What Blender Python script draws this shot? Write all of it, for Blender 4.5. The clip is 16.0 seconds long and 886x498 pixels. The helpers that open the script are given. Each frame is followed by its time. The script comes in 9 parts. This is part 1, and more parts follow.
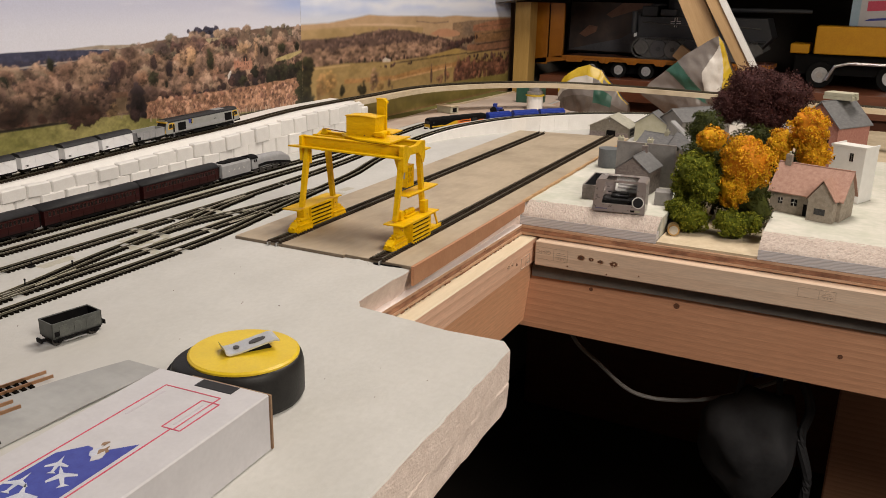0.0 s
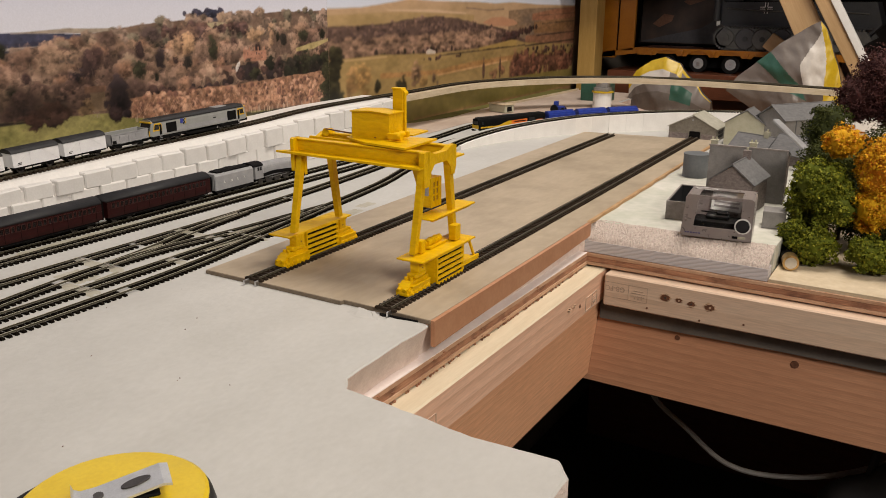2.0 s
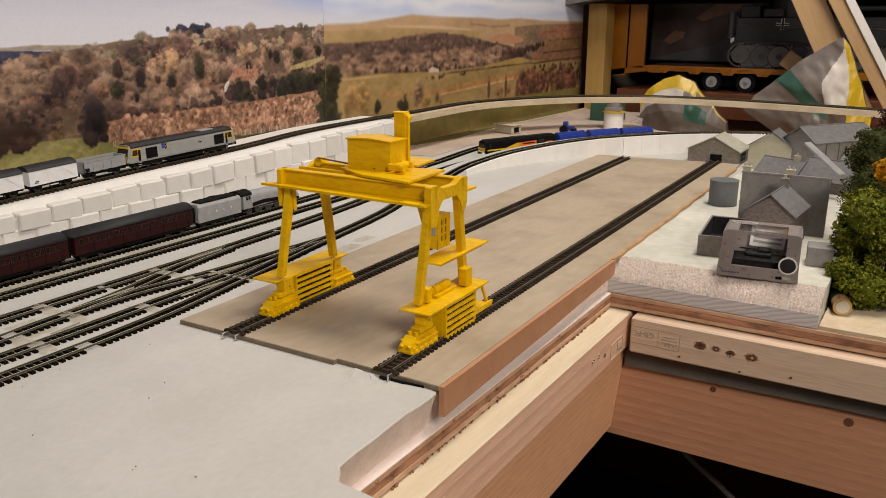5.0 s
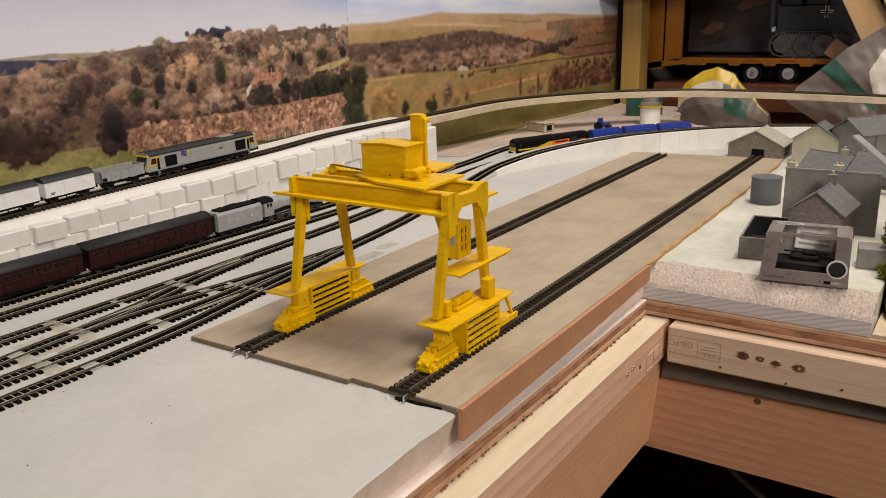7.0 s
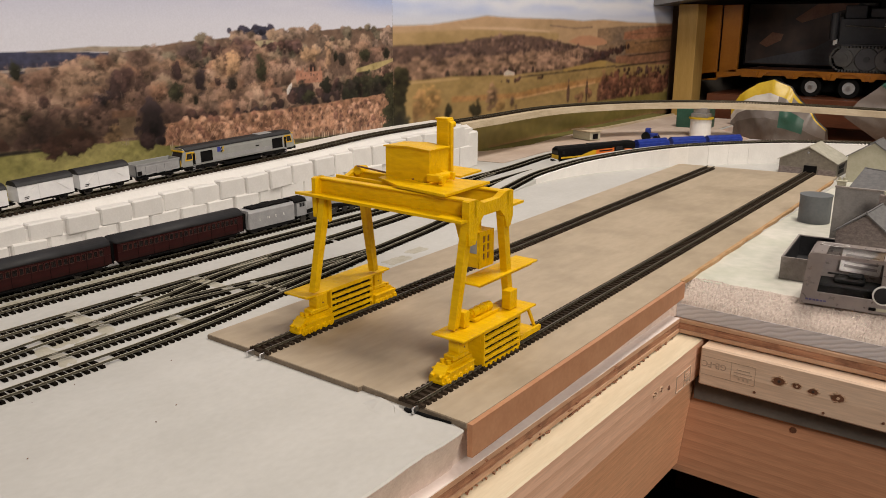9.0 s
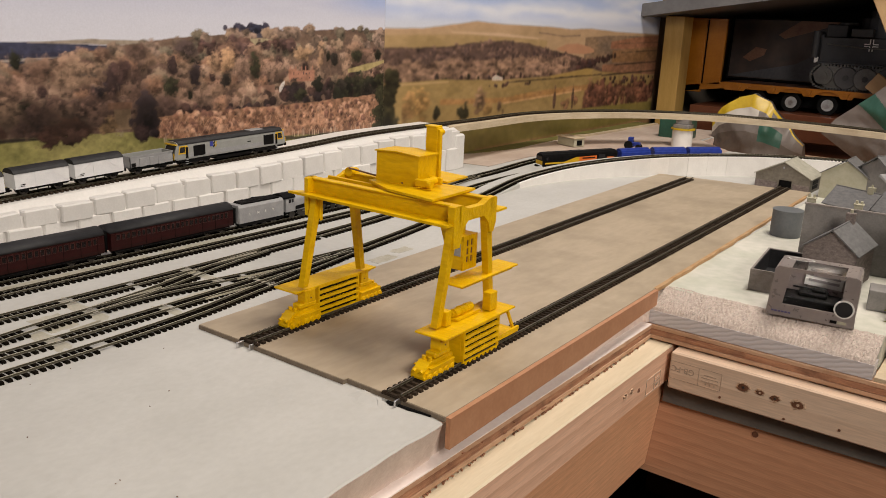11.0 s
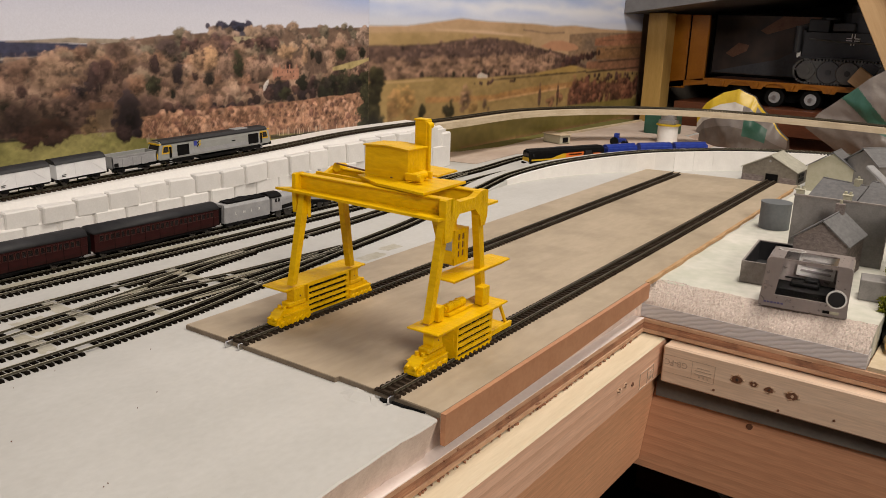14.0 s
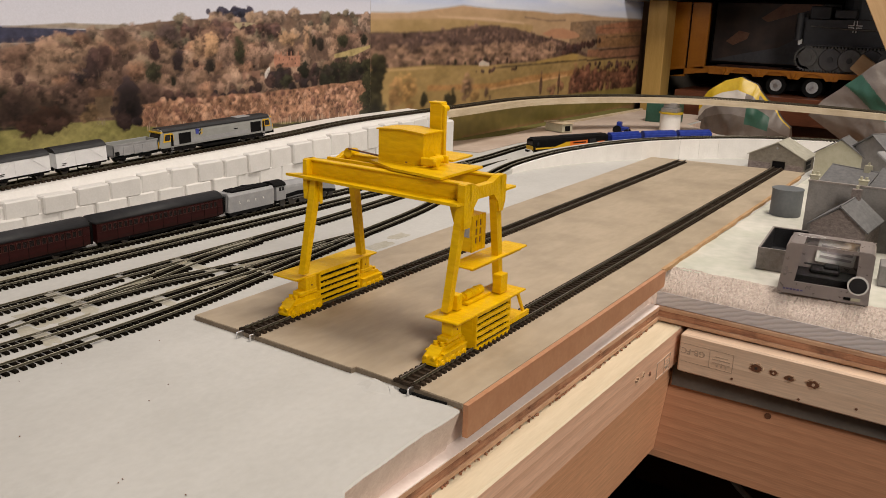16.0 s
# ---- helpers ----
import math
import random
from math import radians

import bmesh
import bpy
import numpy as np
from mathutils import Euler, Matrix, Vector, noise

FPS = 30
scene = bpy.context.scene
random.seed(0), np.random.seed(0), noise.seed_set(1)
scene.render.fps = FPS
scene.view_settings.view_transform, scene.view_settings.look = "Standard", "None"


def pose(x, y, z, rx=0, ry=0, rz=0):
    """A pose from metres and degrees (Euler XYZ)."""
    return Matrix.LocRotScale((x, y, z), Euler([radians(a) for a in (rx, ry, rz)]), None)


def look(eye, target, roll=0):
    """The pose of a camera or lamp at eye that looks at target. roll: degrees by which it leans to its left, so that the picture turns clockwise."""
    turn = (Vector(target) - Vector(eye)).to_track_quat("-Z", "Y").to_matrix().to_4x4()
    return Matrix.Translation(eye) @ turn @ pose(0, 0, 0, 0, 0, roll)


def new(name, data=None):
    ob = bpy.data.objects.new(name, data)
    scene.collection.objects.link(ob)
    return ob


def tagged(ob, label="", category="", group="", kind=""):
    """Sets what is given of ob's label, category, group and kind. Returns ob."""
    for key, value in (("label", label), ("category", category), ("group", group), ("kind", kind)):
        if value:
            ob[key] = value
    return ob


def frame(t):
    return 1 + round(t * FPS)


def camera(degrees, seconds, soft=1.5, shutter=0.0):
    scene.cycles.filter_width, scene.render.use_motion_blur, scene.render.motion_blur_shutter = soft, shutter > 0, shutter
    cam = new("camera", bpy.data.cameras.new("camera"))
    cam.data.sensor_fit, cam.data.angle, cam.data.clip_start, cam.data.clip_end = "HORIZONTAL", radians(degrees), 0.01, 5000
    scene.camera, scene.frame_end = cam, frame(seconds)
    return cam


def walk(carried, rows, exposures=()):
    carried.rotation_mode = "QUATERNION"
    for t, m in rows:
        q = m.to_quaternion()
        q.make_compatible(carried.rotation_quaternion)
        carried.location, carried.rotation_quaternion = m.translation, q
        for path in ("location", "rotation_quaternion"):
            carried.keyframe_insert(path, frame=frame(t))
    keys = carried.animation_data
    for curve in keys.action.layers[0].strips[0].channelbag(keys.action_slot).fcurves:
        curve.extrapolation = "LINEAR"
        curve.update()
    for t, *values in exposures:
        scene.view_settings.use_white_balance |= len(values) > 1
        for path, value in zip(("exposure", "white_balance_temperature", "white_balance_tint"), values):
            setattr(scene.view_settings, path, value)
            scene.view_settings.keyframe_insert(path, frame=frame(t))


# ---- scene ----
cam = camera(56.3, 16.0, soft=0.9)
METRES, EYE, TILT, LEAN, TURN = 0.465, 0.24, -17.2, -1.2, 26.8
ROWS = [
    (0.0, 0.0, 0.0, 0.0, -0.0, 0.0, -0.0),
    (0.5, 0.0499, 0.1164, 0.0242, 5.05, -0.36, -0.45),
    (1.0, 0.0603, 0.2211, 0.0401, 6.19, -0.36, -0.79),
    (1.5, 0.0488, 0.3421, 0.0441, 5.49, 0.36, -0.68),
    (2.0, 0.0405, 0.4636, 0.0616, 4.3, 0.2, -0.5),
    (2.5, 0.0562, 0.5384, 0.0884, 5.15, 0.13, -0.6),
    (3.0, 0.0488, 0.5701, 0.0938, 5.25, 0.88, -0.87),
    (3.5, 0.0307, 0.6017, 0.095, 4.84, 1.34, -0.78),
    (4.0, 0.0078, 0.626, 0.1062, 4.33, 1.39, -0.75),
    (6.5, 0.0358, 0.6589, 0.1054, 5.69, 1.25, 0.63),
    (7.0, 0.0353, 0.7003, 0.1219, 7.08, 1.23, 0.36),
    (7.5, 0.0453, 0.7224, 0.1399, 7.91, 1.37, -0.06),
    (8.0, 0.0517, 0.7323, 0.1354, 8.89, 1.49, -0.63),
    (8.5, 0.0617, 0.7436, 0.1277, 10.11, 1.51, -1.29),
    (11.0, 0.0705, 0.6848, 0.1318, 9.1, 1.38, -4.12),
    (11.5, 0.0709, 0.6872, 0.1221, 8.99, 1.33, -4.04),
    (12.0, 0.0678, 0.6873, 0.1324, 8.82, 1.08, -4.06),
    (12.5, 0.0683, 0.6959, 0.1291, 8.81, 1.18, -3.98),
    (13.0, 0.0668, 0.6989, 0.13, 8.66, 1.36, -3.97),
    (13.5, 0.0627, 0.7015, 0.1239, 8.42, 1.62, -3.78),
    (14.0, 0.0606, 0.6992, 0.1224, 8.08, 1.56, -3.24),
    (14.5, 0.0625, 0.6998, 0.123, 8.11, 1.59, -2.92),
    (15.0, 0.0587, 0.7123, 0.1279, 7.96, 1.47, -3.04),
    (15.5, 0.0373, 0.7211, 0.1321, 7.81, 1.14, -3.05),
    (16.0, 0.0265, 0.7254, 0.1141, 7.61, 1.07, -2.91),
]
walk(cam, [(t, pose(0, 0, EYE, TILT, LEAN, TURN) @ pose(METRES * x, METRES * y, METRES * z, 90 + pitch, roll, yaw)) for t, x, y, z, yaw, pitch, roll in ROWS],
     exposures=[(0.0, 0.08), (1.0, 0.05), (2.0, 0.0), (16.0, 0.0)])

# ---- world, lamps ----
world = bpy.data.worlds.new("room_air")
scene.world = world
world.use_nodes = True
world.node_tree.nodes["Background"].inputs[0].default_value = (1.0, 0.82, 0.66, 1)
world.node_tree.nodes["Background"].inputs[1].default_value = 0.02


def area_lamp(name, eye, target, w, h, power, colour):
    data = bpy.data.lights.new(name, "AREA")
    data.shape, data.size, data.size_y, data.energy, data.color = "RECTANGLE", w, h, power, colour
    ob = new(name, data)
    ob.matrix_world = look(eye, target)
    return ob


# added area lamps, out of view below the ceiling, placed until tones matched
area_lamp("unseen_key_lamp", (0.93, -0.16, 1.04), (-0.40, 0.65, 0.0), 0.6, 0.5, 21.0, (1.0, 0.90, 0.79))
area_lamp("unseen_far_lamp", (-0.12, 1.22, 1.40), (-0.45, 1.20, 0.0), 0.6, 0.4, 19.8, (1.0, 0.90, 0.79))

# ---- tools for building ----
class B:
    """A bmesh with shapes in metres."""

    def __init__(self):
        self.bm = bmesh.new()

    def box(self, c, s, bevel=0.0, m=None):
        r = bmesh.ops.create_cube(self.bm, size=1.0, matrix=(m or Matrix()) @ Matrix.Translation(c) @ Matrix.Diagonal((*s, 1)))
        if bevel:
            es = {e for v in r["verts"] for e in v.link_edges}
            bmesh.ops.bevel(self.bm, geom=list(es), offset=bevel, segments=1, affect="EDGES")
        return self

    def span(self, a, b, bevel=0.0):
        return self.box([(p + q) / 2 for p, q in zip(a, b)], [abs(q - p) for p, q in zip(a, b)], bevel)

    def cyl(self, p0, p1, r0, r1=None, n=14, caps=True):
        r1 = r0 if r1 is None else r1
        p0, p1 = Vector(p0), Vector(p1)
        d = p1 - p0
        m = Matrix.Translation((p0 + p1) / 2) @ d.to_track_quat("Z", "Y").to_matrix().to_4x4()
        bmesh.ops.create_cone(self.bm, cap_ends=caps, segments=n, radius1=max(r0, 1e-6), radius2=max(r1, 1e-6), depth=d.length, matrix=m)
        return self

    def ball(self, c, s, sub=2, rough=0.0, scale=1.0):
        r = bmesh.ops.create_icosphere(self.bm, subdivisions=sub, radius=1.0)
        for v in r["verts"]:
            k = 1 + rough * noise.noise(v.co * scale + Vector(c) * 37)
            v.co = Vector(c) + Vector((v.co.x * s[0] * k, v.co.y * s[1] * k, v.co.z * s[2] * k))
        return self

    def prism(self, pts, axis, a, b):
        """A polygon in the plane across an axis, drawn out from a to b. Points: (y, z) for x, (x, z) for y, (x, y) for z."""
        def at(p, w):
            return {"x": (w, p[0], p[1]), "y": (p[0], w, p[1]), "z": (p[0], p[1], w)}[axis]
        lo = [self.bm.verts.new(at(p, a)) for p in pts]
        hi = [self.bm.verts.new(at(p, b)) for p in pts]
        n = len(pts)
        fs = [self.bm.faces.new(lo), self.bm.faces.new(hi)]
        fs += [self.bm.faces.new((lo[i], lo[(i + 1) % n], hi[(i + 1) % n], hi[i])) for i in range(n)]
        bmesh.ops.recalc_face_normals(self.bm, faces=fs)
        return self

    def loft(self, rings, caps=True):
        """Skin over rings of points, all with the same count."""
        vs = [[self.bm.verts.new(p) for p in r] for r in rings]
        fs = []
        n = len(vs[0])
        for a, b in zip(vs, vs[1:]):
            fs += [self.bm.faces.new((a[i], a[(i + 1) % n], b[(i + 1) % n], b[i])) for i in range(n)]
        if caps:
            fs += [self.bm.faces.new(vs[0]), self.bm.faces.new(vs[-1])]
        bmesh.ops.recalc_face_normals(self.bm, faces=fs)
        return self

    def tube(self, path, r, n=8):
        path = [Vector(p) for p in path]
        rings = []
        for i, p in enumerate(path):
            d = (path[min(i + 1, len(path) - 1)] - path[max(i - 1, 0)]).normalized()
            u = d.cross(Vector((0, 0, 1)))
            u = (u if u.length > 1e-4 else Vector((1, 0, 0))).normalized()
            w = u.cross(d)
            rr = r[i] if isinstance(r, (list, tuple)) else r
            rings.append([p + rr * (u * math.cos(k * math.tau / n) + w * math.sin(k * math.tau / n)) for k in range(n)])
        return self.loft(rings)

    def face(self, pts):
        self.bm.faces.new([self.bm.verts.new(p) for p in pts])
        return self

    def mesh(self, name, smooth=False):
        me = bpy.data.meshes.new(name)
        if smooth:
            for f in self.bm.faces:
                f.smooth = True
        self.bm.to_mesh(me)
        self.bm.free()
        return me


def part(name, b, material, parent=None, label="", smooth=False):
    """One mesh object under a thing or a part."""
    me = b.mesh(name, smooth) if isinstance(b, B) else b
    if material and not me.materials:
        me.materials.append(material)
    ob = new(name, me)
    if parent:
        ob.parent = parent
    if label:
        ob["label"] = label
    return ob


def thing(name, label, category, group="", m=None, kind=""):
    ob = tagged(new(name), label, category, group, kind)
    ob.empty_display_size = 0.01
    if m is not None:
        ob.matrix_world = m
    return ob


def single(name, b, material, label, category, kind="", group="", m=None, smooth=False):
    ob = tagged(part(name, b, material, smooth=smooth), label, category, group, kind)
    if m is not None:
        ob.matrix_world = m
    return ob


def spline(pts, step):
    """A smooth line through points, cut into even steps."""
    pts = [Vector(p) for p in pts]
    pts = [2 * pts[0] - pts[1]] + pts + [2 * pts[-1] - pts[-2]]
    fine = []
    for a, b, c, d in zip(pts, pts[1:], pts[2:], pts[3:]):
        for k in range(40):
            t = k / 40
            fine.append(0.5 * (2 * b + (c - a) * t + (2 * a - 5 * b + 4 * c - d) * t * t + (3 * b - a - 3 * c + d) * t ** 3))
    fine.append(pts[-2])
    out, left = [fine[0]], step
    for a, b in zip(fine, fine[1:]):
        seg, pos = (b - a).length, 0.0
        while seg - pos >= left:
            pos += left
            out.append(a.lerp(b, pos / seg))
            left = step
        left -= seg - pos
    return out


def wobble(b, amount, scale, keep=None):
    """Uneven surface: moves the vertices by noise."""
    for v in b.bm.verts:
        if keep is None or not keep(v.co):
            v.co += amount * Vector(noise.noise_vector(v.co * scale))
    return b


# ---- materials ----
def mat(name, c1, c2=None, scale=60.0, rough=0.6, bump=0.0, metal=0.0, stretch=(1, 1, 1), fine=6.0, rvar=0.1, per_object=0.0, island=None, spec=0.5, coat=0.0, stain=None):
    """A painted or natural surface: two colours mixed by coarse and fine noise, with relief."""
    m = bpy.data.materials.new(name)
    m.use_nodes = True
    nt = m.node_tree
    N, L = nt.nodes, nt.links.new
    bsdf = N["Principled BSDF"]
    tc = N.new("ShaderNodeTexCoord")
    mp = N.new("ShaderNodeMapping")
    mp.inputs["Scale"].default_value = stretch
    L(tc.outputs["Object"], mp.inputs[0])
    n1, n2 = N.new("ShaderNodeTexNoise"), N.new("ShaderNodeTexNoise")
    for n, s, d in ((n1, scale, 3), (n2, scale * fine, 4)):
        n.inputs["Scale"].default_value, n.inputs["Detail"].default_value = s, d
        L(mp.outputs[0], n.inputs["Vector"])
    mx = N.new("ShaderNodeMath")
    mx.operation = "MULTIPLY_ADD"
    L(n2.outputs["Fac"], mx.inputs[0])
    mx.inputs[1].default_value = 0.45
    ad = N.new("ShaderNodeMath")
    ad.operation = "MULTIPLY"
    ad.inputs[1].default_value = 0.55
    L(n1.outputs["Fac"], ad.inputs[0])
    L(ad.outputs[0], mx.inputs[2])
    ramp = N.new("ShaderNodeValToRGB")
    ramp.color_ramp.elements[0].position, ramp.color_ramp.elements[1].position = 0.36, 0.64
    ramp.color_ramp.elements[0].color = (*c1, 1)
    ramp.color_ramp.elements[1].color = (*(c2 or c1), 1)
    L(mx.outputs[0], ramp.inputs[0])
    colour = ramp.outputs[0]
    if stain:
        # stain: (colour, scale, strength), broad patches with soft edges
        n3, mr3, m3 = N.new("ShaderNodeTexNoise"), N.new("ShaderNodeMapRange"), N.new("ShaderNodeMix")
        n3.inputs["Scale"].default_value, n3.inputs["Detail"].default_value, n3.inputs["Roughness"].default_value = stain[1], 6, 0.6
        L(tc.outputs["Object"], n3.inputs["Vector"])
        mr3.inputs["From Min"].default_value, mr3.inputs["From Max"].default_value, mr3.inputs["To Max"].default_value = 0.48, 0.72, stain[2]
        L(n3.outputs["Fac"], mr3.inputs[0])
        m3.data_type = "RGBA"
        L(mr3.outputs[0], m3.inputs["Factor"])
        L(colour, m3.inputs["A"])
        m3.inputs["B"].default_value = (*stain[0], 1)
        colour = m3.outputs["Result"]
    if island:
        geo = N.new("ShaderNodeNewGeometry")
        r2 = N.new("ShaderNodeValToRGB")
        r2.color_ramp.interpolation = "LINEAR"
        while len(r2.color_ramp.elements) < len(island):
            r2.color_ramp.elements.new(0.5)
        for i, c in enumerate(island):
            r2.color_ramp.elements[i].position = i / (len(island) - 1)
            r2.color_ramp.elements[i].color = (*c, 1)
        L(geo.outputs["Random Per Island"], r2.inputs[0])
        mm = N.new("ShaderNodeMix")
        mm.data_type, mm.blend_type = "RGBA", "MULTIPLY"
        mm.inputs["Factor"].default_value = 1.0
        L(colour, mm.inputs["A"])
        L(r2.outputs[0], mm.inputs["B"])
        colour = mm.outputs["Result"]
    if per_object:
        oi = N.new("ShaderNodeObjectInfo")
        hs = N.new("ShaderNodeHueSaturation")
        ma = N.new("ShaderNodeMapRange")
        ma.inputs["To Min"].default_value, ma.inputs["To Max"].default_value = 1 - per_object, 1 + per_object
        L(oi.outputs["Random"], ma.inputs[0])
        L(ma.outputs[0], hs.inputs["Value"])
        L(colour, hs.inputs["Color"])
        colour = hs.outputs[0]
    L(colour, bsdf.inputs["Base Color"])
    rr = N.new("ShaderNodeMapRange")
    rr.inputs["To Min"].default_value, rr.inputs["To Max"].default_value = max(rough - rvar, 0.03), min(rough + rvar, 1)
    L(n2.outputs["Fac"], rr.inputs[0])
    L(rr.outputs[0], bsdf.inputs["Roughness"])
    bsdf.inputs["Metallic"].default_value = metal
    bsdf.inputs["Specular IOR Level"].default_value = spec
    bsdf.inputs["Coat Weight"].default_value = coat
    if bump:
        bp = N.new("ShaderNodeBump")
        bp.inputs["Strength"].default_value, bp.inputs["Distance"].default_value = 0.6, bump
        L(mx.outputs[0], bp.inputs["Height"])
        L(bp.outputs[0], bsdf.inputs["Normal"])
    return m


def wood(name, pale, ring, tint, axis, spacing=0.0045, wander=7.0, strength=0.75):
    """Planed softwood: growth rings that run along one axis and wander into arches, with fine grain."""
    m = bpy.data.materials.new(name)
    m.use_nodes = True
    N, L = m.node_tree.nodes, m.node_tree.links.new
    bs = N["Principled BSDF"]
    tc, mp, wv = N.new("ShaderNodeTexCoord"), N.new("ShaderNodeMapping"), N.new("ShaderNodeTexWave")
    mp.inputs["Scale"].default_value = [0.07 if a == axis else 1.0 for a in "xyz"]
    L(tc.outputs["Object"], mp.inputs[0])
    L(mp.outputs[0], wv.inputs["Vector"])
    wv.wave_type, wv.bands_direction, wv.wave_profile = "BANDS", "Z", "SAW"
    wv.inputs["Scale"].default_value = math.tau / (20 * spacing)
    wv.inputs["Distortion"].default_value, wv.inputs["Detail"].default_value, wv.inputs["Detail Scale"].default_value = wander, 2.5, 0.30
    fine, broad = N.new("ShaderNodeTexNoise"), N.new("ShaderNodeTexNoise")
    fine.inputs["Scale"].default_value, fine.inputs["Detail"].default_value = 900, 3
    L(mp.outputs[0], fine.inputs["Vector"])
    broad.inputs["Scale"].default_value, broad.inputs["Detail"].default_value = 9, 3
    L(tc.outputs["Object"], broad.inputs["Vector"])
    ramp = N.new("ShaderNodeValToRGB")
    e = ramp.color_ramp.elements
    e[0].position, e[1].position = 0.25, 0.97
    e[0].color = (*pale, 1)
    e[1].color = (*[p + (r - p) * strength for p, r in zip(pale, ring)], 1)
    L(wv.outputs["Fac"], ramp.inputs[0])
    mb, mr = N.new("ShaderNodeMix"), N.new("ShaderNodeMapRange")
    mb.data_type = "RGBA"
    mr.inputs["From Min"].default_value, mr.inputs["From Max"].default_value, mr.inputs["To Max"].default_value = 0.40, 0.70, 0.7
    L(broad.outputs["Fac"], mr.inputs[0])
    L(mr.outputs[0], mb.inputs["Factor"])
    L(ramp.outputs[0], mb.inputs["A"])
    mb.inputs["B"].default_value = (*tint, 1)
    hs, mv = N.new("ShaderNodeHueSaturation"), N.new("ShaderNodeMapRange")
    mv.inputs["From Min"].default_value, mv.inputs["From Max"].default_value, mv.inputs["To Min"].default_value, mv.inputs["To Max"].default_value = 0.3, 0.7, 0.90, 1.09
    L(fine.outputs["Fac"], mv.inputs[0])
    L(mv.outputs[0], hs.inputs["Value"])
    L(mb.outputs["Result"], hs.inputs["Color"])
    L(hs.outputs[0], bs.inputs["Base Color"])
    bs.inputs["Roughness"].default_value = 0.55
    bp = N.new("ShaderNodeBump")
    bp.inputs["Strength"].default_value, bp.inputs["Distance"].default_value = 0.35, 0.0003
    L(fine.outputs["Fac"], bp.inputs["Height"])
    L(bp.outputs[0], bs.inputs["Normal"])
    return m


def ribbed(name, crest, groove):
    """Foam cut with a hot wire: slanting ribs, uneven in width."""
    m = bpy.data.materials.new(name)
    m.use_nodes = True
    N, L = m.node_tree.nodes, m.node_tree.links.new
    tc, mp, wv, ramp, bp = N.new("ShaderNodeTexCoord"), N.new("ShaderNodeMapping"), N.new("ShaderNodeTexWave"), N.new("ShaderNodeValToRGB"), N.new("ShaderNodeBump")
    mp.inputs["Rotation"].default_value = (0, math.radians(17), 0)
    L(tc.outputs["Object"], mp.inputs[0])
    L(mp.outputs[0], wv.inputs["Vector"])
    wv.bands_direction = "Z"
    wv.inputs["Scale"].default_value, wv.inputs["Distortion"].default_value, wv.inputs["Detail"].default_value, wv.inputs["Detail Scale"].default_value = 88, 4.0, 3, 0.9
    e = ramp.color_ramp.elements
    e[0].position, e[1].position = 0.05, 0.55
    e[0].color, e[1].color = (*groove, 1), (*crest, 1)
    L(wv.outputs["Fac"], ramp.inputs[0])
    bs = N["Principled BSDF"]
    L(ramp.outputs[0], bs.inputs["Base Color"])
    bs.inputs["Roughness"].default_value = 0.8
    bp.inputs["Strength"].default_value, bp.inputs["Distance"].default_value = 0.45, 0.0005
    L(wv.outputs["Fac"], bp.inputs["Height"])
    L(bp.outputs[0], bs.inputs["Normal"])
    return m


def glass_mat(name, tint, rough=0.03):
    m = bpy.data.materials.new(name)
    m.use_nodes = True
    b = m.node_tree.nodes["Principled BSDF"]
    b.inputs["Base Color"].default_value = (*tint, 1)
    b.inputs["Roughness"].default_value = rough
    b.inputs["Transmission Weight"].default_value = 1.0
    b.inputs["IOR"].default_value = 1.12
    return m


M_FOAM = mat("white_foam", (0.475, 0.468, 0.445), (0.535, 0.527, 0.505), 22, 0.75, 0.0009, fine=9, stretch=(1.3, 0.8, 1), stain=((0.44, 0.425, 0.405), 5, 0.5))
M_FOAM_WASH = mat("tinted_foam", (0.50, 0.505, 0.435), (0.65, 0.625, 0.565), 14, 0.75, 0.0012, fine=8, stain=((0.43, 0.455, 0.36), 16, 0.5))
# cut foam sides: pink bounce light from the wood painted into the colour
M_FOAM_BOUNCE = mat("bounce_pink_foam", (0.76, 0.63, 0.555), (0.89, 0.76, 0.68), 110, 0.95, 0.0030, fine=5, spec=0.04)
M_LEDGE = mat("primed_ledge", (0.86, 0.755, 0.725), (0.93, 0.845, 0.815), 60, 0.9, 0.0008, spec=0.05)
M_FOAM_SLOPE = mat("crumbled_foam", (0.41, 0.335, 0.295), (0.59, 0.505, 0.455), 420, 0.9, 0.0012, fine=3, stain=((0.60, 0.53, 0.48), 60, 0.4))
M_FOAM_STRIPE = ribbed("hot_cut_foam", (0.62, 0.59, 0.605), (0.51, 0.48, 0.49))
M_BLOCK = mat("plaster_block", (0.68, 0.66, 0.64), (0.745, 0.725, 0.705), 80, 0.8, 0.0006, per_object=0.05)
M_PANEL = mat("white_panel", (0.76, 0.74, 0.715), (0.82, 0.80, 0.775), 80, 0.8, 0.0006, per_object=0.04)
M_MDF = mat("brown_hardboard", (0.36, 0.29, 0.205), (0.465, 0.38, 0.28), 9, 0.6, 0.0002, fine=14, stretch=(1.4, 0.45, 1), stain=((0.22, 0.175, 0.12), 12, 0.6))
M_MDF_EDGE = mat("hardboard_edge", (0.42, 0.20, 0.105), (0.50, 0.26, 0.145), 60, 0.6, 0.0003)
M_BOARDEDGE = mat("grey_brown_board_edge", (0.15, 0.115, 0.08), (0.23, 0.18, 0.13), 90, 0.8, 0.0004)
M_GLUE = mat("stained_board_edge", (0.40, 0.215, 0.085), (0.50, 0.33, 0.18), 60, 0.7, 0.0004)
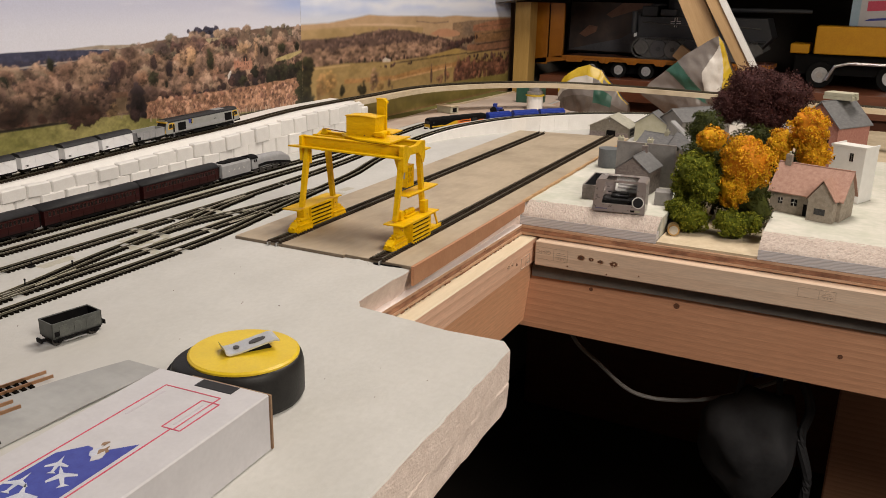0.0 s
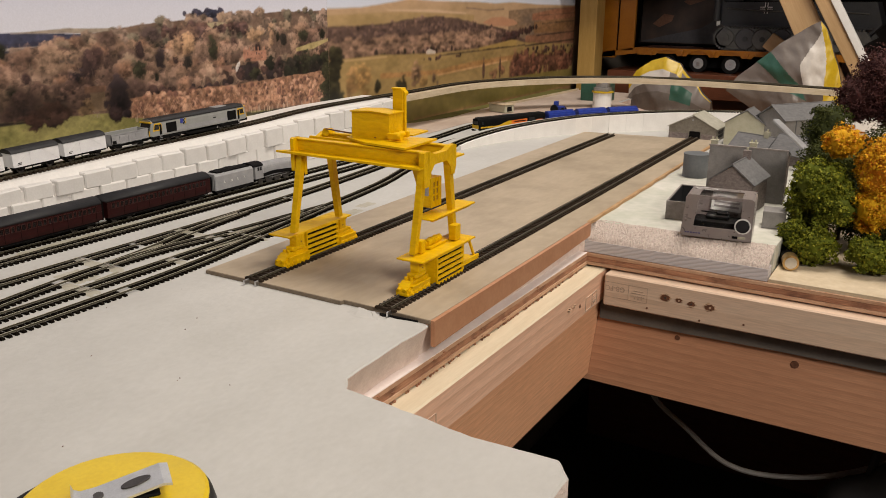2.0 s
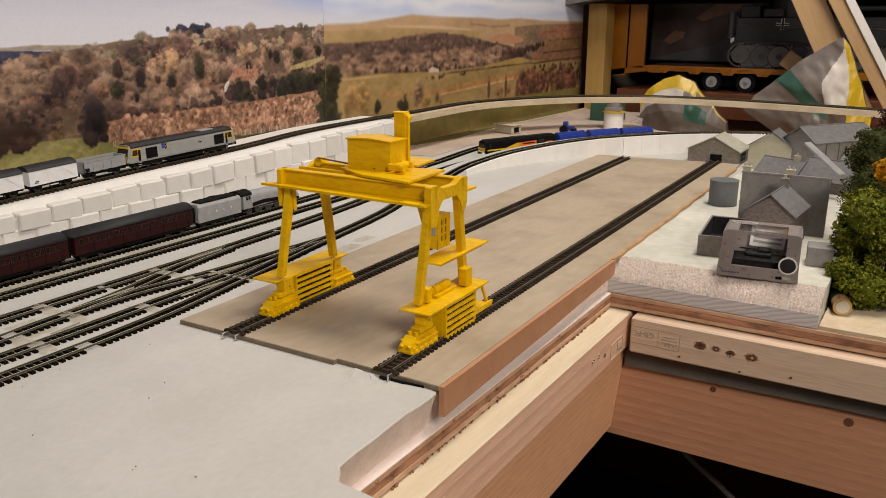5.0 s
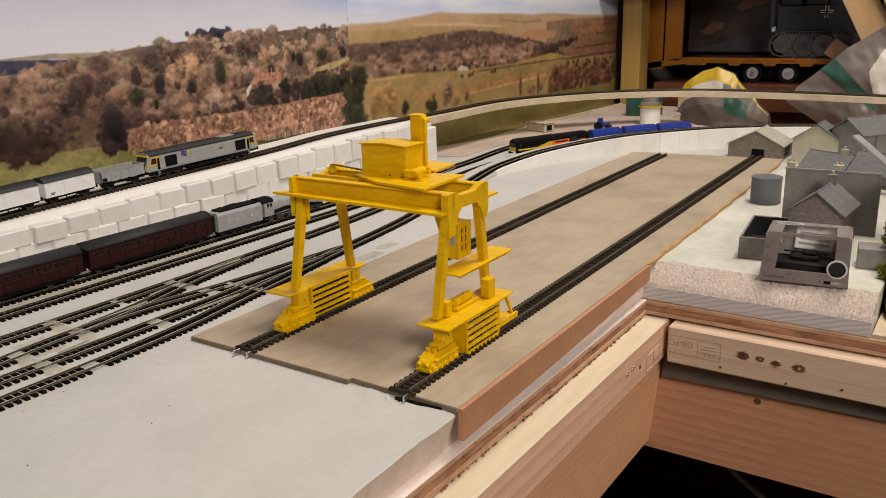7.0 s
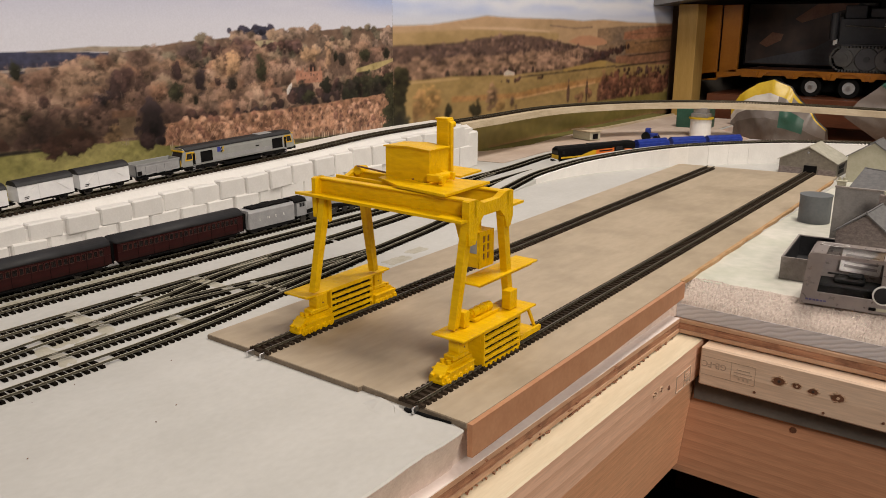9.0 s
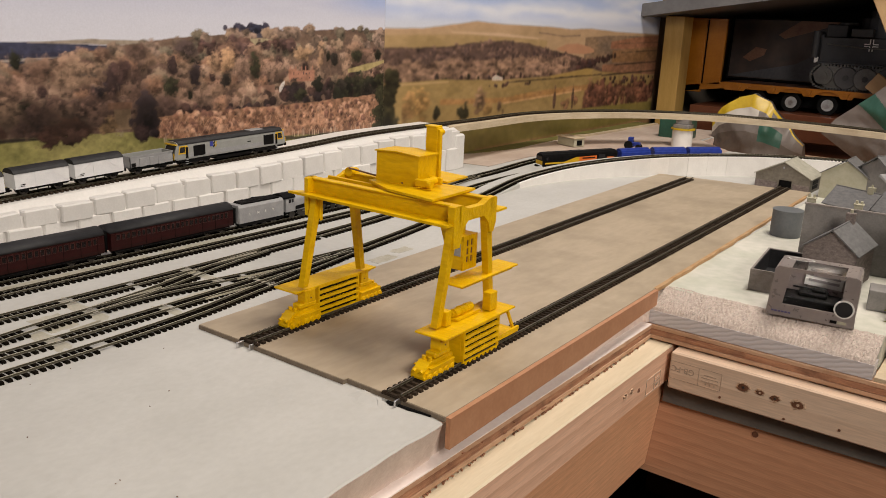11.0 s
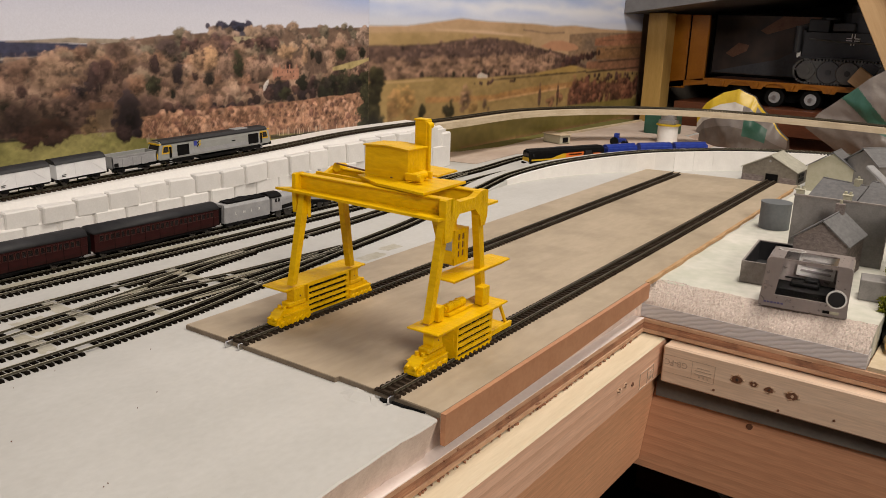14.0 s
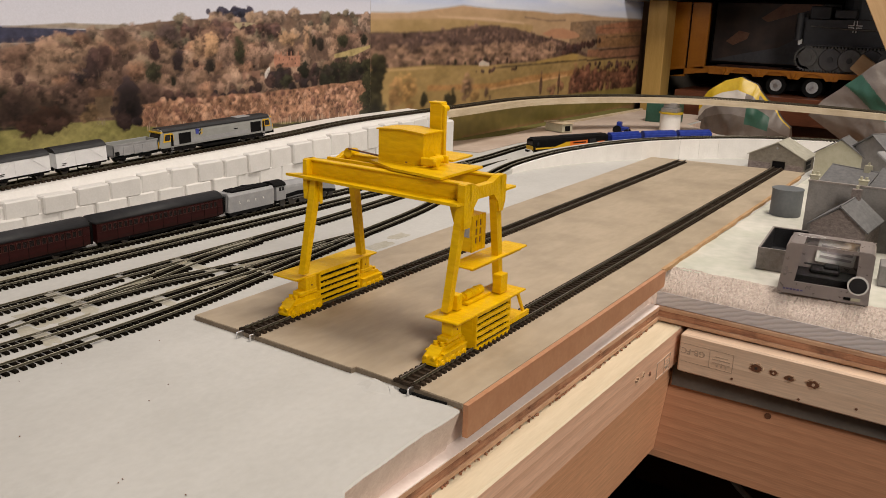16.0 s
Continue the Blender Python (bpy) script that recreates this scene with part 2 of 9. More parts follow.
M_PLY = mat("plywood_edge", (0.24, 0.10, 0.055), (0.50, 0.26, 0.15), 60, 0.8, 0.0016, stretch=(0.3, 0.3, 5), stain=((0.09, 0.04, 0.025), 45, 0.8))
M_STAIN = mat("dried_glue", (0.37, 0.345, 0.27), (0.49, 0.465, 0.40), 90, 0.6, 0.0003)
M_BROWNTIE = mat("brown_sleeper", (0.022, 0.015, 0.010), (0.042, 0.030, 0.021), 250, 0.85, per_object=0.3, spec=0.1)
M_JOINER = mat("clouded_joiner", (0.10, 0.09, 0.075), (0.21, 0.195, 0.165), 200, 0.35)
M_PINE_LONG = wood("warm_pine", (0.84, 0.545, 0.39), (0.62, 0.345, 0.22), (0.82, 0.50, 0.335), "y", 0.016, 16.0, 0.6)
M_PINE_LOW = wood("orange_pine", (0.90, 0.505, 0.295), (0.68, 0.315, 0.16), (0.86, 0.44, 0.24), "y", 0.0055, 14.0, 0.35)
# paler pine for upward faces, with the light from above put into its colour
M_PINE_LIT = mat("lit_pine_top", (0.64, 0.54, 0.385), (0.72, 0.62, 0.46), 30, 0.6, 0.0003, stretch=(6, 0.6, 6))
M_PINE_X = wood("planed_pine_across", (0.71, 0.55, 0.42), (0.57, 0.40, 0.285), (0.68, 0.50, 0.37), "x", 0.020, 14.0, 0.5)
M_PINE_RED = wood("redwood_beam", (0.60, 0.320, 0.190), (0.43, 0.195, 0.105), (0.54, 0.270, 0.155), "x", 0.009, 16.0, 0.5)
M_GREYBAND = mat("grey_band", (0.115, 0.105, 0.095), (0.16, 0.145, 0.13), 50, 0.7)
M_TORN = mat("torn_pine", (0.42, 0.28, 0.18), (0.62, 0.46, 0.33), 300, 0.8)
M_PLYPALE = mat("pale_veneer", (0.46, 0.27, 0.165), (0.60, 0.39, 0.26), 60, 0.8, 0.0010, stretch=(0.3, 0.3, 5), stain=((0.30, 0.15, 0.08), 40, 0.6))
M_STAMPINK = mat("faded_stamp_ink", (0.36, 0.275, 0.215), (0.56, 0.43, 0.33), 300, 0.6)
M_KNOT = mat("dark_knot", (0.10, 0.04, 0.02), (0.20, 0.09, 0.05), 300, 0.6)
M_BAREPLY = mat("bare_ply", (0.50, 0.40, 0.33), (0.60, 0.50, 0.43), 12, 0.7, 0.0002, fine=8, stain=((0.40, 0.29, 0.23), 9, 0.6))
M_GRASS = mat("olive_mat", (0.115, 0.105, 0.022), (0.20, 0.175, 0.045), 40, 0.85, 0.0006, stain=((0.075, 0.06, 0.015), 14, 0.7))
M_BRIDGE = mat("bridge_plywood", (0.52, 0.42, 0.28), (0.64, 0.54, 0.40), 30, 0.7, 0.0004, stretch=(1, 1, 8), stain=((0.34, 0.25, 0.16), 25, 0.5))
M_RAILSIDE = mat("tarnished_rail_side", (0.050, 0.044, 0.028), (0.090, 0.080, 0.055), 200, 0.5, spec=0.3)
M_RAILDULL = mat("dull_brown_rail", (0.085, 0.068, 0.052), (0.15, 0.125, 0.10), 120, 0.45, metal=0.1)
M_RAIL = mat("nickel_rail", (0.40, 0.37, 0.285), (0.55, 0.51, 0.41), 120, 0.38, metal=0.15)
M_SLEEPER = mat("black_sleeper", (0.0035, 0.0028, 0.002), (0.010, 0.0078, 0.0055), 250, 0.9, per_object=0.3, spec=0.03)
M_YELLOW = mat("brushed_yellow_paint", (0.645, 0.365, 0.0), (0.81, 0.505, 0.001), 60, 0.42, 0.0013, fine=5, spec=0.2, stretch=(0.5, 2.2, 1.6))
M_BLACK = mat("matt_black", (0.004, 0.004, 0.0045), (0.009, 0.0085, 0.0085), 200, 0.6, spec=0.08)
M_DARKGREY = mat("dark_grey_roof", (0.014, 0.014, 0.016), (0.026, 0.026, 0.029), 150, 0.6, spec=0.3)
M_GREY = mat("loco_grey", (0.27, 0.275, 0.265), (0.31, 0.315, 0.305), 150, 0.4)
M_LIGHTGREY = mat("light_grey", (0.27, 0.27, 0.28), (0.34, 0.34, 0.35), 150, 0.45)
M_WAGONWHITE = mat("van_white", (0.72, 0.72, 0.74), (0.80, 0.80, 0.81), 150, 0.45)
M_MAROON = mat("coach_maroon", (0.020, 0.0042, 0.0042), (0.034, 0.0068, 0.0068), 200, 0.4, spec=0.2)
M_MAROONTRIM = mat("worn_maroon_frame", (0.042, 0.011, 0.009), (0.066, 0.018, 0.014), 200, 0.4)
M_GLASSDARK = mat("dark_window", (0.01, 0.01, 0.012), (0.02, 0.02, 0.022), 100, 0.12)
M_COACHGLASS = mat("coach_window", (0.008, 0.005, 0.005), (0.014, 0.008, 0.008), 100, 0.2, spec=0.3)
M_BLUE = mat("tarpaulin_blue", (0.010, 0.025, 0.20), (0.018, 0.045, 0.30), 150, 0.4)
M_ORANGE = mat("loco_orange", (0.75, 0.16, 0.02), (0.82, 0.20, 0.03), 100, 0.4)
M_STEEL = mat("bright_steel", (0.60, 0.60, 0.61), (0.72, 0.72, 0.73), 200, 0.33, metal=1.0)
M_CLIP = mat("brushed_clip", (0.50, 0.51, 0.52), (0.62, 0.63, 0.64), 200, 0.42, metal=0.55)
M_WHEEL = mat("dark_steel", (0.06, 0.055, 0.05), (0.10, 0.09, 0.085), 200, 0.4, metal=0.6)
M_WHITE = mat("white_paint", (0.74, 0.73, 0.71), (0.80, 0.79, 0.77), 100, 0.5)
M_CARD = mat("grey_card", (0.20, 0.19, 0.185), (0.275, 0.26, 0.25), 120, 0.6, 0.0003)
M_SLATE = mat("slate_card", (0.115, 0.115, 0.12), (0.185, 0.183, 0.185), 160, 0.6, 0.0004, stretch=(1, 1, 3))
M_STONE = mat("printed_stone", (0.13, 0.105, 0.10), (0.28, 0.235, 0.22), 260, 0.65, 0.0003, fine=3, stretch=(1, 1, 1.8))
M_CREAM = mat("cream_render", (0.40, 0.38, 0.28), (0.47, 0.45, 0.35), 120, 0.7)
M_ROOFTILE = mat("red_tile_card", (0.33, 0.18, 0.135), (0.45, 0.275, 0.215), 260, 0.7, 0.0004)
M_REDWOOD = mat("mahogany", (0.095, 0.030, 0.014), (0.145, 0.048, 0.022), 30, 0.4, stretch=(0.6, 4, 4))
M_ROOM = mat("dim_wall", (0.20, 0.17, 0.14), (0.25, 0.215, 0.18), 8, 0.8)
M_DARKFLOOR = mat("dark_floor", (0.018, 0.014, 0.012), (0.03, 0.024, 0.02), 12, 0.8)
M_PAPER = mat("white_card", (0.485, 0.475, 0.495), (0.54, 0.53, 0.55), 60, 0.45)
M_TOYORANGE = mat("toy_orange", (0.33, 0.115, 0.008), (0.40, 0.15, 0.012), 40, 0.35)
M_TOYYELLOW = mat("toy_yellow", (0.62, 0.36, 0.015), (0.70, 0.43, 0.02), 40, 0.35)
M_LORRY = mat("lorry_yellow", (0.58, 0.27, 0.008), (0.66, 0.33, 0.012), 40, 0.35)
M_TANK = mat("panzer_grey", (0.022, 0.024, 0.029), (0.036, 0.038, 0.044), 60, 0.5)
M_TANKWHEEL = mat("wheel_grey", (0.050, 0.051, 0.056), (0.078, 0.079, 0.085), 60, 0.45)
M_RUBBER = mat("rubber", (0.006, 0.006, 0.006), (0.012, 0.012, 0.012), 80, 0.7, spec=0.1)
M_PRINTBLUE = mat("print_blue", (0.03, 0.04, 0.26), (0.05, 0.07, 0.34), 200, 0.45)
M_LOGOBLUE = mat("dull_blue_print", (0.085, 0.08, 0.20), (0.12, 0.11, 0.25), 200, 0.45)
M_PRINTRED = mat("print_red", (0.50, 0.05, 0.10), (0.56, 0.08, 0.13), 200, 0.45)
M_PRINTGREY = mat("print_grey", (0.30, 0.28, 0.28), (0.36, 0.34, 0.34), 200, 0.5)
M_BAGDARK = mat("sack_brown", (0.10, 0.078, 0.064), (0.125, 0.10, 0.083), 40, 0.4, 0.001)
M_BAG = mat("sack_plastic", (0.150, 0.128, 0.115), (0.180, 0.155, 0.140), 40, 0.4, 0.001)
M_BAGGREEN = mat("sack_green", (0.02, 0.075, 0.05), (0.03, 0.10, 0.07), 40, 0.4)
M_BAGYELLOW = mat("sack_yellow", (0.50, 0.33, 0.012), (0.58, 0.40, 0.02), 40, 0.4)
M_BAGWHITE = mat("sack_white", (0.50, 0.46, 0.42), (0.58, 0.54, 0.49), 40, 0.4)
M_WEATHERED = mat("weathered_grey", (0.060, 0.064, 0.060), (0.105, 0.11, 0.10), 180, 0.55, 0.0002)
M_BARN = mat("weathered_stone", (0.15, 0.135, 0.11), (0.25, 0.225, 0.185), 220, 0.7, 0.0003)
M_MOSS = mat("mossy_asbestos", (0.33, 0.32, 0.26), (0.46, 0.44, 0.37), 150, 0.8, 0.0003)
M_TANKGREY = mat("tank_grey", (0.12, 0.13, 0.14), (0.155, 0.165, 0.175), 60, 0.5)
M_CARDSTONE = mat("printed_stone_card", (0.20, 0.175, 0.165), (0.33, 0.295, 0.275), 260, 0.6)
M_STONE2 = mat("mossy_stone", (0.24, 0.20, 0.16), (0.38, 0.33, 0.27), 240, 0.7, 0.0003)
M_BRICK = mat("model_brick", (0.34, 0.13, 0.10), (0.46, 0.22, 0.17), 300, 0.7, 0.0003)
M_BOXGREY = mat("silver_grey_card", (0.36, 0.315, 0.305), (0.44, 0.39, 0.38), 40, 0.30, metal=0.45)
M_COPPERCAN = mat("copper_can", (0.55, 0.36, 0.16), (0.62, 0.42, 0.20), 80, 0.3, metal=0.9)
M_BARK = mat("twig_brown", (0.07, 0.045, 0.03), (0.11, 0.075, 0.05), 200, 0.8)
M_PANE = glass_mat("clear_film", (0.97, 0.97, 0.98))
M_CLEARSTRIP = mat("glossy_clear_plastic", (0.34, 0.34, 0.35), (0.44, 0.44, 0.45), 60, 0.12)
M_SHELFPOST = mat("pale_varnished_wood", (0.36, 0.22, 0.06), (0.44, 0.28, 0.09), 20, 0.45, stretch=(6, 6, 0.6))
M_SHELFGREY = mat("grey_laminate", (0.12, 0.115, 0.115), (0.16, 0.155, 0.155), 20, 0.4)
M_PACKART = mat("dark_pack_art", (0.050, 0.042, 0.044), (0.115, 0.078, 0.064), 14, 0.45, fine=2.0)
M_PACKTAN = mat("salmon_pack_art", (0.20, 0.095, 0.062), (0.29, 0.15, 0.10), 40, 0.45)
M_PACKGREY = mat("blue_grey_pack_art", (0.072, 0.072, 0.082), (0.11, 0.11, 0.12), 30, 0.45)
M_DARKBACK = mat("dark_backing", (0.014, 0.010, 0.008), (0.035, 0.023, 0.018), 9, 0.7)
M_TRACKSTEEL = mat("track_grey", (0.085, 0.085, 0.085), (0.14, 0.14, 0.135), 100, 0.45, metal=0.3)
M_PALEBLUE = mat("pale_blue_print", (0.30, 0.42, 0.52), (0.36, 0.48, 0.58), 60, 0.4)
M_PINE_LEAN = mat("leaning_pine", (0.46, 0.29, 0.14), (0.54, 0.36, 0.19), 14, 0.5, stretch=(7, 7, 0.5))
M_CABLE = mat("grey_cable", (0.26, 0.24, 0.23), (0.31, 0.29, 0.28), 60, 0.5)
M_DARKBAG = mat("dark_fabric", (0.016, 0.016, 0.019), (0.03, 0.03, 0.033), 30, 0.7)


def leaf_mat(name, cols):
    return mat(name, (0.75, 0.75, 0.75), (1.2, 1.2, 1.2), 120, 0.75, island=cols, spec=0.2)


M_LEAFMAROON = leaf_mat("maroon_fibre", [(0.038, 0.013, 0.013), (0.075, 0.027, 0.025), (0.050, 0.017, 0.018), (0.11, 0.048, 0.040)])
M_LEAFORANGE = leaf_mat("autumn_flock", [(0.66, 0.33, 0.010), (0.74, 0.45, 0.016), (0.54, 0.17, 0.008), (0.78, 0.50, 0.018)])
M_LEAFGREEN = leaf_mat("green_flock", [(0.045, 0.062, 0.006), (0.19, 0.205, 0.014), (0.095, 0.118, 0.009), (0.32, 0.31, 0.026)])
M_LEAFDARK = leaf_mat("dark_green_flock", [(0.022, 0.029, 0.006), (0.060, 0.068, 0.011), (0.036, 0.044, 0.008)])

# ---- setting ----
def slab(name, a, b, material, label, category, bevel=0.0):
    return single(name, B().span(a, b, bevel), material, label, category, "structure")


slab("wall_left", (-0.90, -1.6, -0.9), (-0.846, 3.0, 1.6), M_ROOM, "plain dim wall behind the printed backdrop", "wall")
slab("wall_back", (-0.90, 3.0, -0.9), (1.9, 3.06, 1.6), M_ROOM, "plain dim wall behind the shelves", "wall")
slab("wall_right", (1.9, -1.6, -0.9), (1.96, 3.06, 1.6), M_ROOM, "plain dim wall closing the room", "wall")
slab("wall_front", (-0.90, -1.66, -0.9), (1.96, -1.6, 1.6), M_ROOM, "plain dim wall behind the camera", "wall")
slab("ceiling", (-0.90, -1.66, 1.6), (1.96, 3.06, 1.66), M_ROOM, "plain ceiling of the hobby room", "ceiling")
slab("floor", (-0.90, -1.66, -0.96), (1.96, 3.06, -0.9), M_DARKFLOOR, "dark floor under the layout", "floor")


def foam_sheet(name, outline, top, bottom, material, label, round_off=0.002, amount=0.0):
    """A foam sheet cut to an outline, with softened upper edges."""
    rough_line = []
    for (x0, y0), (x1, y1) in zip(outline, outline[1:] + outline[:1]):
        n = max(1, int(math.hypot(x1 - x0, y1 - y0) / 0.006)) if -0.5 < (x0 + x1) / 2 and (y0 + y1) / 2 < 0.7 else 1
        for k in range(n):
            x, y = x0 + (x1 - x0) * k / n, y0 + (y1 - y0) * k / n
            j = 0.0014 if k else 0.0
            rough_line.append((x + j * noise.noise(Vector((x * 70, y * 70, 1))), y + j * noise.noise(Vector((x * 70, y * 70, 7)))))
    b = B().prism(rough_line, "z", bottom, top)
    for v in b.bm.verts:
        if v.co.z < bottom + 0.001 and -0.350 < v.co.x < -0.336 and 0.525 < v.co.y < 0.9:
            v.co.x -= 0.0085
    if amount:
        long = [e for e in b.bm.edges if e.calc_length() > 0.03]
        bmesh.ops.subdivide_edges(b.bm, edges=long, cuts=16, use_grid_fill=True)
        wobble(b, amount, 45)
    rim = [e for e in b.bm.edges if len(e.link_faces) == 2 and max(v.co.z for v in e.verts) > top - 0.004 and e.calc_face_angle(0) > 0.9]
    bmesh.ops.bevel(b.bm, geom=rim, offset=round_off, segments=1, affect="EDGES")
    for f in b.bm.faces:
        f.normal_update()
        # steep faces take the foam with the bounce light in its colour
        if abs(f.normal.z) < 0.6:
            f.material_index = 1
    o = single(name, b, material, label, "foam board", "structure")
    o.data.materials.append(M_FOAM_BOUNCE)
    return o


# white foam: under the yard, the thicker piece in front, and under the cottages
foam_sheet("foam_board", [(-0.845, -0.6), (-0.18, -0.6), (-0.188, 0.28), (-0.196, 0.505), (-0.205, 0.5165), (-0.25, 0.514), (-0.30, 0.520), (-0.333, 0.523), (-0.3400, 0.533), (-0.3425, 0.58), (-0.3420, 0.6225), (-0.3520, 0.6245), (-0.3520, 0.9045), (-0.3478, 0.905), (-0.3478, 1.458),
                          (-0.20, 1.66), (-0.20, 1.715), (-0.56, 1.74), (-0.64, 1.83), (-0.645, 2.0), (-0.845, 2.0)], 0.0, -0.025, M_FOAM, "white foam board covering the layout, with cut edges", 0.0010)
front = B().prism([(-0.845, -0.6), (-0.180, -0.6), (-0.188, 0.28), (-0.1965, 0.5045), (-0.206, 0.5155), (-0.30, 0.515), (-0.337, 0.5195), (-0.845, 0.5195)], "z", -0.046, -0.0251)
bmesh.ops.subdivide_edges(front.bm, edges=[e for e in front.bm.edges if e.calc_length() > 0.02], cuts=14, use_grid_fill=True)
wobble(front, 0.0016, 60, lambda c: c.z > -0.026 or c.x < -0.3)
single("foam_board_under", front, M_FOAM_BOUNCE, "rough lower layer of the foam board", "foam board", "structure")


def cottage_foam(name, x0, x1, y0, y1, label):
    """A slab with a straight hot-wire cut below and a crumbled slope above, along its front."""
    t = thing(name, label, "foam board", kind="structure")
    zc = -0.0142
    part("cut_face", B().prism([(y0, -0.025), (y0, zc), (y0 + 0.015, zc), (y0 + 0.015, -0.025)], "x", x0, x1), M_FOAM_STRIPE, t, "ribbed grey-white cut face")
    b = B()
    nx, ny = 330, 16
    def slope(i, j):
        x, f = x0 + (x1 - x0) * i / nx, j / ny
        deep = 0.0240 + 0.0030 * noise.noise(Vector((x * 60, 2.0, x0))) + 0.0012 * noise.noise(Vector((x * 260, 5.0, x0)))
        rough = 0.0007 * noise.noise(Vector((x * 300, f * 6, x0 * 50))) + 0.0011 * noise.noise(Vector((x * 900, f * 17, x0 * 80)))
        return (x, y0 + 0.0003 + deep * f, zc + (0.0006 - zc) * f ** 0.7 + rough * (1.0 if 0 < j < ny else 0.35))
    grid = [[b.bm.verts.new(slope(i, j)) for j in range(ny + 1)] for i in range(nx + 1)]
    for i in range(nx):
        for j in range(ny):
            b.bm.faces.new((grid[i][j], grid[i + 1][j], grid[i + 1][j + 1], grid[i][j + 1]))
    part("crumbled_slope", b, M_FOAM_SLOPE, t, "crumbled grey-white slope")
    crumbs, rc = B(), random.Random(int(x0 * 1000))
    for k in range(900):
        x, y, z = slope(rc.uniform(0, nx), rc.uniform(0.5, ny))
        e = rc.uniform(0.0003, 0.0007)
        vs = [crumbs.bm.verts.new((x + e * rc.uniform(-1, 1), y + e * rc.uniform(-1, 1), z + e * h)) for h in (-0.4, -0.2, 0.3, 1.0)]
        for f in ((0, 1, 2), (0, 1, 3), (1, 2, 3), (2, 0, 3)):
            crumbs.bm.faces.new([vs[q] for q in f])
    part("crumbs", crumbs, M_FOAM_WASH, t, "loose pale foam crumbs")["kind"] = "stuff"
    part("top", B().span((x0, y0 + 0.0225, -0.025), (x1, y1, 0.0), 0.0006), M_FOAM_WASH, t)
    return t


cottage_foam("foam_board_cottages", -0.3476, -0.184, 0.907, 1.46, "white foam board with crumbled front under the cottages")
cottage_foam("foam_board_village", -0.075, 0.60, 0.905, 1.46, "white foam board with crumbled front under the village")
def plywood(name, x0, y0, x1, y1, label):
    """Three plies, the middle one darker and set back a little."""
    t = thing(name, label, "plywood", kind="structure")
    for z0, z1, back, m_ in ((-0.0370, -0.0338, 0.0, M_PLYPALE), (-0.0337, -0.0288, 0.0006, M_PLY), (-0.0287, -0.0255, 0.0002, M_PLYPALE)):
        part("ply", B().span((x0, y0 + back, z0), (x1 - back, y1, z1), 0.0003), m_, t)


plywood("plywood_yard", -0.845, 0.5210, -0.3435, 0.9045, "plywood baseboard edge with pale and reddish plies")
rs = random.Random(31)
fuzz = B()
for k in range(90):
    y = rs.uniform(0.53, 0.90)
    w, h = rs.uniform(0.0004, 0.0014), rs.uniform(0.0006, 0.0022)
    fuzz.prism([(y - w, -0.0372), (y + w, -0.0372), (y + w * rs.uniform(-1, 1), -0.0372 - h)], "x", -0.3440, -0.3436 + rs.uniform(0.0, 0.0012))
    if k % 5 == 0:
        fuzz.box((-0.3432, y, -0.0262 - rs.uniform(0, 0.009)), (0.0012, rs.uniform(0.001, 0.004), 0.0006))
single("plywood_splinters", fuzz, M_PLY, "ragged splinters along the cut plywood edge", "splinters", "stuff")
plywood("plywood_back", -0.845, 0.905, 1.2, 2.0, "plywood baseboard edge with pale and reddish plies")
slab("plywood_ledge", (-0.3600, 0.5230, -0.0254), (-0.3437, 0.904, -0.0247), M_LEDGE, "lilac-white primed ledge of the plywood beside the foam", "plywood")
slab("plywood_top_skin", (-0.183, 0.907, -0.0254), (1.2, 1.99, -0.0225), M_BRIDGE, "pale plywood face between the foam boards", "plywood")


def beam(name, a, b, material, label):
    return single(name, B().span(a, b, 0.0012), material, label, "timber beam", "structure")


long_beam = B().span((-0.372, 0.5210, -0.0695), (-0.3262, 0.9300, -0.0385), 0.0012)
# top faces get the lighter, light-painted pine; sides stay orange
for f in long_beam.bm.faces:
    f.normal_update()
    f.material_index = 1 if f.normal.z > 0.6 else 0
single("timber_long", long_beam, M_PINE_LONG, "planed pine batten along the inner side of the frame", "timber beam", "structure").data.materials.append(M_PINE_LIT)
single("timber_long_lower", B().prism([(-0.372, -0.0697), (-0.3300, -0.0697), (-0.3385, -0.150), (-0.372, -0.151)], "y", -0.6, 0.9115), M_PINE_LOW, "orange-toned pine board under the long batten", "timber beam", "structure")
beam("timber_cross_upper", (-0.3215, 0.893, -0.069), (1.2, 0.935, -0.0385), M_PINE_X, "planed pine batten with screw holes and stamps")
beam("timber_cross_lower", (-0.372, 0.912, -0.158), (1.2, 0.955, -0.0695), M_PINE_RED, "reddish pine beam under the batten")

# plain dark grey strip, a little proud of the beam's face
single("packing_strip", B().prism([(-0.3285, -0.0696), (1.19, -0.0696), (1.19, -0.0835), (-0.16, -0.0850), (-0.3285, -0.0880)], "y", 0.9070, 0.9118), M_GREYBAND, "dark grey strip between batten and beam", "timber strip", "structure")

# knots and screw holes in the timbers
def knot(name, c, r, axis, parent_label):
    b = B()
    d = Vector((0, -0.0006, 0)) if axis == "y" else Vector((0.0006, 0, 0))
    b.cyl(Vector(c) - d * 4, Vector(c) + d, r, r * 0.8, 12)
    if name == "screw_hole":
        wobble(b, 0.0006, 700)
    return single(name, b, M_KNOT, parent_label, "knot", "structure")


